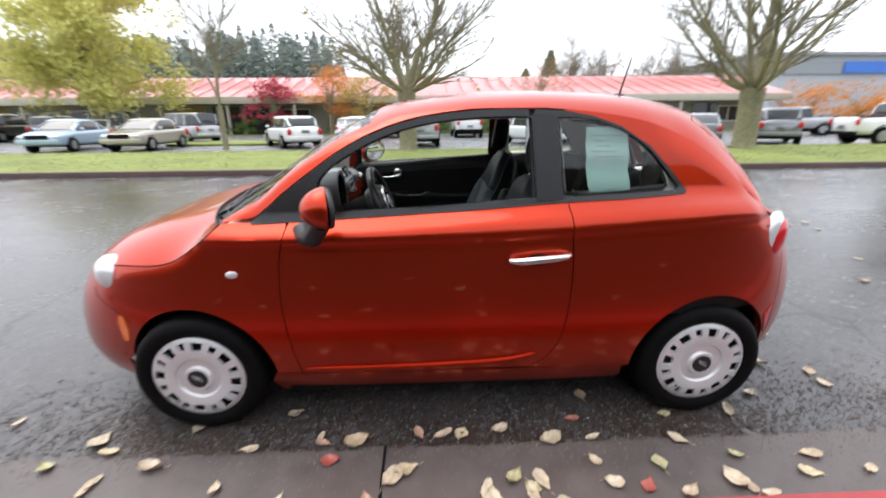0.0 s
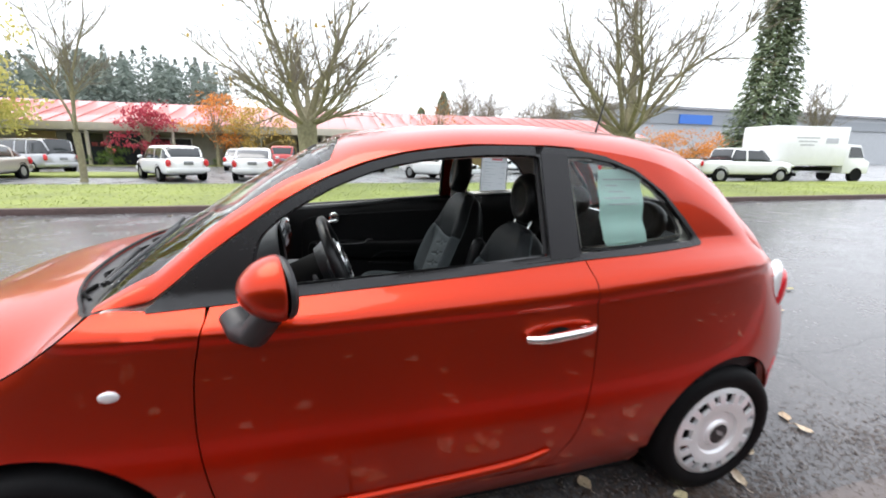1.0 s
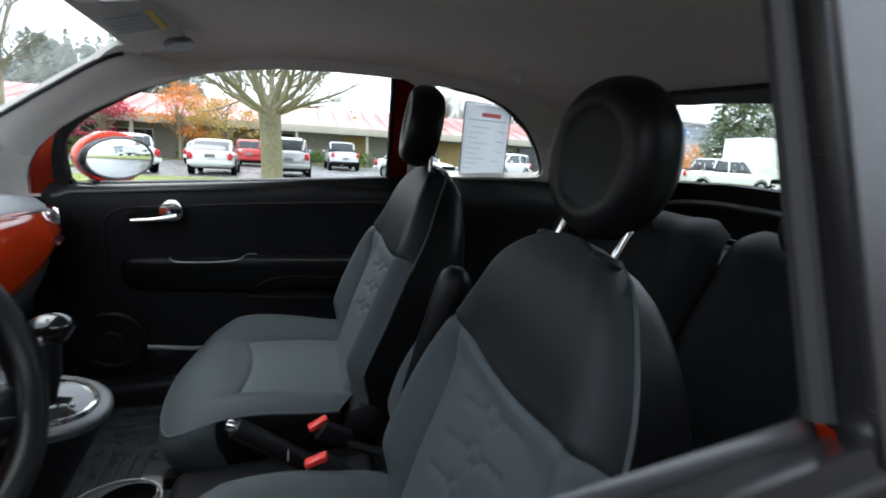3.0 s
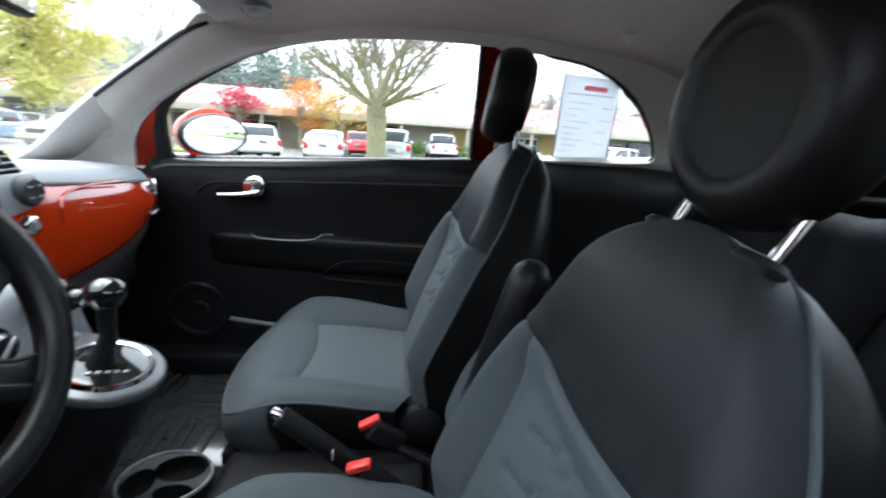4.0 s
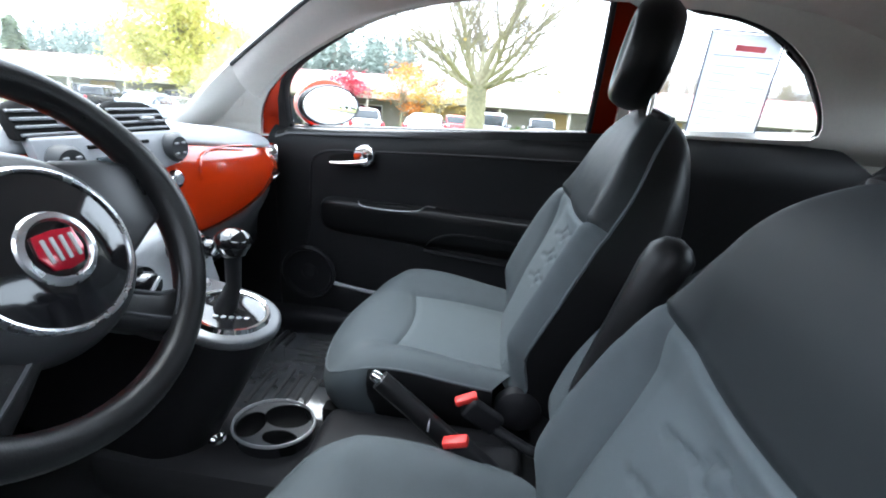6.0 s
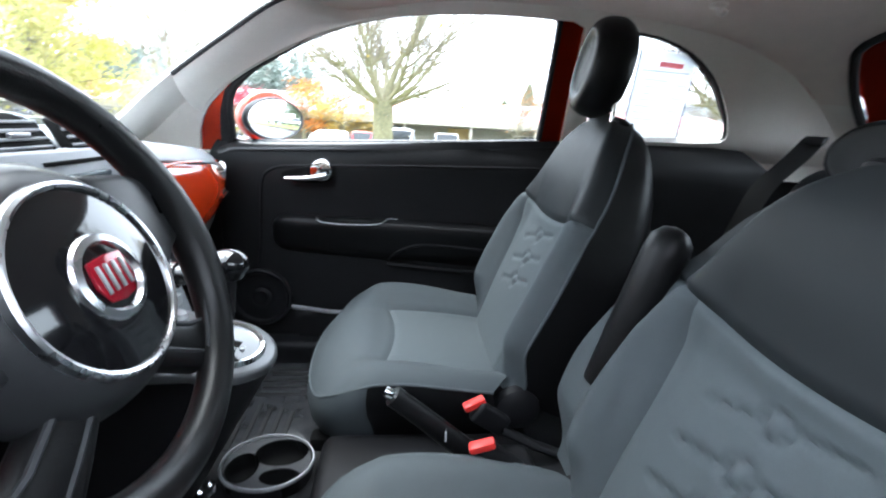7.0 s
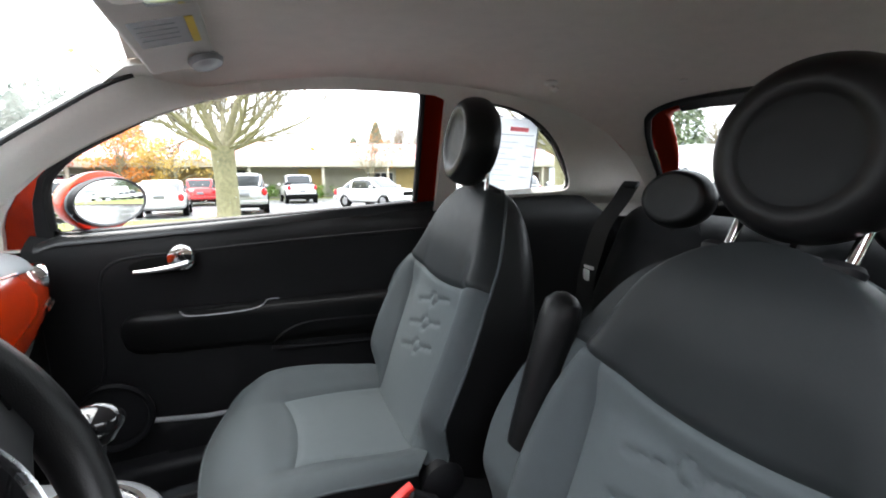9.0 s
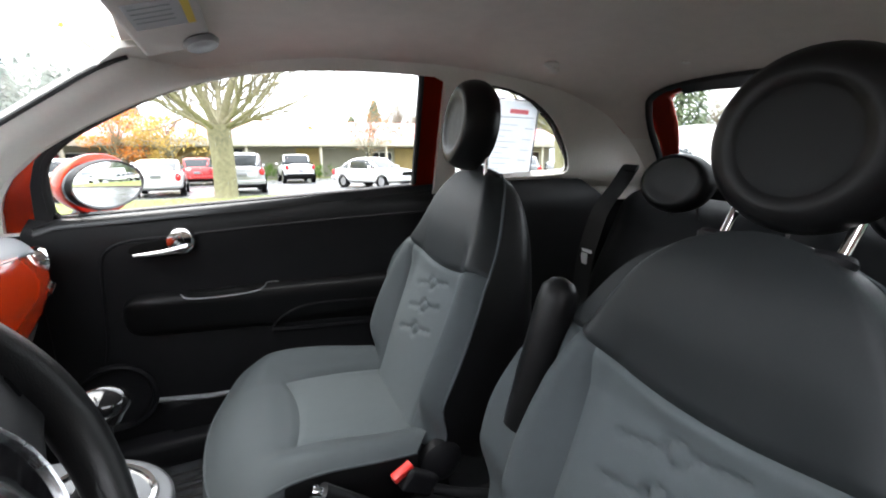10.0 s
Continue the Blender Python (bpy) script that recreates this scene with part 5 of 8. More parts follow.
ig.matrix_basis = gc_m @ pose(-0.062, -0.085, 0.002)
part("key_slot", box(0.014, 0.004, 0.006, (0, 0, 0.007), 0.001), DARK, ig)
# cup holder, tunnel console, handbrake, buckles
tn = part("tunnel_console", box(0.43, 0.19, 0.13, (-0.015, 0.015, 0.405), 0.03, 4), CABIN_BLACK, car, "black tunnel console with cup holders")
part("cup_ring", lathe([(0.0765, 0.0), (0.078, 0.006), (0.080, 0.006), (0.082, 0.0)], 48, "z"), SATIN, tn).matrix_basis = pose(-0.318, 0.022, 0.470) @ Matrix.Diagonal((1.06, 0.86, 1, 1))
cup_c = Vector((-0.318, 0.022, 0.4715))
disc = [(cup_c.x + 0.078 * math.cos(a), cup_c.y + 0.063 * math.sin(a)) for a in np.linspace(0, 2 * math.pi, 40, endpoint=False)]
wells = [[(cup_c.x + dx + rx * math.cos(a), cup_c.y + dy + ry * math.sin(a)) for a in np.linspace(0, 2 * math.pi, 24, endpoint=False)] for dx, dy, rx, ry in ((0.020, 0.023, 0.050, 0.034), (-0.043, -0.014, 0.029, 0.036), (0.031, -0.037, 0.036, 0.019))]
bm = bmesh.new()
A, B = [bm.verts.new((x, y, cup_c.z - 0.001)) for x, y in disc], [bm.verts.new((cup_c.x + (x - cup_c.x) * 1.06, cup_c.y + (y - cup_c.y) * 1.06, 0.40)) for x, y in disc]
for i in range(len(disc)):
    bm.faces.new((A[i], B[i], B[(i + 1) % len(disc)], A[(i + 1) % len(disc)]))
part("cup_housing", bm, CABIN_BLACK, tn)
part("cup_plate", sheet(disc, wells, 0.02, lambda x, y: (x, y, cup_c.z), 0.002), LOWER_GREY, tn, "grey plate round the cup wells")
for wl in wells:
    bm = bmesh.new()
    A, B = [bm.verts.new((x, y, cup_c.z + 0.001)) for x, y in wl], [bm.verts.new((x, y, cup_c.z - 0.0285)) for x, y in wl]
    for i in range(len(wl)):
        bm.faces.new((A[i], A[(i + 1) % len(wl)], B[(i + 1) % len(wl)], B[i]))
    bm.faces.new(B)
    part("cup_well", bm, DARK, tn)
part("power_socket", lathe([(0.0, 0.0), (0.010, 0.0), (0.013, 0.008), (0.017, 0.006), (0.018, 0.0)], 24, "z"), CHROME, tn).matrix_basis = pose(-0.405, -0.035, 0.462, 0, -20)
hb = part("handbrake", tube([(0.10, -0.008, 0.485), (0.05, -0.008, 0.522), (-0.03, -0.008, 0.592), (-0.085, -0.008, 0.638)], [0.024, 0.021, 0.0195, 0.019], 16), WHEEL_LEATHER, car, "black handbrake lever, pulled up")
part("release_button", lathe([(0.0, 0.02), (0.008, 0.02), (0.011, 0.014), (0.011, 0.0)], 16, "z"), CHROME, hb).matrix_basis = pose(-0.085, -0.008, 0.638, 0, -52)
part("handbrake_seam", tube([(0.012 + 0.0215 * 0.65 * math.sin(a) * 0 + 0.0, -0.008 + 0.0215 * math.cos(a), 0.556 + 0.0215 * math.sin(a)) for a in np.linspace(0, math.pi, 10)], 0.002, 6), SATIN, hb)
part("handbrake_boot", box(0.16, 0.075, 0.05, (0.11, -0.005, 0.478), 0.02, 3), CABIN_BLACK, hb)
for x, y, z, yaw in ((0.075, 0.048, 0.578, 12), (0.066, -0.085, 0.595, -4)):
    bk = part("belt_buckle", box(0.085, 0.024, 0.045, (x + 0.035, y, z - 0.035), 0.008, 3, pose(0, 0, 0, 0, 38, yaw)), CABIN_BLACK, car, "black belt buckle with a red button")
    part("buckle_button", box(0.045, 0.020, 0.014, (x, y, z), 0.004, 2, pose(0, 0, 0, 0, -20, yaw)), RED_BUTTON, bk)
    part("buckle_stalk", tube([(x + 0.06, y, z - 0.06), (x + 0.13, y, z - 0.10), (x + 0.2, y, z - 0.13)], 0.014, 10, flat=0.6), CABIN_BLACK, bk)

# overhead: rear-view mirror, visors, lamp
rv = part("rear_view_mirror", prism([(-0.12, -0.02), (-0.105, -0.034), (0.105, -0.034), (0.12, -0.02), (0.12, 0.018), (0.10, 0.034), (-0.10, 0.034), (-0.12, 0.018)], lambda u, v, w: pose(-0.41, -0.01, 1.318, 0, 0, 20) @ Vector((-w, u, v)), 0.03, 0.009, 3), CABIN_BLACK, car, "black rear-view mirror")
part("mirror_pane", prism([(-0.108, -0.018), (-0.095, -0.027), (0.095, -0.027), (0.108, -0.018), (0.108, 0.016), (0.09, 0.027), (-0.09, 0.027), (-0.108, 0.016)], lambda u, v, w: pose(-0.41, -0.01, 1.318, 0, 0, 20) @ Vector((0.001 + w, u, v)), 0.001), MIRROR, rv)
part("mirror_stem", tube([(-0.43, -0.01, 1.33), (-0.42, -0.005, 1.37), (-0.39, 0, 1.385)], 0.011, 10), CABIN_BLACK, rv)
lamp = part("roof_lamp", box(0.12, 0.2, 0.035, (-0.235, 0.0, 1.415), 0.014, 3, pose(0, 0, 0, 0, -14)), PILLAR, car, "pale roof lamp console")
part("lamp_lens", box(0.06, 0.07, 0.012, (-0.22, 0.05, 1.399), 0.004, 2, pose(0, 0, 0, 0, -14)), LAMP_CLEAR, lamp)
VISOR = mat("greige_visor_vinyl", (0.62, 0.58, 0.545), 0.7, 0, 0.05, 200, bump=0.15, bump_scale=900)
for s in (-1, 1):
    vm = pose(-0.245, s * 0.235, 1.393, s * -7, -16)
    vs_ = part("sun_visor", box(0.118, 0.30, 0.018, (0, 0, 0), 0.008, 3), VISOR, car, "folded greige sun visor with a white label")
    vs_.matrix_basis = vm
    part("visor_label", box(0.088, 0.095, 0.001, (0.002, -s * 0.03, -0.0098)), WHITE_PAPER, vs_)
    part("label_stripe", box(0.012, 0.095, 0.001, (0.04, -s * 0.03, -0.0105)), mat("yellow_stripe", (0.75, 0.55, 0.08), 0.7, 0, 0.05, 50), vs_)
    for k in range(4):
        part("label_line", box(0.056, 0.0022, 0.0008, (-0.008, -s * (0.062 - 0.017 * k), -0.0106)), PALE_INK, vs_)
    part("visor_pivot", tube([(-0.05, -s * 0.165, 0.0), (-0.05, -s * 0.20, 0.01)], 0.008, 8), CABIN_BLACK, vs_)
    # plain grey clip, no light source
    clip = part("visor_lamp", lathe([(0.0, -0.007), (0.012, -0.009), (0.018, -0.006), (0.03, -0.008), (0.035, 0.0), (0.03, 0.006)], 28, "z"), RADIO_GREY, vs_, "round grey clip at the visor's end")
    clip.matrix_basis = pose(0.04, s * 0.115, -0.012) @ Matrix.Diagonal((0.9, 1.15, 1, 1))

# papers fixed inside the quarter windows
gp = [(0.562, 1.345), (0.655, 1.348), (0.742, 1.335), (0.748, 1.25), (0.742, 1.17), (0.752, 1.093), (0.65, 1.085), (0.58, 1.088), (0.565, 1.11), (0.56, 1.2)]
gpm = lambda x, z, o=0.0: CAR @ Vector((x, -(side_y(x, z) - 0.016 - 0.004 * math.sin(z * 60) - 0.003 * math.sin(x * 40) + o), z))
gs = tagged(part("paper_notice", sheet(gp, [], 0.012, lambda x, z: gpm(x, z), -0.001), GREEN_PAPER, None), "pale green printed notice taped inside the quarter window", "notice")
for k in range(5):
    z = 1.315 - 0.021 * k
    x0, x1 = 0.58 + 0.012 * (k % 3), 0.72 - 0.025 * ((k * 7) % 4)
    part("print_line", sheet([(x0, z), (x1, z - 0.002), (x1, z - 0.006), (x0, z - 0.004)], [], 0.03, lambda x, zz: gpm(x, zz, 0.0025)), PALE_INK, gs)
ps = [(0.578, 1.335), (0.745, 1.33), (0.778, 1.087), (0.605, 1.09)]
psm = lambda x, z, o=0.0: CAR @ Vector((x, side_y(x, z) - 0.016 - o, z))
pn = tagged(part("price_sheet", sheet(ps, [], 0.03, lambda x, z: psm(x, z), -0.001, True), WHITE_PAPER, None), "white printed price sheet in a clear sleeve on the quarter window", "notice")
for a, b in (((0.576, 1.338), (0.748, 1.333)), ((0.748, 1.333), (0.781, 1.085)), ((0.576, 1.338), (0.603, 1.088))):
    part("sleeve_edge", tube([psm(a[0] + (b[0] - a[0]) * t, a[1] + (b[1] - a[1]) * t, 0.002) for t in np.linspace(0, 1, 8)], 0.0022, 6), mat("blue_grey_sleeve", (0.16, 0.19, 0.26), 0.4), pn)
bars = [(0.645, 1.308, 0.07, 0.013, RED_INK), (0.60, 1.285, 0.14, 0.002, INK)] + [(0.61 + 0.003 * (k % 2), 1.262 - 0.018 * k, 0.075 - 0.02 * (k % 3), 0.0018, PALE_INK) for k in range(9)] + [(0.715, 1.25 - 0.035 * k, 0.035, 0.002, PALE_INK) for k in range(4)]
for x, z, w, h, m in bars:
    part("print_bar", sheet([(x, z), (x + w, z - 0.003), (x + w, z - 0.003 - h), (x, z - h)], [], 0.05, lambda xx, zz: psm(xx, zz, 0.0025), 0, True), m, pn)


# ---- seats ----
DISH = mat("charcoal_headrest_fabric", (0.011, 0.012, 0.013), 0.5, 0, 0.1, 400, bump=0.2, bump_scale=1400, spec=0.18)


def groove(d, w):
    return math.exp(-(d / w) ** 2)


DOTS = [0.318, 0.253, 0.190]
LEN, STITCH = 0.655, 0.398


def half_width(v):
    """Half the backrest's width at v metres up it."""
    return lerp([(0.0, 0.222), (0.1, 0.240), (0.2, 0.248), (0.3, 0.240), (0.40, 0.211), (0.487, 0.183), (0.55, 0.154), (0.595, 0.124), (0.628, 0.090), (0.646, 0.056), (0.655, 0.016)], v)


def insert_half(v):
    return 0.132 + 0.022 * min(1, v / STITCH)


def emboss(u, v):
    """Three pairs of pressed lines, each with a round button between them."""
    out = 0.0
    for k, c in enumerate(DOTS):
        o = 0.004
        r = math.hypot(u - o, v - c)
        out -= 0.009 * groove(r - 0.0155, 0.0035)
        out += 0.0012 * (1 if r < 0.013 else 0)
        for sg in (1, -1):
            a = (u - o) * sg
            if 0.016 < a < 0.085:
                line = (v - c) - (-0.006 if sg > 0 else 0.006) + (a - 0.02) * 0.28 * sg
                out -= 0.010 * groove(line, 0.0036) * smooth(0.016, 0.02, a) * smooth(0.085, 0.078, a)
    return out


def back_point(u, v):
    """Front face of the backrest: across u, up v, out towards the front w."""
    h = half_width(v)
    k = min(1.0, abs(u) / max(h, 1e-4))
    bol = 0.046 * smooth(0.52, 0.86, k) * smooth(0.02, 0.12, v) * smooth(0.52, 0.30, v)
    edge = -0.045 * max(0, (k - 0.74) / 0.26) ** 2.6
    w = 0.012 * smooth(0.0, 0.2, v) + bol + edge - 0.036 * max(0, (v - 0.46) / 0.195) ** 2.4
    ih = insert_half(v)
    if v < STITCH:
        w -= 0.006 * groove(abs(u) - ih, 0.005)
        if abs(u) < ih:
            w += emboss(u, v)
    w -= 0.008 * groove(v - STITCH, 0.0055)
    return w


def bend(v):
    """How far the upper backrest arches forward of its lower plane."""
    return lerp([(0.33, 0.0), (0.42, 0.02), (0.5, 0.042), (0.6, 0.058), (0.66, 0.06)], v)


def car_seat(label, m, rest=(0.352, 0.0, 1.243, 9), big=0.95, thick=1.1, yaw=-8, tilt=0.0, arch=0.65, rise=0.95):
    seat = new("front_seat")
    seat.parent = car
    seat.empty_display_size = 0.05
    tagged(seat, label)
    seat.matrix_basis = m
    # backrest frame: origin at its foot; local x to the rear, z up along it
    lean = pose(0.145, 0, 0.555, 0, 23.6)
    lo, hi = 15, 54
    us = list(range(lo + hi // 2 * 0 + 70))
    vs = list(np.linspace(0, STITCH, 63)) + list(np.linspace(STITCH, LEN, 31))[1:]

    def face(u, v):
        return back_point(u, v) + arch * bend(v)

    def up(v):
        return v if v < STITCH else STITCH + (v - STITCH) * rise

    def across(i, v):
        """Lines 0..15 cross the first side roll, 15..54 the insert, 54..69 the other roll."""
        h = half_width(v)
        ih = min(insert_half(v), 0.8 * h)
        if i < lo:
            q = i / lo
            return -h + (h - ih) * (1 - (1 - q) ** 1.0)
        if i <= hi:
            return -ih + 2 * ih * (i - lo) / (hi - lo)
        return ih + (h - ih) * (i - hi) / lo

    def at(i, j):
        v = vs[j]
        u = across(i, v)
        w = face(u, v)
        v -= 0.028 * (1 - min(1.0, abs(u) / 0.19) ** 2) * smooth(0.33, STITCH, v) * smooth(0.56, STITCH, v)
        return lean @ Vector((-w, u, up(v)))

    def zone(i, j):
        if vs[j] >= STITCH - 1e-6:
            return 2
        return 0 if lo <= i < hi else 1 if i < lo else 3
    for z, nm, mt in ((0, "backrest_insert", SEAT_MID), (1, "backrest_bolster", SEAT_UP2), (3, "backrest_bolster", SEAT_UP2), (2, "backrest_top", SEAT_UP)):
        part(nm, grid_mesh(us, vs, at, lambda i, j, z=z: zone(i, j) == z), mt, seat, {0: "grey fabric insert with pressed lines and buttons", 1: "", 3: "", 2: "smooth dark grey upper panel"}[z], sharp=70)
    # back shell: sides and rear in black
    ss = np.linspace(0, 1, 25)

    def shell(i, j):
        v = vs[j * 2]
        h = half_width(v)
        a = math.pi * ss[i]
        top = max(0, (v - 0.5) / 0.155)
        d0 = -face(h, v)
        depth = lerp([(0.0, 0.25), (0.2, 0.242), (0.4, 0.188), (0.55, 0.146), (0.62, 0.118), (0.655, 0.09)], v) - 0.7 * arch * bend(v)
        wide = h + 0.014 * min(1, h / 0.15) * smooth(0.0, 0.35, math.sin(a))
        return lean @ Vector((d0 - 0.004 + (depth - d0) * (math.sin(a) ** 0.6), wide * (abs(math.cos(a)) ** 0.6 * (1 if math.cos(a) > 0 else -1)), up(v) - 0.02 * top * math.sin(a)))
    bm = grid_mesh(ss, vs[::2], shell, lambda i, j: True)
    bmesh.ops.reverse_faces(bm, faces=bm.faces)
    part("back_shell", bm, SEAT_BLACK, seat, "black vinyl seat back")
    pipe = [lean @ Vector((-face(half_width(v), v) - 0.001, sg * half_width(v), up(v))) for sg, run in ((-1, vs[4:-1:3]), (1, list(reversed(vs[4:-1:3])))) for v in run]
    # lighter grey than the vinyl, painting the highlight along the edge
    part("piping", tube(pipe, 0.0035, 6), SEAT_UP2, seat)

    # cushion: a round front in plan, rolls along both sides; its grid follows the seams
    cu, cx, x1 = list(range(61)), list(range(61)), 0.20

    def seam_k(x):
        return 0.51 + 0.07 * smooth(-0.1, 0.15, x)

    def cush(i, j):
        xm = -0.29 + 0.49 * j / 60
        ks = seam_k(xm)
        if i < 15:
            u = -1 + (1 - ks) * (i / 15) ** 1.15
        elif i <= 45:
            u = -ks + 2 * ks * (i - 15) / 30
        else:
            u = 1 - (1 - ks) * ((60 - i) / 15) ** 1.15
        k = abs(u)
        xf = -0.142 - 0.148 * max(0.0, 1 - k**2.4) ** (1 / 2.4)
        sx = -0.107 + 0.02 * (1 - min(1.0, k / 0.52) ** 2) - 0.045 * max(0, k - 0.52)
        x = xf + (sx - xf) * (j / 24) ** 1.25 if j <= 24 else sx + (x1 - 0.075 * k**4 - sx) * (j - 24) / 36
        W = 0.245 - 0.012 * smooth(0.0, 0.2, x)
        z = 0.584 - 0.034 * smooth(-0.1, 0.2, x)
        z += 0.040 * smooth(0.46, 0.86, k) * smooth(-0.26, -0.12, x)
        z -= 0.016 * max(0, (k - 0.86) / 0.14) ** 2
        z += 0.010 * smooth(-0.10, -0.16, x) * (1 - k**2)
        z -= 0.070 * max(0.0, 1 - (x - xf) / 0.135) ** 2.3 * (1 - 0.92 * k**5)
        z += tilt * u * W
        if j > 24:
            z -= 0.007 * groove((k - ks) * W, 0.005)
        if 14 <= i <= 46:
            z -= 0.007 * groove(x - sx, 0.006)
        return Vector((x, u * W, z))

    def czone(i, j):
        return 0 if 15 <= i < 45 and j >= 24 else 1
    for z, nm, mt in ((0, "cushion_insert", SEAT_MID), (1, "cushion", SEAT_UP2)):
        part(nm, grid_mesh(cu, cx, cush, lambda i, j, z=z: czone(i, j) == z), mt, seat, sharp=70)
    # skirt below the piped edge: fabric round the front, vinyl along the sides
    edge = [cush(0, j) for j in reversed(cx)] + [cush(i, 0) for i in cu[1:-1]] + [cush(60, j) for j in cx]
    n_side = len(cx)

    def lower(p, out, down):
        c = Vector((0.0, 0.0, 0.0))
        d = Vector((p.x - c.x, p.y - c.y, 0)).normalized()
        return Vector((p.x + d.x * out, p.y + d.y * out, p.z - down))
    rows_ = [edge, [lower(p, 0.004, 0.012) for p in edge], [lower(p, 0.007, 0.035) for p in edge], [lower(p, 0.002, 0.07) for p in edge], [lower(p, -0.015, 0.105) for p in edge], [Vector((p.x * 0.88 + 0.01, p.y * 0.9, 0.40)) for p in edge]]
    for nm, mt, lo_i, hi_i in (("cushion_front", SEAT_UP2, n_side - 12, len(edge) - n_side + 11), ("cushion_side", SEAT_BLACK, 0, n_side - 12), ("cushion_side", SEAT_BLACK, len(edge) - n_side + 11, len(edge) - 1)):
        bm = grid_mesh(rows_, list(range(lo_i, hi_i + 1)), lambda i, j, lo_i=lo_i: rows_[i][lo_i + j], lambda i, j: True)
        bmesh.ops.recalc_face_normals(bm, faces=bm.faces)
        part(nm, bm, mt, seat, sharp=80)
    part("cushion_piping", tube([p + Vector((0, 0, -0.001)) for p in edge[::2]], 0.003, 6), SEAT_UP2, seat)
    for sg in (-1, 1):
        part("seat_rail", box(0.5, 0.04, 0.08, (-0.02, sg * 0.17, 0.375), 0.01), DARK, seat)
        part("hinge_cover", lathe([(0.0, 0.02), (0.03, 0.018), (0.048, 0.008), (0.052, -0.01)], 28), CABIN_BLACK, seat).matrix_basis = pose(0.185, sg * 0.225, 0.52) @ Matrix.Diagonal((1, sg, 1, 1))
        part("headrest_post", tube([lean @ Vector((0.036 - arch * 0.05, sg * 0.062, up(0.57))), (rest[0] + 0.02, rest[1] + sg * 0.062, rest[2] - 0.045)], 0.006, 10), CHROME, seat, "chrome headrest post")
        part("post_sleeve", lathe([(0.006, 0.0), (0.02, 0.0), (0.022, 0.008), (0.018, 0.014), (0.006, 0.016)], 20, "z"), CABIN_BLACK, seat).matrix_basis = lean @ pose(0.034 - arch * 0.057, sg * 0.062, up(0.628))
    # round headrest with a dished face
    prof = [(0.0, -0.0245), (0.045, -0.0258), (0.062, -0.0285), (0.071, -0.0325), (0.081, -0.0345), (0.095, -0.0300), (0.106, -0.0165), (0.111, 0.0), (0.111, 0.018), (0.100, 0.036), (0.08, 0.047), (0.0, 0.052)]
    sp = [tuple(p) for p in spline(prof, 4)]
    hr = part("headrest", lathe(sp[9:], 56, "x"), SEAT_BLACK, seat, "round black headrest with a dished face", sharp=75)
    hr.matrix_basis = pose(rest[0], rest[1], rest[2], 0, rest[3], yaw) @ Matrix.Diagonal((thick, big, big, 1))
    part("headrest_dish", lathe(sp[:10], 56, "x"), DISH, hr, "dished grey fabric face", sharp=75)
    return seat



car_seat("grey and black fabric passenger seat with a round headrest", pose(0, 0.335, 0), tilt=0.05)
drv = car_seat("grey and black fabric driver seat with a round headrest", pose(0.04, -0.338, -0.018), (0.377, -0.009, 1.224, 2), 0.918, 0.9, 0, arch=1.0, rise=0.8)
# folded-up armrest on the driver seat's inner side
bm = tube([(0.265, -0.064, 0.70), (0.290, -0.063, 0.79), (0.313, -0.062, 0.87), (0.330, -0.061, 0.928), (0.338, -0.06, 0.954), (0.343, -0.06, 0.968), (0.345, -0.06, 0.973)], [0.030, 0.032, 0.033, 0.034, 0.031, 0.019, 0.004], 16, flat=1.1, up=(0, 1, 0))
part("folding_armrest", bm, SEAT_BLACK, car, "black folding armrest, raised beside the driver seat")

REAR_CLOTH = mat("black_rear_seat_fabric", (0.010, 0.0108, 0.012), 0.6, 0, 0.12, 300, bump=0.25, bump_scale=1300, spec=0.15)
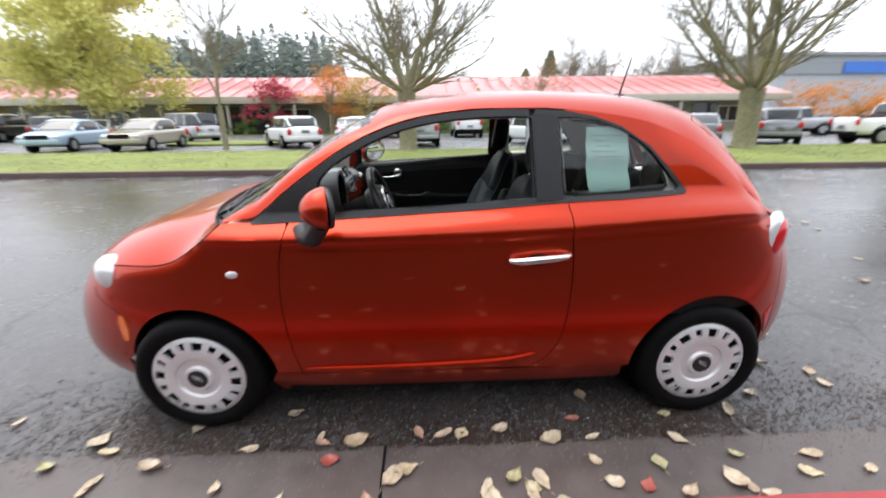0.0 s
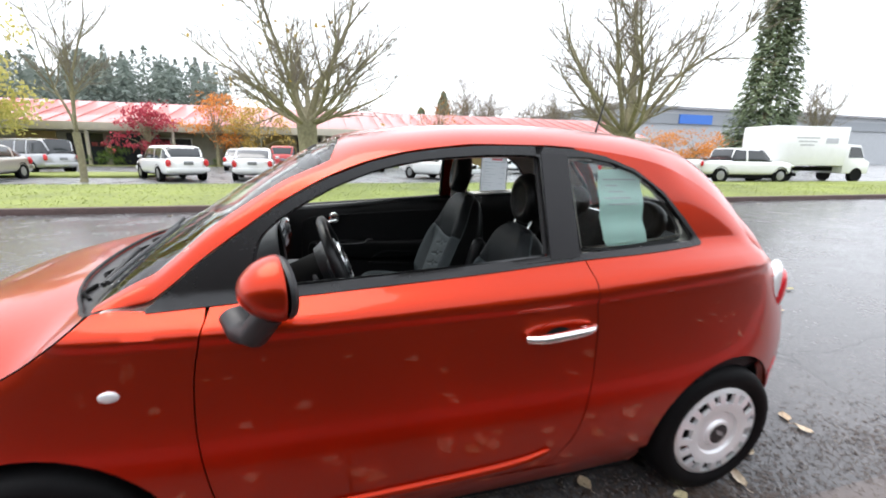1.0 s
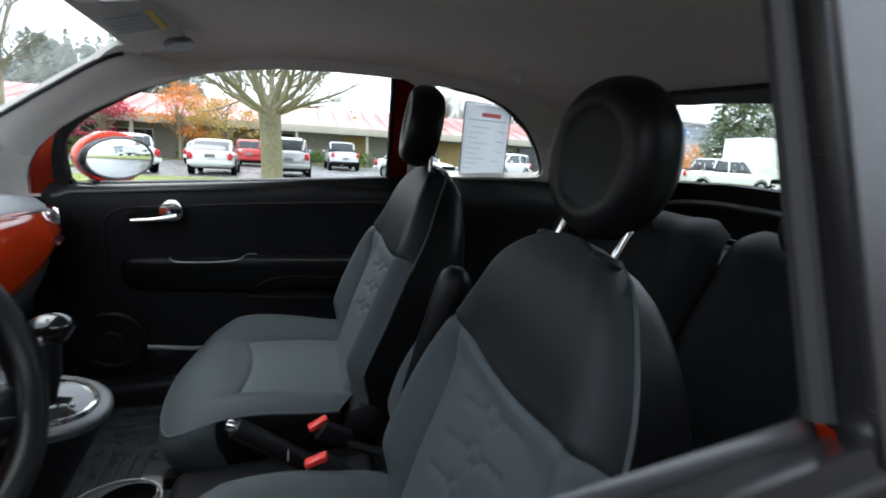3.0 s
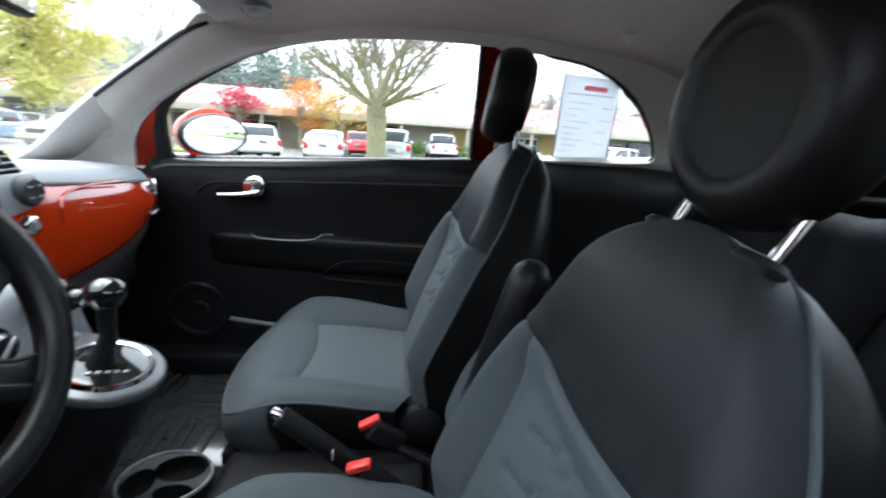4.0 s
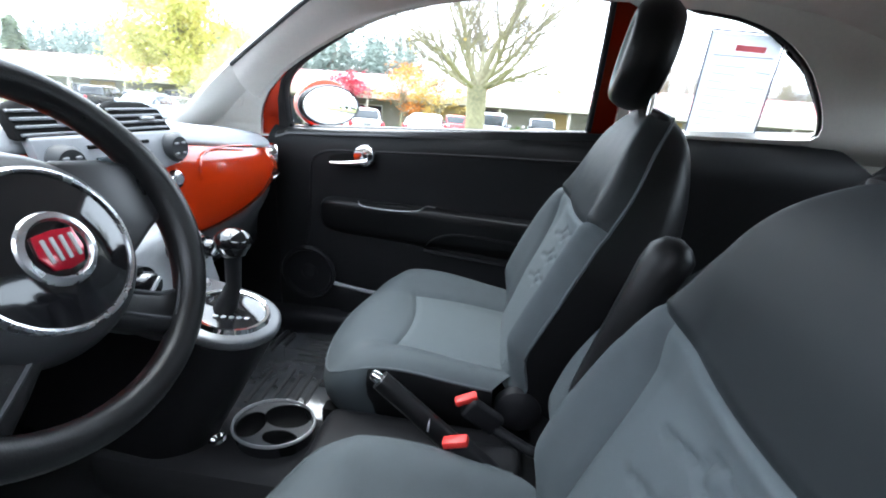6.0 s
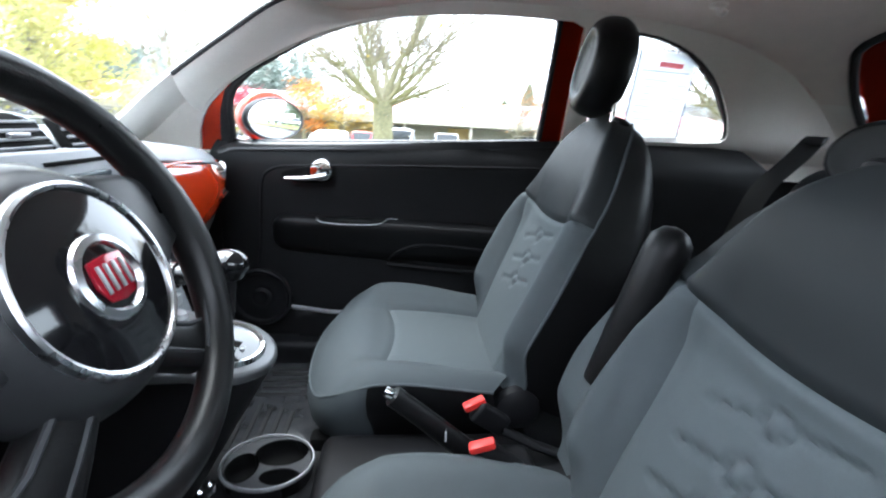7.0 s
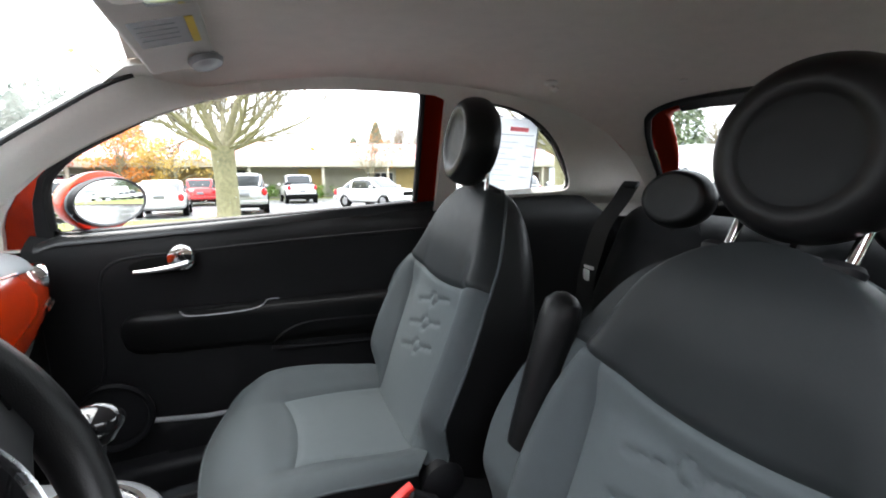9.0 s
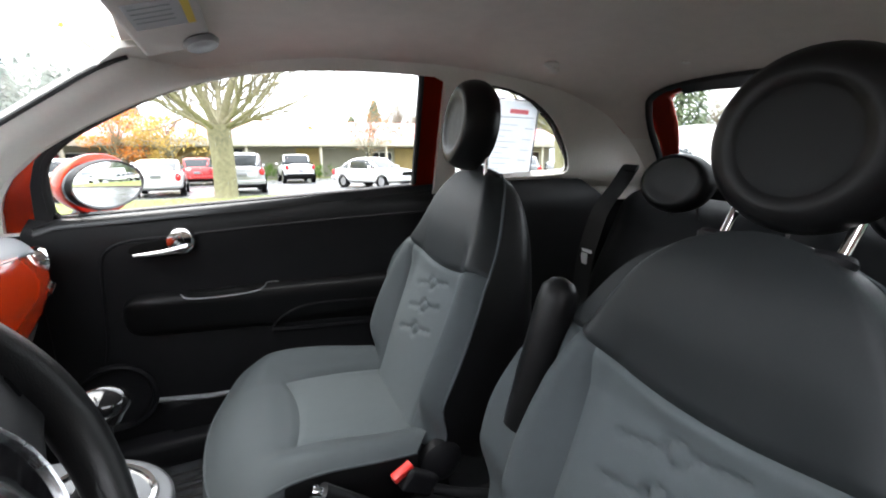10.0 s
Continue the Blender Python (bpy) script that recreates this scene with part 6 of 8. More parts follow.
# rear bench: cushions, backs, round headrests
for s in (-1, 1):
    bk = [(u, v) for u, v in [(-0.28, 0.0), (-0.283, 0.44), (-0.272, 0.515), (-0.22, 0.548), (0.22, 0.548), (0.272, 0.515), (0.283, 0.44), (0.28, 0.0)]]
    mb = pose(0.93, s * 0.285, 0.55, 0, 24)

    def rb(u, v, mb=mb):
        w = 0.03 * smooth(0.08, 0.2, abs(u)) - 0.05 * max(0, (abs(u) - 0.2) / 0.083) ** 2 - 0.05 * max(0, (v - 0.46) / 0.088) ** 2 - 0.006 * groove(v - 0.385, 0.006) - 0.004 * groove(abs(u) - 0.12, 0.006)
        return mb @ Vector((-w, u, v))
    part("rear_backrest", sheet(bk, [], 0.02, rb, 0.09, True), REAR_CLOTH, car, "dark grey rear seat back")
    part("rear_cushion", box(0.42, 0.54, 0.16, (0.80, s * 0.285, 0.50), 0.05, 4), REAR_CLOTH, car)
    rh = part("rear_headrest", lathe([tuple(p) for p in spline([(0.0, -0.024), (0.045, -0.0255), (0.07, -0.029), (0.084, -0.031), (0.098, -0.025), (0.107, -0.008), (0.109, 0.006), (0.10, 0.03), (0.07, 0.042), (0.0, 0.045)], 4)], 44, "x"), SEAT_BLACK, car, "round black rear headrest", sharp=75)
    rh.matrix_basis = pose(1.06, s * 0.29, 1.085, 0, 14) @ Matrix.Diagonal((1, 1.1, 0.84, 1))
    for q in (-0.05, 0.05):
        part("rear_headrest_post", tube([(1.125, s * 0.29 + q, 0.97), (1.09, s * 0.29 + q, 1.05)], 0.005, 8), CHROME, car)
    # three-point belt: strap, guide, tongue
    strap = spline([(1.115, s * 0.52, 1.118), (1.06, s * 0.51, 1.06), (0.98, s * 0.505, 0.975), (0.94, s * 0.50, 0.88), (0.915, s * 0.495, 0.80), (0.90, s * 0.49, 0.68), (0.86, s * 0.48, 0.58)], 4)
    bm = bmesh.new()
    A = [bm.verts.new((x + 0.014, y - s * 0.027, z)) for x, y, z in strap]
    B = [bm.verts.new((x - 0.014, y + s * 0.026, z + 0.004)) for x, y, z in strap]
    for i in range(len(strap) - 1):
        bm.faces.new((A[i], A[i + 1], B[i + 1], B[i]))
    r = bmesh.ops.solidify(bm, geom=bm.faces[:], thickness=0.002)
    belt = part("rear_seat_belt", bm, BELT_WEB, car, "black rear seat belt with a steel tongue")
    part("belt_guide", box(0.034, 0.062, 0.010, (1.112, s * 0.52, 1.116), 0.004, 3, pose(0, 0, 0, 0, -40, s * 10)), CABIN_BLACK, belt)
    part("belt_tongue", box(0.006, 0.055, 0.012, (0.918, s * 0.495, 0.835), 0.002), SILVER, belt)
    part("belt_tongue", box(0.006, 0.03, 0.04, (0.912, s * 0.495, 0.808), 0.004), SILVER, belt)


# ---- the street: road, gutter, kerbs, verge, car park ----
def ground_z(y):
    return lerp([(-400, 0.12), (-8, 0.14), (-1.5, 0.125), (-1.41, 0.12), (-1.40, -0.032), (-1.28, -0.0257), (-0.92, -0.0068), (-0.79, 0), (1.0, 0.0938), (2.6, 0.165), (4.0, 0.18), (5.5, 0.14), (8.8, 0.0), (9.0, 0.0)], y) if y < 9.0 else lerp([(9.0, 0.0), (9.02, 0.13), (11, 0.19), (14, 0.2), (16.8, 0.12), (17, 0.08), (60, 0.08), (900, 0.08)], y)


def flat_y(y):
    """The road's exact plane under the car."""
    return (y + 0.79) * math.tan(radians(LEAN))


def strip(name, ys, xs, material, label, z_of, category="road", kind="structure"):
    bm = bmesh.new()
    prev = None
    for y in ys:
        cur = [bm.verts.new((x, y, z_of(y))) for x in xs]
        if prev:
            for i in range(len(xs) - 1):
                bm.faces.new((prev[i], prev[i + 1], cur[i + 1], cur[i]))
        prev = cur
    return tagged(part(name, bm, material, None), label, category, kind=kind)


def wet_asphalt(name, base, rough, crack):
    m = mat(name, base, rough, 0, 0.35, 14, bump=0.5, bump_scale=120, rough_vary=0.45)
    nt = m.node_tree
    b = nt.nodes["Principled BSDF"]
    co = nt.nodes.new("ShaderNodeTexCoord")
    # aggregate: fine pale and dark stones
    vo = nt.nodes.new("ShaderNodeTexVoronoi")
    vo.inputs["Scale"].default_value = 110
    nt.links.new(co.outputs["Object"], vo.inputs["Vector"])
    mixc = nt.nodes.new("ShaderNodeMix")
    mixc.data_type, mixc.blend_type = "RGBA", "OVERLAY"
    mixc.inputs[0].default_value = 0.45
    old = b.inputs["Base Color"].links[0].from_socket
    nt.links.new(old, mixc.inputs[6])
    nt.links.new(vo.outputs["Color"], mixc.inputs[7])
    bw = nt.nodes.new("ShaderNodeRGBToBW")
    nt.links.new(vo.outputs["Color"], bw.inputs[0])
    nt.links.new(bw.outputs[0], mixc.inputs[7])
    last = mixc.outputs[2]
    if crack:
        warp = nt.nodes.new("ShaderNodeTexNoise")
        warp.inputs["Scale"].default_value = 1.6
        add = nt.nodes.new("ShaderNodeMix")
        add.data_type = "RGBA"
        add.inputs[0].default_value = 0.25
        nt.links.new(co.outputs["Object"], warp.inputs["Vector"])
        nt.links.new(co.outputs["Object"], add.inputs[6])
        nt.links.new(warp.outputs["Color"], add.inputs[7])
        vc = nt.nodes.new("ShaderNodeTexVoronoi")
        vc.feature = "DISTANCE_TO_EDGE"
        vc.inputs["Scale"].default_value = 0.8
        nt.links.new(add.outputs[2], vc.inputs["Vector"])
        th = nt.nodes.new("ShaderNodeMapRange")
        th.inputs[1].default_value, th.inputs[2].default_value = 0.002, 0.008
        th.inputs[3].default_value, th.inputs[4].default_value = 0.6, 1.0
        nt.links.new(vc.outputs["Distance"], th.inputs[0])
        mm = nt.nodes.new("ShaderNodeMix")
        mm.data_type, mm.blend_type = "RGBA", "MULTIPLY"
        mm.inputs[0].default_value = 1.0
        nt.links.new(last, mm.inputs[6])
        nt.links.new(th.outputs[0], mm.inputs[7])
        last = mm.outputs[2]
    nt.links.new(last, b.inputs["Base Color"])
    return m


ROAD = wet_asphalt("wet_cracked_asphalt", (0.078, 0.075, 0.077), 0.23, True)
LOT = wet_asphalt("wet_car_park_asphalt", (0.17, 0.172, 0.18), 0.3, False)
CONCRETE = mat("wet_gutter_concrete", (0.105, 0.088, 0.083), 0.4, 0, 0.3, 9, bump=0.5, bump_scale=160, rough_vary=0.4)
SLAB = mat("pavement_concrete", (0.05, 0.048, 0.046), 0.75, 0, 0.2, 8, bump=0.4, bump_scale=150, spec=0.2)
KERB_RED = mat("red_kerb_paint", (0.36, 0.045, 0.05), 0.55, 0, 0.35, 12, bump=0.4, bump_scale=120)
KERB_DARK = mat("dirty_dark_kerb", (0.09, 0.055, 0.05), 0.7, 0, 0.4, 10, bump=0.4)
GRASS = mat("lawn_green", (0.19, 0.225, 0.05), 0.8, 0, 0.45, 6, bump=0.8, bump_scale=60)
far_x = [-900, -120, -40, -20, -10, -5, 0, 5, 10, 20, 40, 120, 900]
near_x = list(np.linspace(-30, 30, 31))
strip("ground", [-300, -40, -8, -1.6, 9.0, 9.3, 60, 200, 900], far_x, LOT, "wet asphalt ground stretching to the horizon", lambda y: -0.14 if y < 9.1 else ground_z(y) - 0.02 if y > 16 else 0.02, "ground")
strip("road", [-0.92, -0.6, 0.0, 0.5, 1.0, 1.6, 2.1, 2.6, 3.2, 4.0, 4.8, 5.5, 7, 8.3, 9.0], [-300, -60] + near_x + [60, 300], ROAD, "wet cracked grey asphalt road strewn with leaves", ground_z)
strip("gutter", [-1.345, -1.1, -0.92], [-300, -60] + near_x + [60, 300], CONCRETE, "wet brownish concrete gutter", lambda y: ground_z(y) + (0.003 if y < -0.93 else 0.0))
for k in range(-4, 6):
    jn = box(0.012, 0.37, 0.004, (-0.32 + 3.0 * k, -1.11, ground_z(-1.11) + 0.0035), 0.0, 2, pose(0, 0, 0, 3))
    tagged(part("gutter_joint", jn, DARK, None), "dark joint across the gutter", "joint", kind="structure")
kb = prism([(-1.345, -0.06), (-1.35, 0.10), (-1.37, 0.122), (-1.495, 0.126), (-1.495, -0.06)], lambda u, v, w: (w - 30, u, v), 60.0)
tagged(part("kerb_near", kb, KERB_RED, None), "worn red-painted concrete kerb", "kerb", kind="structure")
strip("pavement", [-8, -4, -1.497], [-300, -30, -10, 0, 10, 30, 300], SLAB, "grey concrete pavement", lambda y: 0.124, "pavement")
kf = prism([(8.99, -0.05), (8.985, 0.10), (9.0, 0.135), (9.16, 0.14), (9.16, -0.05)], lambda u, v, w: (w - 120, u, v), 240.0)
tagged(part("kerb_far", kf, KERB_DARK, None), "dark weathered kerb", "kerb", kind="structure")
verge = strip("verge", [9.15, 10, 11.5, 13, 14.5, 16, 16.9], [-200, -60] + list(np.linspace(-40, 40, 41)) + [60, 200], GRASS, "green grass verge with fallen leaves", lambda y: ground_z(y), "grass")
strip("car_park", [16.9, 20, 24, 30, 36.5], [-200, -60, -30, 0, 30, 60, 200], LOT, "wet grey car park", lambda y: 0.085, "car park")
isl = strip("grass_island", [36.5, 37.5, 39.6], [-120, -60, -20, 0, 20, 60], GRASS, "strip of lawn before the building", lambda y: 0.12, "grass")
isl2 = prism([(-14.0, 21.5), (-8.5, 21.3), (-7.5, 23.0), (-8.5, 25.0), (-14.0, 25.2), (-15.0, 23.2)], lambda u, v, w: (u, v, 0.08 + w), 0.12, 0.03)
tagged(part("grass_island", isl2, GRASS, None), "small lawn island in the car park", "grass", kind="structure")

# grass blades on the verge
rng = np.random.default_rng(4)
bm_v, bm_f = [], []
for _ in range(16000):
    x, y = rng.uniform(-22, 26), 9.2 + 7.5 * rng.random()
    h, a, w = rng.uniform(0.02, 0.05), rng.uniform(0, 6.28), 0.012
    z = ground_z(y)
    k = len(bm_v)
    bm_v += [(x - w * math.cos(a), y - w * math.sin(a), z), (x + w * math.cos(a), y + w * math.sin(a), z), (x + rng.normal(0, 0.03), y + rng.normal(0, 0.03), z + h)]
    bm_f.append((k, k + 1, k + 2))
me = bpy.data.meshes.new("grass")
me.from_pydata(bm_v, [], bm_f)
me.materials.append(mat("grass_blades", (0.27, 0.32, 0.075), 0.7, 0, 0.4, 3))
tagged(new("grass", me), "short wet green grass on the verge", "grass", kind="stuff")

# fallen leaves
LEAF = bpy.data.materials.new("fallen_leaf")
LEAF.use_nodes = True
lt = LEAF.node_tree
inf, lr = lt.nodes.new("ShaderNodeObjectInfo"), lt.nodes.new("ShaderNodeValToRGB")
cols = [(0.0, (0.50, 0.40, 0.29)), (0.25, (0.60, 0.51, 0.38)), (0.45, (0.44, 0.33, 0.22)), (0.6, (0.62, 0.52, 0.34)), (0.78, (0.36, 0.34, 0.18)), (0.92, (0.54, 0.44, 0.33)), (1.0, (0.36, 0.08, 0.06))]
lr.color_ramp.elements[0].color, lr.color_ramp.elements[1].color = (*cols[0][1], 1), (*cols[-1][1], 1)
for p, c in cols[1:-1]:
    e = lr.color_ramp.elements.new(p)
    e.color = (*c, 1)
lt.links.new(inf.outputs["Random"], lr.inputs[0])
ln_, lco = lt.nodes.new("ShaderNodeTexNoise"), lt.nodes.new("ShaderNodeTexCoord")
ln_.inputs["Scale"].default_value = 45
lt.links.new(lco.outputs["Object"], ln_.inputs["Vector"])
lm = lt.nodes.new("ShaderNodeMix")
lm.data_type, lm.blend_type = "RGBA", "OVERLAY"
lm.inputs[0].default_value = 0.6
lt.links.new(lr.outputs[0], lm.inputs[6])
lt.links.new(ln_.outputs[0], lm.inputs[7])
lt.links.new(lm.outputs[2], lt.nodes["Principled BSDF"].inputs["Base Color"])
lt.nodes["Principled BSDF"].inputs["Roughness"].default_value = 0.45


def leaf_mesh(seed):
    r = np.random.default_rng(seed)
    L, W = 0.105, r.uniform(0.042, 0.082)
    cu, tw = r.uniform(0.006, 0.022), r.uniform(-0.3, 0.3)
    bm = bmesh.new()
    rows = []
    for i in range(9):
        t = i / 8
        w = W * 0.5 * math.sin(math.pi * t ** 0.8) ** (0.75 + 0.5 * t) * (1 + 0.14 * r.normal()) + 0.001
        rows.append([bm.verts.new(((t - 0.5) * L, s * w, 0.004 + cu * (4 * (t - 0.5) ** 2) * 0.6 + cu * (abs(s) ** 2) * 0.7 * (1 + tw * s) - 0.001 * (s == 0))) for s in (-1, -0.5, 0, 0.5, 1)])
    for a, b in zip(rows, rows[1:]):
        for i in range(4):
            bm.faces.new((a[i], a[i + 1], b[i + 1], b[i]))
    st = tube([(0.5 * L, 0, 0.006), (0.62 * L, 0.004, 0.006), (0.72 * L, 0.01, 0.008)], 0.0012, 5)
    return join(bm, st)


leaf0 = []
for k in range(6):
    ob = part("fallen_leaf", leaf_mesh(k), LEAF, None)
    leaf0.append(tagged(ob, "curled brown and yellow fallen leaf on wet ground", "leaf", "leaves on the road"))
spots = [(-1.62, -0.84), (-1.3, -1.0), (-0.92, -0.92), (-0.62, -0.86), (-0.55, -1.0), (-0.45, -0.90), (-0.78, -0.70), (-0.98, -1.12), (-0.17, -0.86), (-0.06, -0.87), (0.02, -0.88), (-0.28, -1.10), (-0.22, -1.06), (0.42, -0.93), (0.56, -0.80), (0.62, -0.92), (0.66, -0.64), (0.58, -1.05), (0.85, -1.08), (1.2, -1.05), (1.52, -1.06), (1.35, -0.78), (1.42, -0.6), (1.55, -0.66), (1.62, -0.45), (1.78, -0.4), (2.0, -0.6), (0.28, -1.2), (0.12, -1.22), (-0.4, -1.25), (-0.72, -1.2), (0.9, -1.22), (1.15, -1.2), (-1.5, -1.1), (-1.75, -0.98), (-1.2, -0.78), (1.0, -0.95), (0.22, -1.12), (0.33, -1.14), (0.1, -1.17), (1.9, -0.2), (1.7, 0.05), (2.3, 0.3), (2.1, -1.0), (2.5, -0.9), (-2.1, -0.7), (-2.4, -1.0), (-1.95, -1.2), (0.75, -1.18), (1.7, -1.15)]
rl = random.Random(7)
spots += [(rl.uniform(-4, 4), -1.24 + 0.5 * rl.random() ** 2) for _ in range(26)] + [(rl.uniform(1.4, 5), rl.uniform(-0.9, 2.5)) for _ in range(26)] + [(rl.uniform(-4, 4), rl.uniform(-3.2, -1.5)) for _ in range(70)] + [(rl.uniform(-12, 14), rl.uniform(7.6, 8.95)) for _ in range(30)]
for k, (x, y) in enumerate(spots):
    z = flat_y(y) if -1.29 < y < 2.0 else ground_z(y)
    m = pose(x, y, z + 0.003, rl.uniform(-6, 6), rl.uniform(-6, 6), rl.uniform(0, 360)) @ Matrix.Diagonal((*([rl.uniform(0.62, 1.1)] * 3), 1))
    if k < 6:
        leaf0[k].matrix_world = m
    else:
        c = leaf0[k % 6].copy()
        scene.collection.objects.link(c)
        c.matrix_world = m


# grit and broken leaf bits along the gutter
rg = np.random.default_rng(21)
gv, gf = [], []
for _ in range(6500):
    x, y = rg.uniform(-2.6, 3.0), -0.86 + rg.normal(0, 0.24)
    if y < -1.33 or y > 1.2:
        continue
    z = flat_y(y) if y > -1.29 else ground_z(y)
    s, a = rg.uniform(0.0015, 0.005), rg.uniform(0, 6.28)
    k = len(gv)
    for j in range(4):
        gv.append((x + s * rg.uniform(0.6, 1.3) * math.cos(a + 1.57 * j), y + s * rg.uniform(0.6, 1.3) * math.sin(a + 1.57 * j), z + 0.001))
    gv.append((x, y, z + 0.004 + s * 0.6))
    gf += [(k + j, k + (j + 1) % 4, k + 4) for j in range(4)]
gm = bpy.data.meshes.new("grit")
gm.from_pydata(gv, [], gf)
GRIT = mat("pale_grit", (0.2, 0.175, 0.15), 0.6, 0, 0.5, 15)
gm.materials.append(GRIT)
tagged(new("grit", gm), "pale grit and leaf crumbs on the wet asphalt", "grit", kind="stuff")

# leaf mulch along the gutter edge, its dark strip partly painting the car's shade
gv, gf = [], []
for _ in range(15000):
    x, y = rg.uniform(-2.2, 2.6), -0.93 + abs(rg.normal(0, 0.24)) - 0.012 * rg.random()
    if rg.random() < 0.6 * smooth(1.0, 1.9, abs(x)) + 0.3 * (0.5 + 0.5 * math.sin(5.1 * x + 9 * y)):
        continue
    z = flat_y(y)
    s, a, t = rg.uniform(0.003, 0.010), rg.uniform(0, 6.28), rg.normal(0, 0.002, 4)
    k = len(gv)
    for j in range(4):
        gv.append((x + s * rg.uniform(0.5, 1.4) * math.cos(a + 1.57 * j), y + s * rg.uniform(0.5, 1.4) * math.sin(a + 1.57 * j), z + 0.003 + abs(t[j])))
    gf.append((k, k + 1, k + 2, k + 3))
gm = bpy.data.meshes.new("leaf_mulch")
gm.from_pydata(gv, [], gf)
gm.materials.append(mat("rotting_leaf_and_shade", (0.045, 0.028, 0.02), 0.4, 0, 0.6, 30))
tagged(new("leaf_mulch", gm), "dark wet crumbled leaves and painted car shade along the gutter edge", "leaf litter", kind="stuff")


# ---- trees ----
BARK = mat("mossy_grey_bark", (0.23, 0.21, 0.13), 0.85, 0, 0.45, 9, bump=1.0, bump_scale=35)
TWIG = mat("grey_twig_bark", (0.19, 0.165, 0.13), 0.85, 0, 0.3, 20)


def limb(out, p, d, r, length, depth, rnd, lift):
    """One bending, tapering branch and the side shoots along it. out: runs of (points, radii, depth)."""
    n = max(3, int(length / (0.3 if depth > 1 else 0.2)))
    n = min(n, 14)
    pts, rad = [p.copy()], [r]
    q, dd = p.copy(), d.copy()
    wob = 0.09 if depth > 1 else 0.15
    for i in range(n):
        dd = (dd + Vector((rnd.gauss(0, wob), rnd.gauss(0, wob), rnd.gauss(0, wob) + lift))).normalized()
        q = q + dd * (length / n)
        pts.append(q.copy())
        rad.append(0.005 + (r - 0.005) * (1 - (i + 1) / n) ** 0.85)
    out.append((pts, rad, depth))
    if depth == 0:
        return
    kids = int(length * (2.1, 3.2, 4.6)[3 - depth] + 2.5)
    for k in range(kids):
        i = rnd.randint(max(1, int(n * 0.22)), n)
        t = (pts[i] - pts[i - 1]).normalized()
        side = Vector((rnd.gauss(0, 1), rnd.gauss(0, 1), rnd.gauss(0.25, 0.7)))
        side = (side - t * side.dot(t)).normalized()
        nd = (t + side * rnd.uniform(0.5, 1.0)).normalized()
        limb(out, pts[i], nd, min(rad[i] * 0.7, rad[i] * rnd.uniform(0.35, 0.7) + 0.003), length * rnd.uniform(0.26, 0.5) * (1.15 - 0.6 * i / n), depth - 1, rnd, lift * 0.6)


def bare_tree(label, at, height, trunk_r, crotch, seed, stems=7, depth=3, open_=0.75, low=0, leafy=None, leaf_n=0, lift=0.03, slim=1.0):
    rnd = random.Random(seed)
    tree = thing("tree", label, "tree", Matrix.Translation(at), "street trees")
    base = [(0, 0, -0.05), (0.02, 0, 0.15), (0.03, 0.02, crotch * 0.5), (0.0, 0.0, crotch)]
    part("trunk", tube(spline(base, 4), [trunk_r * q for q in (1.35, 1.22, 1.12, 1.06, 1.0, 0.98, 0.96, 0.95, 0.94, 0.94, 0.96, 1.0, 1.02)], 16, up=(1.0, 0.2, 0.0)), BARK, tree, "mossy grey trunk")
    out = []
    for k in range(stems + low):
        a = 2 * math.pi * (k * 0.618 + rnd.uniform(-0.08, 0.08))
        o = open_ * (0.3 if k < 2 else rnd.uniform(0.6, 1.3))
        up = 1.0
        if k >= stems:  # low, wide limbs
            o, up = 1.0, rnd.uniform(0.25, 0.5)
        d = Vector((math.cos(a) * o, math.sin(a) * o, up)).normalized()
        z = crotch - 0.15 + (0.0 if k >= stems else rnd.uniform(0.0, 0.25))
        limb(out, Vector((0.3 * trunk_r * math.cos(a), 0.3 * trunk_r * math.sin(a), z)), d, slim * trunk_r * (rnd.uniform(0.42, 0.6) if k < 3 else rnd.uniform(0.24, 0.4)), (height - crotch) * (rnd.uniform(0.85, 1.0) if k < stems else rnd.uniform(0.5, 0.68)), depth, rnd, lift if k < stems else lift * 1.6)
    big, fine = [], []
    for pts, rad, dep in out:
        (big if dep >= depth - 1 else fine).append((pts, rad, dep))

    def skin(runs, sides):
        vs, fs = [], []
        for pts, rad, dep in runs:
            n = sides if dep > 1 else 4 if dep else 3
            m = len(pts)
            k0 = len(vs)
            for i in range(m):
                t = (pts[min(i + 1, m - 1)] - pts[max(i - 1, 0)]).normalized()
                a = t.cross(Vector((0.3, 0.2, 1))).normalized()
                b = a.cross(t)
                r = max(rad[i], 0.004)
                vs += [tuple(pts[i] + r * (a * math.cos(2 * math.pi * j / n) + b * math.sin(2 * math.pi * j / n))) for j in range(n)]
            for i in range(m - 1):
                for j in range(n):
                    fs.append((k0 + i * n + j, k0 + i * n + (j + 1) % n, k0 + (i + 1) * n + (j + 1) % n, k0 + (i + 1) * n + j))
        me = bpy.data.meshes.new("limbs")
        me.from_pydata(vs, [], fs)
        me.polygons.foreach_set("use_smooth", [True] * len(fs))
        return me
    for nm, runs, mt, sd in (("limbs", big, BARK, 9), ("twigs", fine, TWIG, 5)):
        me = skin(runs, sd)
        me.materials.append(mt)
        ob = new("crown_wood" if nm == "limbs" else "crown_twig", me)
        ob.parent = tree
        tagged(ob, kind="stuff")
    if leafy:
        tips = [p[-1] for p, r, dep in out if dep <= 1]
        leaves(tree, tips, leafy, leaf_n, rnd, 0.5, 0.0)
    return tree


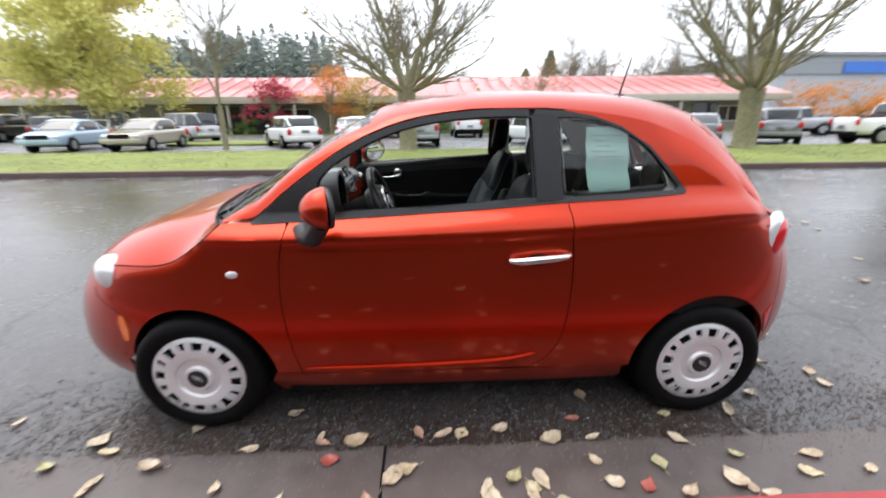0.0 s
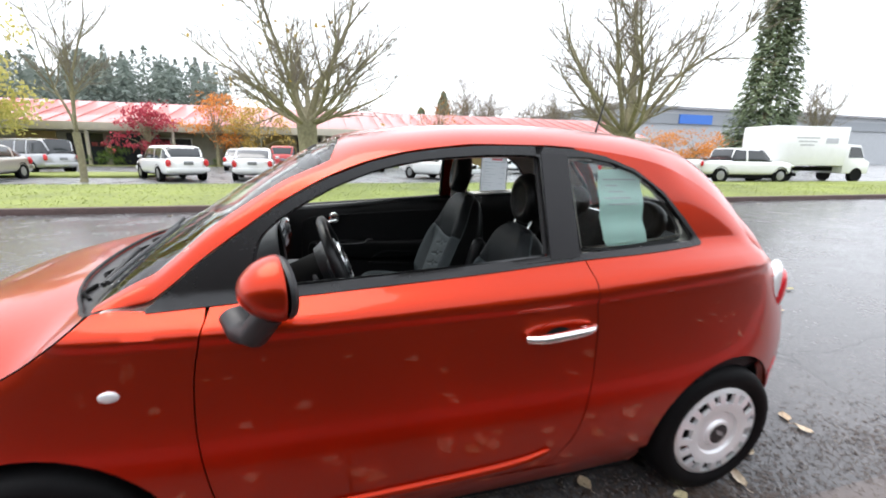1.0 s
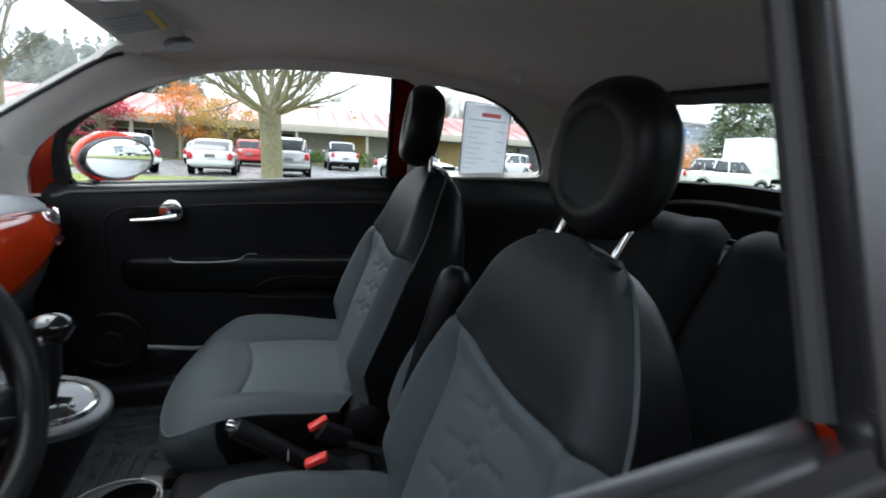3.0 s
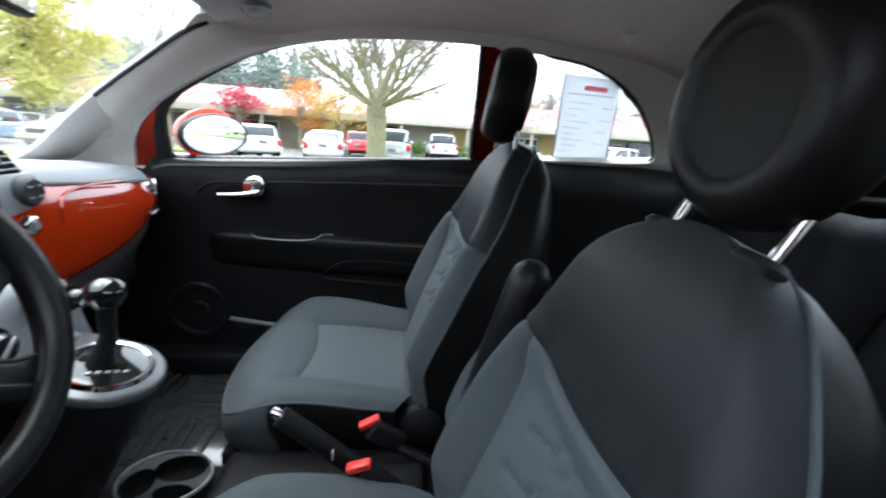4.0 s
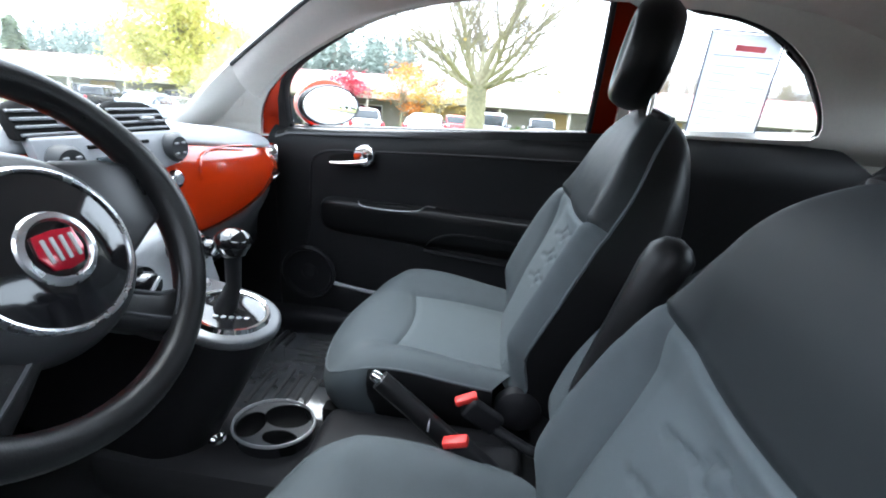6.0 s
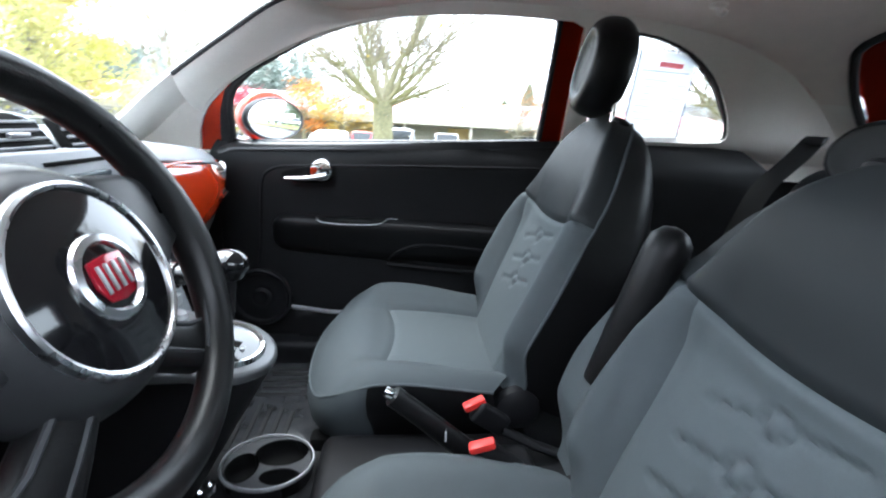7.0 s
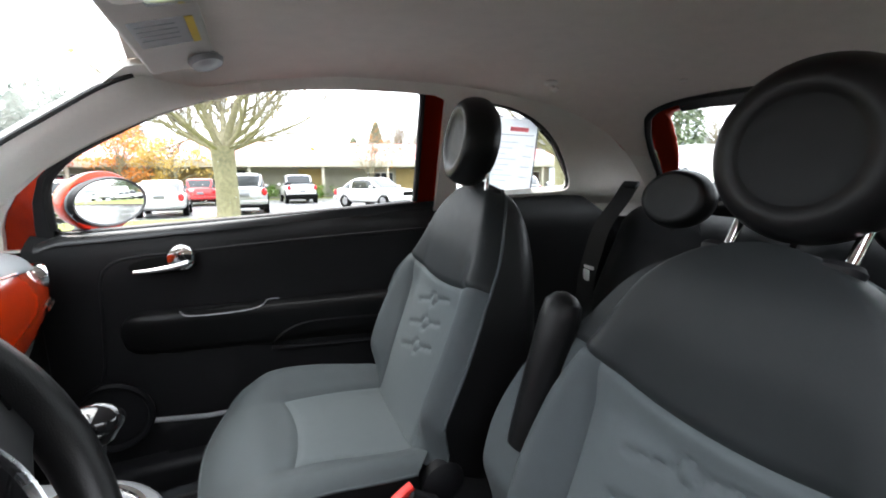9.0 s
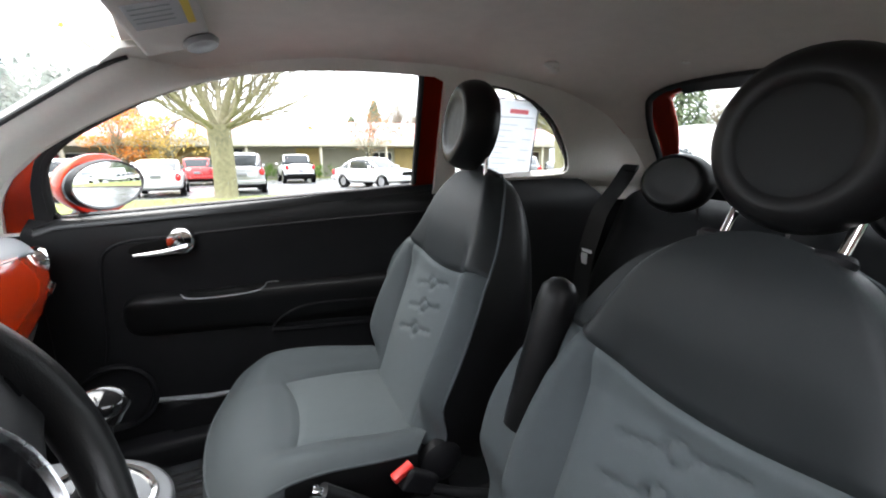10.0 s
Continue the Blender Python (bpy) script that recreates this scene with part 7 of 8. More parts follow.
def leaves(tree, tips, material, count, rnd, cloud, droop, size=(0.07, 0.16), name="crown"):
    vs, fs = [], []
    for _ in range(count):
        c = rnd.choice(tips)
        p = c + Vector((rnd.gauss(0, cloud), rnd.gauss(0, cloud), rnd.gauss(0, cloud * 0.7) - droop * rnd.random()))
        s = rnd.uniform(*size)
        a, b = Vector((rnd.gauss(0, 1), rnd.gauss(0, 1), rnd.gauss(0, 1))).normalized(), Vector((rnd.gauss(0, 1), rnd.gauss(0, 1), rnd.gauss(0, 1) - 2 * droop)).normalized()
        k = len(vs)
        vs += [tuple(p - a * s * 0.5), tuple(p + b * s * 0.6), tuple(p + a * s * 0.5), tuple(p - b * s * 0.6)]
        fs.append((k, k + 1, k + 2, k + 3))
    me = bpy.data.meshes.new(name)
    me.from_pydata(vs, [], fs)
    me.materials.append(material)
    ob = new(name, me)
    ob.parent = tree
    return tagged(ob, kind="stuff")


def leaf_mat(name, a, b):
    m = bpy.data.materials.new(name)
    m.use_nodes = True
    nt = m.node_tree
    g, r = nt.nodes.new("ShaderNodeNewGeometry"), nt.nodes.new("ShaderNodeValToRGB")
    r.color_ramp.elements[0].color, r.color_ramp.elements[1].color = (*a, 1), (*b, 1)
    nt.links.new(g.outputs["Random Per Island"], r.inputs[0])
    p = nt.nodes["Principled BSDF"]
    nt.links.new(r.outputs[0], p.inputs["Base Color"])
    p.inputs["Roughness"].default_value = 0.7
    tr, mx = nt.nodes.new("ShaderNodeBsdfTranslucent"), nt.nodes.new("ShaderNodeMixShader")
    nt.links.new(r.outputs[0], tr.inputs[0])
    mx.inputs[0].default_value = 0.4
    nt.links.new(p.outputs[0], mx.inputs[1])
    nt.links.new(tr.outputs[0], mx.inputs[2])
    nt.links.new(mx.outputs[0], nt.nodes["Material Output"].inputs[0])
    return m


OCHRE = leaf_mat("ochre_leaves", (0.42, 0.30, 0.08), (0.6, 0.42, 0.12))
YELLOW = leaf_mat("yellow_green_leaves", (0.46, 0.47, 0.12), (0.72, 0.66, 0.24))
RED = leaf_mat("dark_red_leaves", (0.32, 0.03, 0.06), (0.55, 0.08, 0.11))
ORANGE = leaf_mat("orange_leaves", (0.55, 0.2, 0.04), (0.75, 0.34, 0.10))
GREEN = leaf_mat("shrub_leaves", (0.06, 0.12, 0.03), (0.16, 0.25, 0.05))
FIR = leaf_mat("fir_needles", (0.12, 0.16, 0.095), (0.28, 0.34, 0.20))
# far needles paled and greyed: distance haze is put into their colour
FARFIR = leaf_mat("hazed_fir", (0.21, 0.255, 0.225), (0.29, 0.335, 0.295))

bare_tree("large bare street tree with wide mossy limbs", (-0.82, 15.0, 0.19), 8.2, 0.36, 2.3, 11, stems=9, open_=1.25, low=9, leafy=OCHRE, leaf_n=160, lift=0.035, slim=0.62)
bare_tree("large bare street tree with a vase-shaped crown", (12.4, 14.3, 0.19), 9.5, 0.42, 2.2, 23, stems=9, open_=1.0, low=4, lift=0.05, slim=0.66)
bare_tree("slender bare young tree on the verge", (-9.5, 18.4, 0.1), 8.0, 0.13, 1.9, 5, stems=4, open_=0.3, slim=0.8)
bare_tree("bare tree beside the car park", (-34.0, 20.0, 0.1), 9.0, 0.2, 2.2, 8, stems=6, depth=2, open_=0.6)
bare_tree("small bare tree near the building", (9.3, 35.0, 0.1), 6.0, 0.1, 1.4, 31, stems=5, depth=2, open_=0.5, leafy=ORANGE, leaf_n=500)
bare_tree("bare tree far along the street", (62.0, 40.0, 0.1), 12.0, 0.2, 3.0, 44, stems=6, depth=2, open_=0.5)
for k in range(7):
    bare_tree("bare tree behind the building", (17.0 + 4.5 * k, 60.0 + 3 * (k % 3), 0.1), 10.0 + (k * 7) % 4, 0.2, 3.0, 45 + k, stems=6, depth=2, open_=0.5)


def leafy_tree(label, at, height, width, material, n, seed, droop=0.0, trunk_r=0.15, size=(0.1, 0.22)):
    rnd = random.Random(seed)
    tree = thing("tree", label, "tree", Matrix.Translation(at), "autumn trees")
    part("trunk", tube([(0, 0, -0.05), (0.05, 0, height * 0.25), (0, 0.05, height * 0.5)], [trunk_r * 1.2, trunk_r, trunk_r * 0.7], 10, up=(1.0, 0.2, 0.0)), BARK, tree)
    tips = []
    for k in range(26):
        a, q = rnd.uniform(0, 6.28), rnd.random()
        rr = width * 0.5 * math.sqrt(rnd.random()) * (1.0 - 0.55 * abs(q - 0.4))
        c = Vector((rr * math.cos(a), rr * math.sin(a), height * (0.3 + 0.66 * q)))
        st = Vector((0, 0, height * (0.2 + 0.3 * q)))
        part("bough", tube([st, (st + c) / 2 + Vector((0, 0, 0.2)), c], [trunk_r * 0.4, trunk_r * 0.2, 0.01], 5), BARK, tree)
        for j in range(7):
            tips.append(c + Vector((rnd.gauss(0, width * 0.09), rnd.gauss(0, width * 0.09), rnd.gauss(0, height * 0.04) - droop * rnd.random() * 2.2)))
    leaves(tree, tips, material, n, rnd, width * 0.055, droop, size)
    return tree


leafy_tree("tall weeping tree with yellow-green autumn leaves", (-25.5, 33.0, 0.1), 12.5, 11.5, YELLOW, 26000, 3, 0.55, 0.3, (0.14, 0.32))
leafy_tree("small dark red maple before the building", (-13.6, 38.0, 0.12), 4.8, 4.2, RED, 2600, 6)
leafy_tree("orange-leaved tree before the building", (-8.6, 38.0, 0.12), 5.6, 4.8, ORANGE, 1900, 9)
leafy_tree("ochre-leaved tree before the building", (-5.2, 37.5, 0.12), 5.2, 5.0, OCHRE, 2200, 10)
for x, y, w in ((36.0, 38.0, 6.0), (42.0, 39.5, 6.0), (48.0, 41.0, 6.0)):
    leafy_tree("low orange-leaved tree at the car park's edge", (x, y, 0.1), 4.2, w, ORANGE, 1800, int(x), 0.0, 0.1)
for x, y, w, h in ((-16.5, 38.8, 2.6, 1.6), (-7.2, 38.9, 3.2, 1.9), (-4.5, 38.9, 2.6, 1.6), (1.3, 38.0, 2.2, 1.3), (5.2, 38.0, 3.2, 1.2), (8.5, 38.2, 2.4, 1.1), (12.0, 38.6, 2.5, 1.2)):
    rnd = random.Random(int(x * 10))
    sh = thing("shrub", "rounded green shrub before the building", "shrub", Matrix.Translation((x, y, 0.1)), "shrubs")
    tips = [Vector((rnd.gauss(0, w * 0.22), rnd.gauss(0, w * 0.16), h * (0.15 + 0.7 * rnd.random()))) for _ in range(40)]
    leaves(sh, tips, GREEN, 900, rnd, 0.16, 0.0, (0.08, 0.17))


def fir_mesh(h, w, seed, n, size):
    """Drooping sprays round a stem, as points for a leaf cloud."""
    rnd = random.Random(seed)
    vs, fs = [], []
    for _ in range(n):
        t = rnd.random() ** 1.35
        a = rnd.uniform(0, 6.28)
        rr = w * 0.5 * (1 - t) ** 0.7 * (0.5 + 0.5 * rnd.random()) * (0.85 + 0.12 * math.sin(a * 3 + t * 9) + 0.1 * math.sin(a * 7 - t * 31))
        p = Vector((rr * math.cos(a), rr * math.sin(a), h * (0.04 + 0.96 * t) - rr * 0.15))
        out = Vector((math.cos(a), math.sin(a), -0.55)).normalized()
        sd = Vector((-math.sin(a), math.cos(a), rnd.gauss(0, 0.3)))
        s = size * rnd.uniform(0.6, 1.3)
        k = len(vs)
        vs += [tuple(p - sd * s * 0.4), tuple(p + out * s), tuple(p + sd * s * 0.4), tuple(p - out * s * 0.3)]
        fs.append((k, k + 1, k + 2, k + 3))
    return vs, fs


for x, y, h, w, sd in ((40.6, 30.5, 21.0, 7.6, 2), (31.0, 110.0, 17.0, 9.0, 3), (25.5, 112.0, 13.0, 9.0, 4), (-75.0, 62.0, 12.0, 6.0, 5)):
    fir = thing("conifer", "tall dense dark green conifer", "tree", Matrix.Translation((x, y, 0.05)), "conifers")
    part("trunk", tube([(0, 0, 0), (0, 0, h * 0.9)], [0.3, 0.04], 8), BARK, fir)
    vs, fs = fir_mesh(h, w, sd, 15000 if y < 40 else 2500, 0.34 if y < 40 else 0.9)
    me = bpy.data.meshes.new("crown")
    me.from_pydata(vs, [], fs)
    me.materials.append(FIR)
    ob = new("crown", me)
    ob.parent = fir
    tagged(ob, kind="stuff")

# far wooded hill: a sloping ground and a wood of many firs in one
rnd = random.Random(12)
vs, fs = [], []
proto = [fir_mesh(1.0, 0.40 + 0.05 * (k % 3), k, 330, 0.05) for k in range(5)]
for k in range(480):
    x = -30 - 160 * rnd.random()
    y = rnd.uniform(135, 190)
    ridge = lerp([(-190, 11), (-95, 15), (-60, 16), (-35, 11), (0, 2), (30, 0)], x)
    z0 = ridge * (y - 130) / 60
    h = rnd.uniform(12, 23)
    pv, pf = proto[k % 5]
    n = len(vs)
    vs += [(x + px * h, y + py * h, z0 + pz * h) for px, py, pz in pv]
    fs += [tuple(n + i for i in f) for f in pf]
for k in range(120):
    x, y, h = rnd.uniform(-40, 240), rnd.uniform(190, 260), rnd.uniform(6, 13)
    pv, pf = proto[k % 5]
    n = len(vs)
    vs += [(x + px * h, y + py * h, pz * h) for px, py, pz in pv]
    fs += [tuple(n + i for i in f) for f in pf]
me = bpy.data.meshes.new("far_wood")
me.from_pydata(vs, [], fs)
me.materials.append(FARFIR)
tagged(new("far_wood", me), "grey-green fir wood on the far hill, paled by painted haze", "wood", kind="stuff")
bm = bmesh.new()
prev = None
for y in (128, 150, 175, 200):
    cur = [bm.verts.new((x, y, lerp([(-190, 11), (-95, 15), (-60, 16), (-35, 11), (0, 2), (30, 0)], x) * (y - 130) / 60 - 0.3)) for x in range(-190, 40, 12)]
    if prev:
        for i in range(len(cur) - 1):
            bm.faces.new((prev[i], prev[i + 1], cur[i + 1], cur[i]))
    prev = cur
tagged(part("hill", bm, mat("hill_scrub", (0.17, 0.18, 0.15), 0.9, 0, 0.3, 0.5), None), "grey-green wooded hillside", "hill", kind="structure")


# ---- buildings ----
# roof red is paled to carry the sky's reflection on the metal
ROOF_RED = mat("sky_paled_red_metal_roof", (0.48, 0.12, 0.105), 0.36, 0.0, 0.15, 2, bump=0.1, coat=0.3)
FASCIA = mat("beige_fascia_board", (0.46, 0.43, 0.35), 0.7, 0, 0.12, 3)
WALL = mat("olive_grey_render", (0.30, 0.285, 0.23), 0.85, 0, 0.15, 3, bump=0.2)
OCHRE_WALL = mat("ochre_wall_panel", (0.38, 0.28, 0.12), 0.85, 0, 0.15, 3)
DARK_GLASS = mat("dark_window_glass", (0.03, 0.035, 0.04), 0.08, 0, 0.1, 3)
WHITE_PAINT = mat("white_paint", (0.78, 0.78, 0.76), 0.5, 0, 0.06, 6)
office = thing("office_building", "long low office building with a red metal roof and deep eaves", "building")
X0, X1, YF, YB = -75.0, 33.0, 41.5, 56.0
part("wall", box(X1 - X0, YB - YF, 3.2, ((X0 + X1) / 2, (YF + YB) / 2, 1.6)), WALL, office)
rf = prism([(38.6, 3.42), (47.5, 5.75), (56.5, 3.42), (56.5, 3.30), (47.5, 5.6), (38.6, 3.30)], lambda u, v, w: (X0 - 1.5 + w, u, v), X1 - X0 + 3)
roof_ob = part("roof", rf, ROOF_RED, office, "red standing-seam metal roof")
for k in range(72):
    x = X0 - 1.0 + 1.5 * k
    part("roof_seam", tube([(x, 38.6, 3.45), (x, 47.5, 5.78)], 0.03, 4), ROOF_RED, roof_ob)
part("fascia", box(X1 - X0 + 3, 0.12, 0.62, ((X0 + X1) / 2, 38.62, 3.12), 0.02), FASCIA, office, "beige fascia under the eaves")
part("soffit", box(X1 - X0 + 3, 2.9, 0.08, ((X0 + X1) / 2, 40.1, 2.86)), WALL, office)
rb = random.Random(3)
x = X0 + 2
k = 0
while x < X1 - 2:
    kindb = rb.choice(("window", "window", "panel", "door", "recess", "plain"))
    w = rb.uniform(2.0, 3.6)
    if kindb == "window":
        wd = part("window", box(w, 0.1, 1.5, (x + w / 2, YF - 0.03, 1.65), 0.02), WHITE_PAINT, office)
        for q in (-1, 1):
            part("pane", box(w / 2 - 0.12, 0.06, 1.34, (x + w / 2 + q * w / 4, YF - 0.07, 1.65)), DARK_GLASS, wd)
    elif kindb == "panel":
        part("wall_panel", box(w, 0.08, 2.7, (x + w / 2, YF - 0.04, 1.4)), OCHRE_WALL, office)
    elif kindb == "door":
        dr = part("door", box(1.1, 0.1, 2.2, (x + 0.8, YF - 0.05, 1.15), 0.02), WHITE_PAINT, office)
        part("door_pane", box(0.8, 0.06, 1.7, (x + 0.8, YF - 0.1, 1.25)), DARK_GLASS, dr)
        w = 1.8
    elif kindb == "recess":
        part("entrance", box(w, 0.1, 2.6, (x + w / 2, YF - 0.04, 1.35)), DARK_GLASS, office)
    x += w + rb.uniform(0.2, 0.8)
    k += 1
for x in range(int(X0) + 3, int(X1), 6):
    part("post", box(0.22, 0.22, 2.85, (x, 38.9, 1.45), 0.02), FASCIA, office)
for x, z in ((-18.6, 1.75), (-18.0, 1.75), (-7.6, 1.9), (3.4, 1.9)):
    part("sign_plate", box(0.42, 0.05, 0.32, (x, YF - 0.12, z), 0.01), mat("dark_red_sign", (0.3, 0.05, 0.05), 0.5), office)

shed = thing("warehouse", "large grey warehouse with a blue band, far off", "building")
part("wall", box(120, 40, 13.0, (128, 108, 6.5)), mat("pale_grey_cladding", (0.42, 0.44, 0.46), 0.7, 0, 0.08, 1), shed)
part("band", box(121, 0.5, 2.4, (128, 87.8, 10.6)), mat("grey_band", (0.27, 0.29, 0.31), 0.6, 0, 0.05, 1), shed)
part("blue_band", box(10, 0.6, 2.2, (90, 87.5, 10.6)), mat("blue_panel", (0.04, 0.16, 0.55), 0.5, 0, 0.05, 1), shed)
part("roof", box(122, 42, 0.6, (128, 108, 13.2)), mat("grey_roof_sheet", (0.3, 0.3, 0.31), 0.7, 0, 0.05, 1), shed)
# unseen plain wall added behind the pavement to darken the car's reflections
wb = box(90, 1.0, 4.8, (0, -9.0, 2.4), 0.02)
tagged(part("wall_south", wb, mat("dark_brown_backing", (0.06, 0.047, 0.034), 0.85, 0, 0.25, 6, bump=0.4), None), "unseen plain dark wall added to darken what the car reflects", "wall", kind="structure")


# ---- parked vehicles ----
CAR_GLASS = mat("dark_car_glass", (0.03, 0.035, 0.04), 0.06, 0, 0.1, 2, coat=0.5)
WHEEL_ALLOY = mat("grey_alloy", (0.35, 0.35, 0.36), 0.35, 0.6, 0.1, 20)


def coat_of(name, c, metal=0.2):
    return mat(name, c, 0.3, metal, 0.05, 30, coat=1.0)


WHITE_CAR, SILVER_CAR, BEIGE_CAR, BLUE_CAR, GREY_CAR, RED_CAR, BLACK_CAR = (coat_of("white_car_paint", (0.8, 0.81, 0.82), 0), coat_of("silver_car_paint", (0.42, 0.43, 0.45), 0.5), coat_of("champagne_car_paint", (0.42, 0.39, 0.34), 0.4),
    coat_of("pale_blue_car_paint", (0.38, 0.5, 0.62), 0.3), coat_of("grey_car_paint", (0.22, 0.23, 0.25), 0.4), coat_of("red_car_paint", (0.42, 0.02, 0.02), 0.1), coat_of("black_car_paint", (0.02, 0.02, 0.022), 0.1))
# side outlines, front at -x: lower body, then the glasshouse
SHAPES = {
    "sedan": dict(L=4.6, W=1.78, wheel=0.32, axles=(-1.38, 1.32), body=[(-2.28, 0.35), (-2.3, 0.62), (-2.15, 0.78), (-1.1, 0.95), (1.55, 1.0), (2.2, 0.97), (2.3, 0.72), (2.26, 0.35)], cabin=[(-1.05, 0.94), (-0.35, 1.38), (0.1, 1.45), (0.75, 1.42), (1.2, 1.28), (1.72, 1.0)]),
    "suv": dict(L=4.7, W=1.85, wheel=0.36, axles=(-1.4, 1.38), body=[(-2.32, 0.42), (-2.35, 0.78), (-2.2, 0.98), (-1.15, 1.1), (2.2, 1.14), (2.34, 0.8), (2.3, 0.42)], cabin=[(-1.1, 1.08), (-0.55, 1.58), (-0.2, 1.68), (1.7, 1.66), (1.98, 1.58), (2.25, 1.12)]),
    "wagon": dict(L=4.6, W=1.8, wheel=0.33, axles=(-1.36, 1.32), body=[(-2.28, 0.36), (-2.3, 0.64), (-2.15, 0.82), (-1.1, 0.97), (2.15, 1.02), (2.3, 0.74), (2.26, 0.36)], cabin=[(-1.05, 0.96), (-0.4, 1.42), (0.0, 1.5), (1.45, 1.48), (1.8, 1.38), (2.12, 1.0)]),
    "van": dict(L=4.9, W=1.95, wheel=0.34, axles=(-1.5, 1.5), body=[(-2.4, 0.36), (-2.45, 0.7), (-2.25, 0.92), (-1.6, 1.05), (2.3, 1.1), (2.44, 0.8), (2.4, 0.36)], cabin=[(-1.65, 1.03), (-0.75, 1.66), (-0.3, 1.76), (1.9, 1.76), (2.2, 1.66), (2.38, 1.08)]),
    "pickup": dict(L=5.7, W=1.98, wheel=0.4, axles=(-1.85, 1.75), body=[(-2.8, 0.5), (-2.85, 0.9), (-2.7, 1.1), (-1.5, 1.2), (2.78, 1.22), (2.85, 0.9), (2.8, 0.5)], cabin=[(-1.4, 1.18), (-0.85, 1.72), (-0.55, 1.84), (0.75, 1.84), (0.98, 1.74), (1.1, 1.2)]),
}


def loft(us, half, low, high, power=5.0, lean=0.0, sides=28):
    """A rounded closed shell along x: half its width, its underside and its top at every station."""
    bm = bmesh.new()
    rings = []
    for u in us:
        h, z0, z1 = half(u), low(u), high(u)
        ring = []
        for k in range(sides):
            a = 2 * math.pi * (k + 0.5) / sides
            c, s = math.cos(a), math.sin(a)
            y, z = abs(c) ** (2 / power) * (1 if c > 0 else -1), abs(s) ** (2 / power) * (1 if s > 0 else -1)
            ring.append(bm.verts.new((u, h * y * (1 - lean * (z + 1) / 2), (z0 + z1) / 2 + (z1 - z0) / 2 * z)))
        rings.append(ring)
    for r0, r1 in zip(rings, rings[1:]):
        for k in range(sides):
            bm.faces.new((r0[k], r0[(k + 1) % sides], r1[(k + 1) % sides], r1[k]))
    bm.faces.new(rings[0])
    bm.faces.new(list(reversed(rings[-1])))
    bmesh.ops.recalc_face_normals(bm, faces=bm.faces)
    return bm


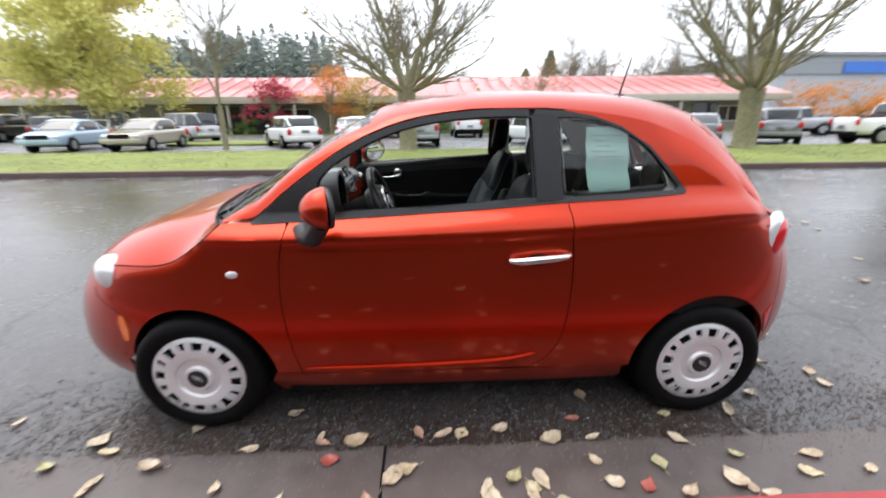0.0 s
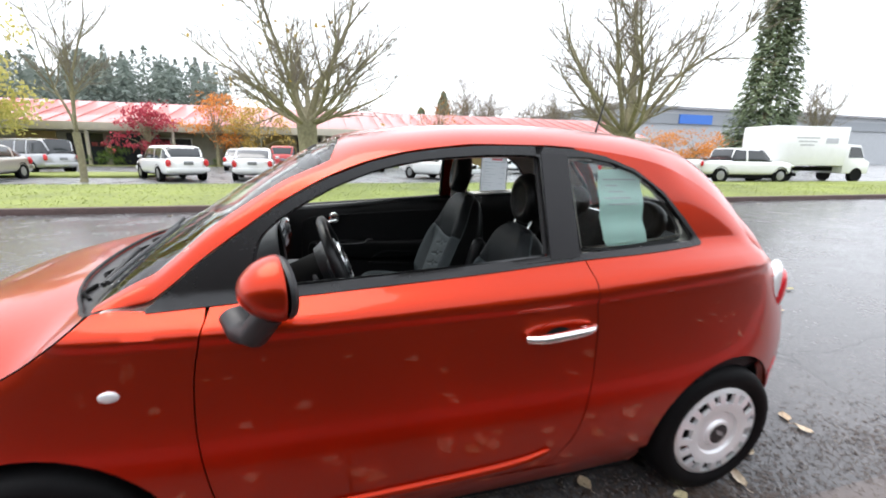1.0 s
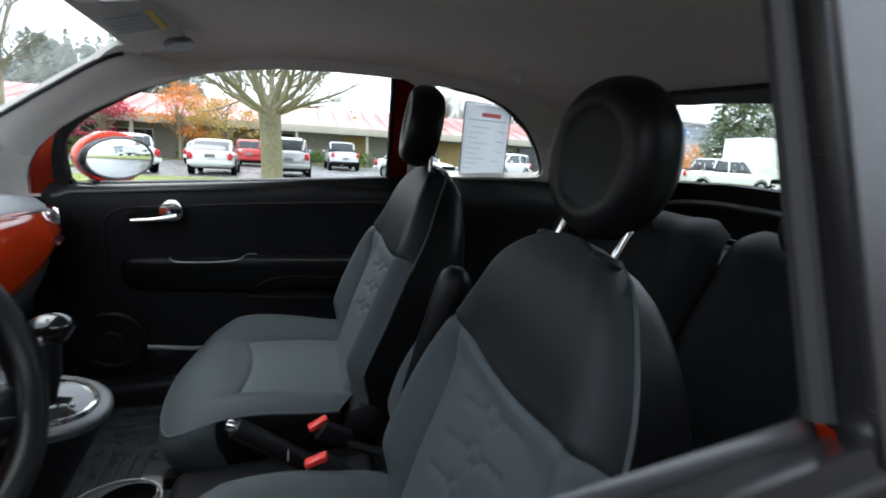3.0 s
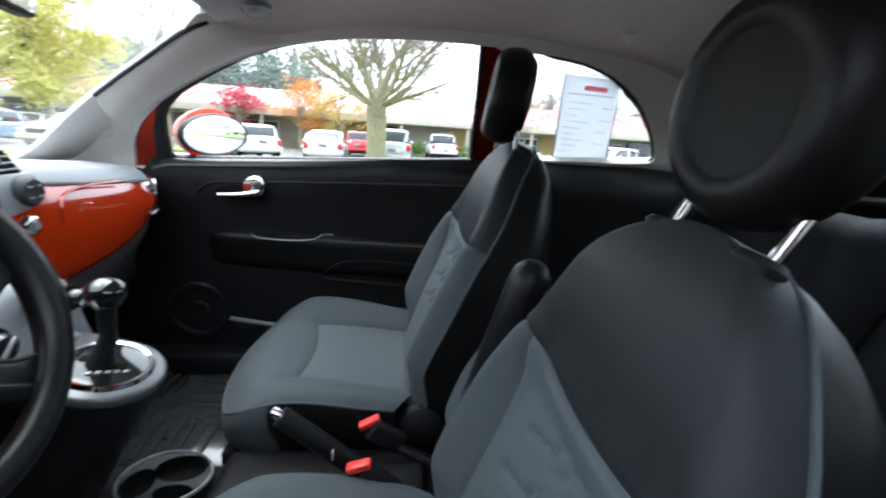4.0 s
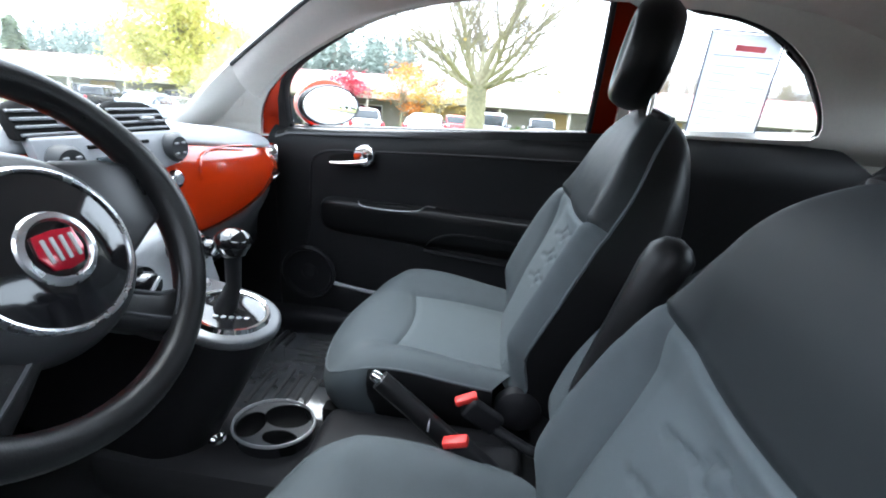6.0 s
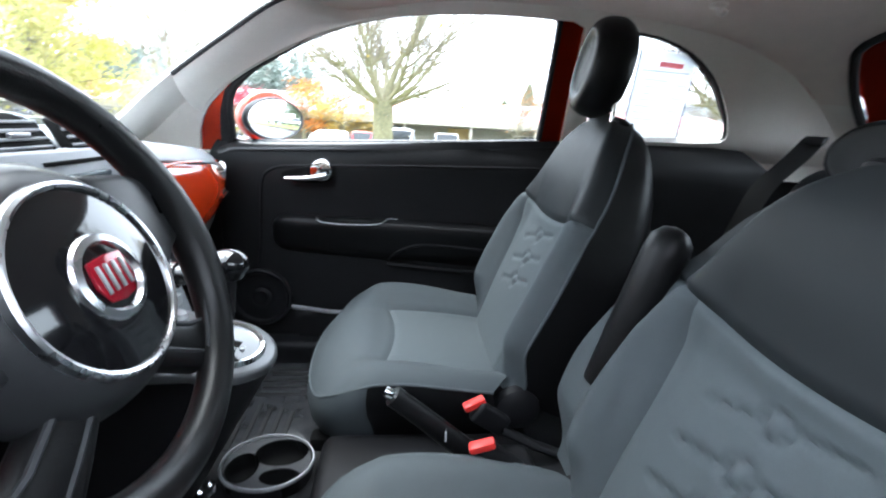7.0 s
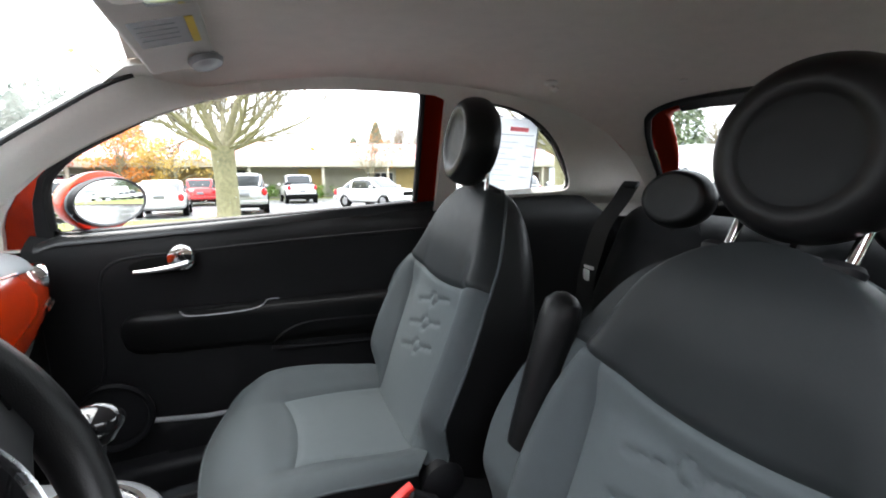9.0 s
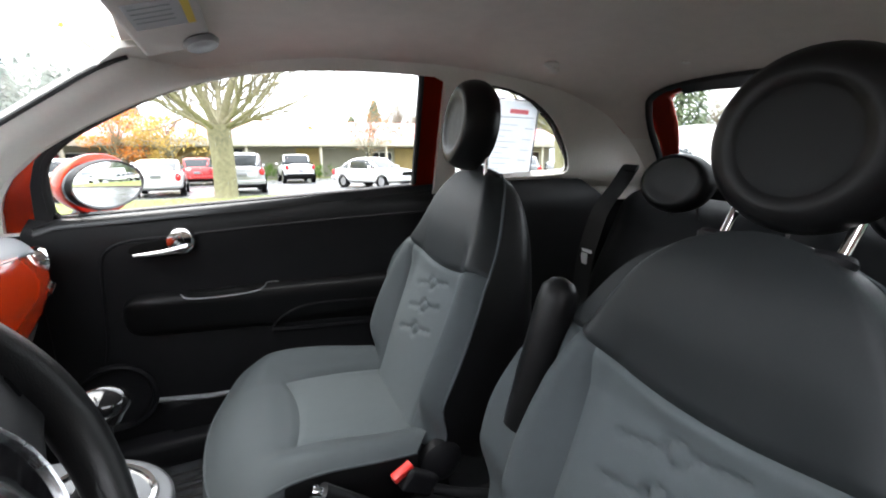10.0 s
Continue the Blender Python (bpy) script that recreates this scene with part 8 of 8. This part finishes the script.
def vehicle(kind, paint, x, y, yaw, label, z=0.085):
    d = SHAPES[kind]
    car_ = thing({"sedan": "sedan", "suv": "sport_utility_car", "wagon": "estate_car", "van": "minivan", "pickup": "pickup_truck"}[kind], label, "car" if kind != "pickup" else "truck", pose(x, y, z, 0, 0, yaw), "parked vehicles")
    W, L = d["W"], d["L"]
    half = lambda u: W / 2 * max(0.02, 1 - min(0.999, abs(u) / (L / 2 + 0.02)) ** 6) ** (1 / 4)
    topline = [q for q in d["body"][1:-1]]
    topline = [(-L / 2 - 0.01, topline[0][1])] + topline[1:-1] + [(L / 2 + 0.01, topline[-1][1])]
    foot = d["body"][0][1] - 0.10
    stations = [L / 2 * math.sin(t) for t in np.linspace(-math.pi / 2 * 0.995, math.pi / 2 * 0.995, 30)]
    part("body", loft(stations, half, lambda u: foot + 0.12 * (abs(u) / (L / 2)) ** 8, lambda u: lerp(topline, u)), paint, car_, sharp=60)
    cab = d["cabin"]
    belt = cab[0][1]
    top = max(v for _, v in cab)

    def lay2(u, v, w):
        k = (w / W - 0.5) * 2
        t = (v - belt) / (top - belt)
        return (u, k * (W / 2 - 0.05) * (1 - 0.17 * t), v)
    cp = [tuple(p) for p in spline(cab, 4)]
    cu = list(np.linspace(cab[0][0] + 0.03, cab[-1][0] - 0.03, 46))
    roofline = lambda u: max(belt + 0.01, lerp(cp, u))
    chalf = lambda u: (W / 2 - 0.04) * min(1.0, half(u) / (W / 2) * 1.0)
    part("glasshouse", loft(cu, chalf, lambda u: belt - 0.12, roofline, 6.0, 0.17, 32), CAR_GLASS, car_, "dark windows", sharp=60)
    shell = loft(cu, lambda u: chalf(u) + 0.008, lambda u: belt - 0.12, lambda u: roofline(u) + 0.008, 6.0, 0.17, 32)
    mids = [cab[2][0] + 0.82] + ([cab[2][0] + 1.65] if kind in ("suv", "van", "wagon") else [])
    gone = []
    for f in shell.faces:
        c = f.calc_center_median()
        rl = roofline(c.x)
        corner = abs(c.y) > chalf(c.x) * (1 - 0.17 * 0.9) * 0.90 and c.z > rl - 0.10
        keep = c.z > top - 0.10 or corner or any(abs(c.x - m) < 0.045 for m in mids) and c.z > belt - 0.1 and abs(c.y) > W * 0.3
        if not keep:
            gone.append(f)
    bmesh.ops.delete(shell, geom=gone, context="FACES")
    part("roof", shell, paint, car_, sharp=60)
    for s in (-1, 1):
        for ax in d["axles"]:
            R = d["wheel"]
            wh = part("wheel", lathe([(0.0, 0.02), (R * 0.62, 0.03), (R * 0.66, 0.05), (R * 0.92, 0.05), (R, 0.02), (R, -0.16), (0.0, -0.16)], 24), TYRE, car_)
            wh.matrix_basis = pose(ax, s * (W / 2 - 0.045), R) @ Matrix.Diagonal((1, s, 1, 1))
            part("rim", lathe([(0.0, 0.045), (R * 0.3, 0.05), (R * 0.6, 0.036)], 16), WHEEL_ALLOY, wh)
            part("wheel_arch", lathe([(R * 1.02, 0.0), (R * 1.13, 0.012), (R * 1.15, -0.05)], 28), DARK, car_).matrix_basis = pose(ax, s * (W / 2 - 0.012), R + 0.02) @ Matrix.Diagonal((1, s, 1, 1))
        hx, tx = -d["L"] / 2 + 0.06, d["L"] / 2 - 0.05
        part("headlamp", ball((hx + 0.06, s * W * 0.36, belt - 0.25), 0.12, (0.7, 1.3, 0.6), 8), LAMP_CLEAR, car_)
        part("tail_lamp", ball((tx - 0.02, s * W * 0.40, belt - 0.18), 0.13, (0.45, 0.8, 1.2), 8), LAMP_RED, car_)
        part("door_mirror", ball((cab[0][0] + 0.35, s * (W / 2 + 0.08), belt + 0.06), 0.1, (0.6, 1.0, 0.7), 8), paint, car_)
    part("rear_bumper", box(0.12, W * 0.92, 0.18, (d["L"] / 2 - 0.02, 0, 0.5), 0.04), DARK if kind == "pickup" else paint, car_)
    part("front_bumper", box(0.12, W * 0.92, 0.2, (-d["L"] / 2 + 0.02, 0, 0.48), 0.04), DARK if kind == "pickup" else paint, car_)
    part("plate_panel", box(0.02, 0.36, 0.14, (d["L"] / 2 + 0.03, 0, 0.78), 0.005), GREY_CAR, car_)
    part("grille", box(0.04, W * 0.5, 0.18, (-d["L"] / 2 - 0.01, 0, 0.72 * belt), 0.01), DARK, car_)
    if kind == "pickup":
        part("bed", box(1.6, W * 0.8, 0.04, (1.9, 0, 1.225)), DARK, car_)
    part("underside", box(d["L"] * 0.8, W * 0.8, 0.2, (0, 0, 0.35)), DARK, car_)
    return car_


vehicle("sedan", BLUE_CAR, -17.2, 19.4, 98, "pale blue sedan parked nose to the verge", 0.085)
vehicle("sedan", BEIGE_CAR, -13.5, 19.4, 92, "champagne-coloured sedan parked beside the verge")
vehicle("wagon", WHITE_CAR, -6.9, 20.2, -58, "white estate car parked in the car park")
vehicle("sedan", WHITE_CAR, -3.4, 20.6, -86, "white sedan parked in the car park")
vehicle("suv", SILVER_CAR, -0.4, 20.4, -88, "silver hatchback parked behind the large tree")
vehicle("sedan", WHITE_CAR, 5.6, 20.2, 118, "white sedan seen over its bonnet")
vehicle("suv", GREY_CAR, 17.3, 19.0, -122, "dark grey sport utility car parked in the car park")
vehicle("sedan", GREY_CAR, 14.0, 19.8, -118, "grey sedan parked in the car park")
vehicle("suv", WHITE_CAR, 14.0, 27.0, 30, "white sport utility car parked further off")
vehicle("pickup", WHITE_CAR, 22.0, 16.9, 172, "white pickup truck parked along the verge")
vehicle("pickup", SILVER_CAR, 25.2, 27.4, -32, "silver pickup truck in the car park")
vehicle("van", SILVER_CAR, -15.2, 26.0, -30, "silver minivan parked by the lawn island")
vehicle("pickup", BLACK_CAR, -29.5, 29.5, -80, "black pickup truck in the car park")
vehicle("suv", BLACK_CAR, -25.2, 29.0, -75, "dark sport utility car in the car park")
vehicle("sedan", SILVER_CAR, -21.0, 26.6, -60, "silver sedan in the second row")
vehicle("suv", RED_CAR, -2.9, 31.0, -88, "red sport utility car in the second row")
vehicle("sedan", WHITE_CAR, -5.6, 30.5, -88, "white sedan in the second row")
vehicle("pickup", WHITE_CAR, 2.9, 30.5, -89, "white pickup truck in the second row")
# box truck
bt = thing("box_truck", "white box truck parked beyond the verge", "truck", pose(28.2, 17.5, 0.085, 0, 0, 172), "parked vehicles")
part("cargo_box", box(4.8, 2.3, 2.2, (1.2, 0, 2.05), 0.04), WHITE_CAR, bt)
part("cab", prism([(-3.1, 0.5), (-3.15, 1.2), (-2.75, 1.35), (-2.35, 2.15), (-1.3, 2.2), (-1.3, 0.5)], lambda u, v, w: (u, w - 1.0, v), 2.0, 0.06), WHITE_CAR, bt)
part("cab_window", prism([(-2.62, 1.42), (-2.3, 2.02), (-1.6, 2.05), (-1.6, 1.42)], lambda u, v, w: (u, w - 1.02, v), 2.04), CAR_GLASS, bt)
part("chassis", box(6.0, 0.9, 0.25, (0.2, 0, 0.75), 0.02), DARK, bt)
part("side_mark", box(0.8, 0.02, 0.3, (-0.1, 1.16, 2.35)), SILVER_CAR, bt)
for k in range(3):
    part("side_stripe", box(1.5 - 0.3 * k, 0.02, 0.07, (1.5, 1.16, 2.5 - 0.2 * k)), SILVER_CAR, bt)
for ax in (-2.3, 2.4):
    for s in (-1, 1):
        wh = part("wheel", lathe([(0.0, 0.02), (0.26, 0.03), (0.4, 0.04), (0.42, 0.0), (0.42, -0.2), (0.0, -0.2)], 24), TYRE, bt)
        wh.matrix_basis = pose(ax, s * 1.0, 0.42) @ Matrix.Diagonal((1, s, 1, 1))


# ---- rain drops on the glass ----
DROP = bpy.data.materials.new("rain_water")
DROP.use_nodes = True
db = DROP.node_tree.nodes["Principled BSDF"]
db.inputs["Base Color"].default_value = (0.95, 0.97, 0.98, 1)
db.inputs["Roughness"].default_value, db.inputs["IOR"].default_value, db.inputs["Transmission Weight"].default_value = 0.02, 1.33, 1.0
rd = np.random.default_rng(33)


def drops(count, where, normal, name="rain", size=(0.0012, 0.0034)):
    """Flat beads of water: where() gives a point on the glass."""
    vs, fs = [], []
    for _ in range(count):
        p = where()
        if p is None:
            continue
        n = Vector(normal(p)).normalized()
        a = n.cross(Vector((0.1, 0.2, 1))).normalized()
        b = a.cross(n)
        r = rd.uniform(*size) * (1.6 if rd.random() < 0.12 else 1.0)
        k = len(vs)
        for q, hgt in ((1.0, 0.0), (0.75, 0.42)):
            for j in range(7):
                t = 2 * math.pi * j / 7
                vs.append(tuple(Vector(p) + r * q * (a * math.cos(t) + b * 1.2 * math.sin(t)) + n * r * hgt))
        vs.append(tuple(Vector(p) + n * r * 0.55))
        for j in range(7):
            fs.append((k + j, k + (j + 1) % 7, k + 7 + (j + 1) % 7, k + 7 + j))
            fs.append((k + 7 + j, k + 7 + (j + 1) % 7, k + 14))
    me = bpy.data.meshes.new(name)
    me.from_pydata(vs, [], fs)
    me.polygons.foreach_set("use_smooth", [True] * len(fs))
    me.materials.append(DROP)
    ob = new(name, me)
    ob.parent = car
    return tagged(ob, "clear rain drops on the glass", kind="stuff")


def side_drop(poly, s):
    def where():
        x, z = rd.uniform(min(p[0] for p in poly), max(p[0] for p in poly)), rd.uniform(min(p[1] for p in poly), max(p[1] for p in poly))
        return (x, s * (side_y(x, z) - 0.003), z) if inside(poly, x, z) else None
    return where


def top_drop(poly, drop):
    def where():
        x, v = rd.uniform(min(p[0] for p in poly), max(p[0] for p in poly)), rd.uniform(-1, 1)
        return (x, v * rail_y(x), top_z(x, v * rail_y(x)) - drop + 0.001) if inside(poly, x, v) else None
    return where


drops(260, side_drop(door_glass, 1), lambda p: (0, 1, 0.33), size=(0.0005, 0.0013))
drops(140, side_drop(quarter_glass, 1), lambda p: (0, 1, 0.33), size=(0.0005, 0.0013))
drops(240, side_drop(quarter_glass, -1), lambda p: (0, -1, 0.33), size=(0.0006, 0.0014))
drops(900, top_drop(back_glass, 0.008), lambda p: (0.75, 0, 0.6), size=(0.001, 0.003))
drops(700, top_drop(screen, 0.004), lambda p: (-0.6, 0, 0.8), size=(0.0006, 0.0016))
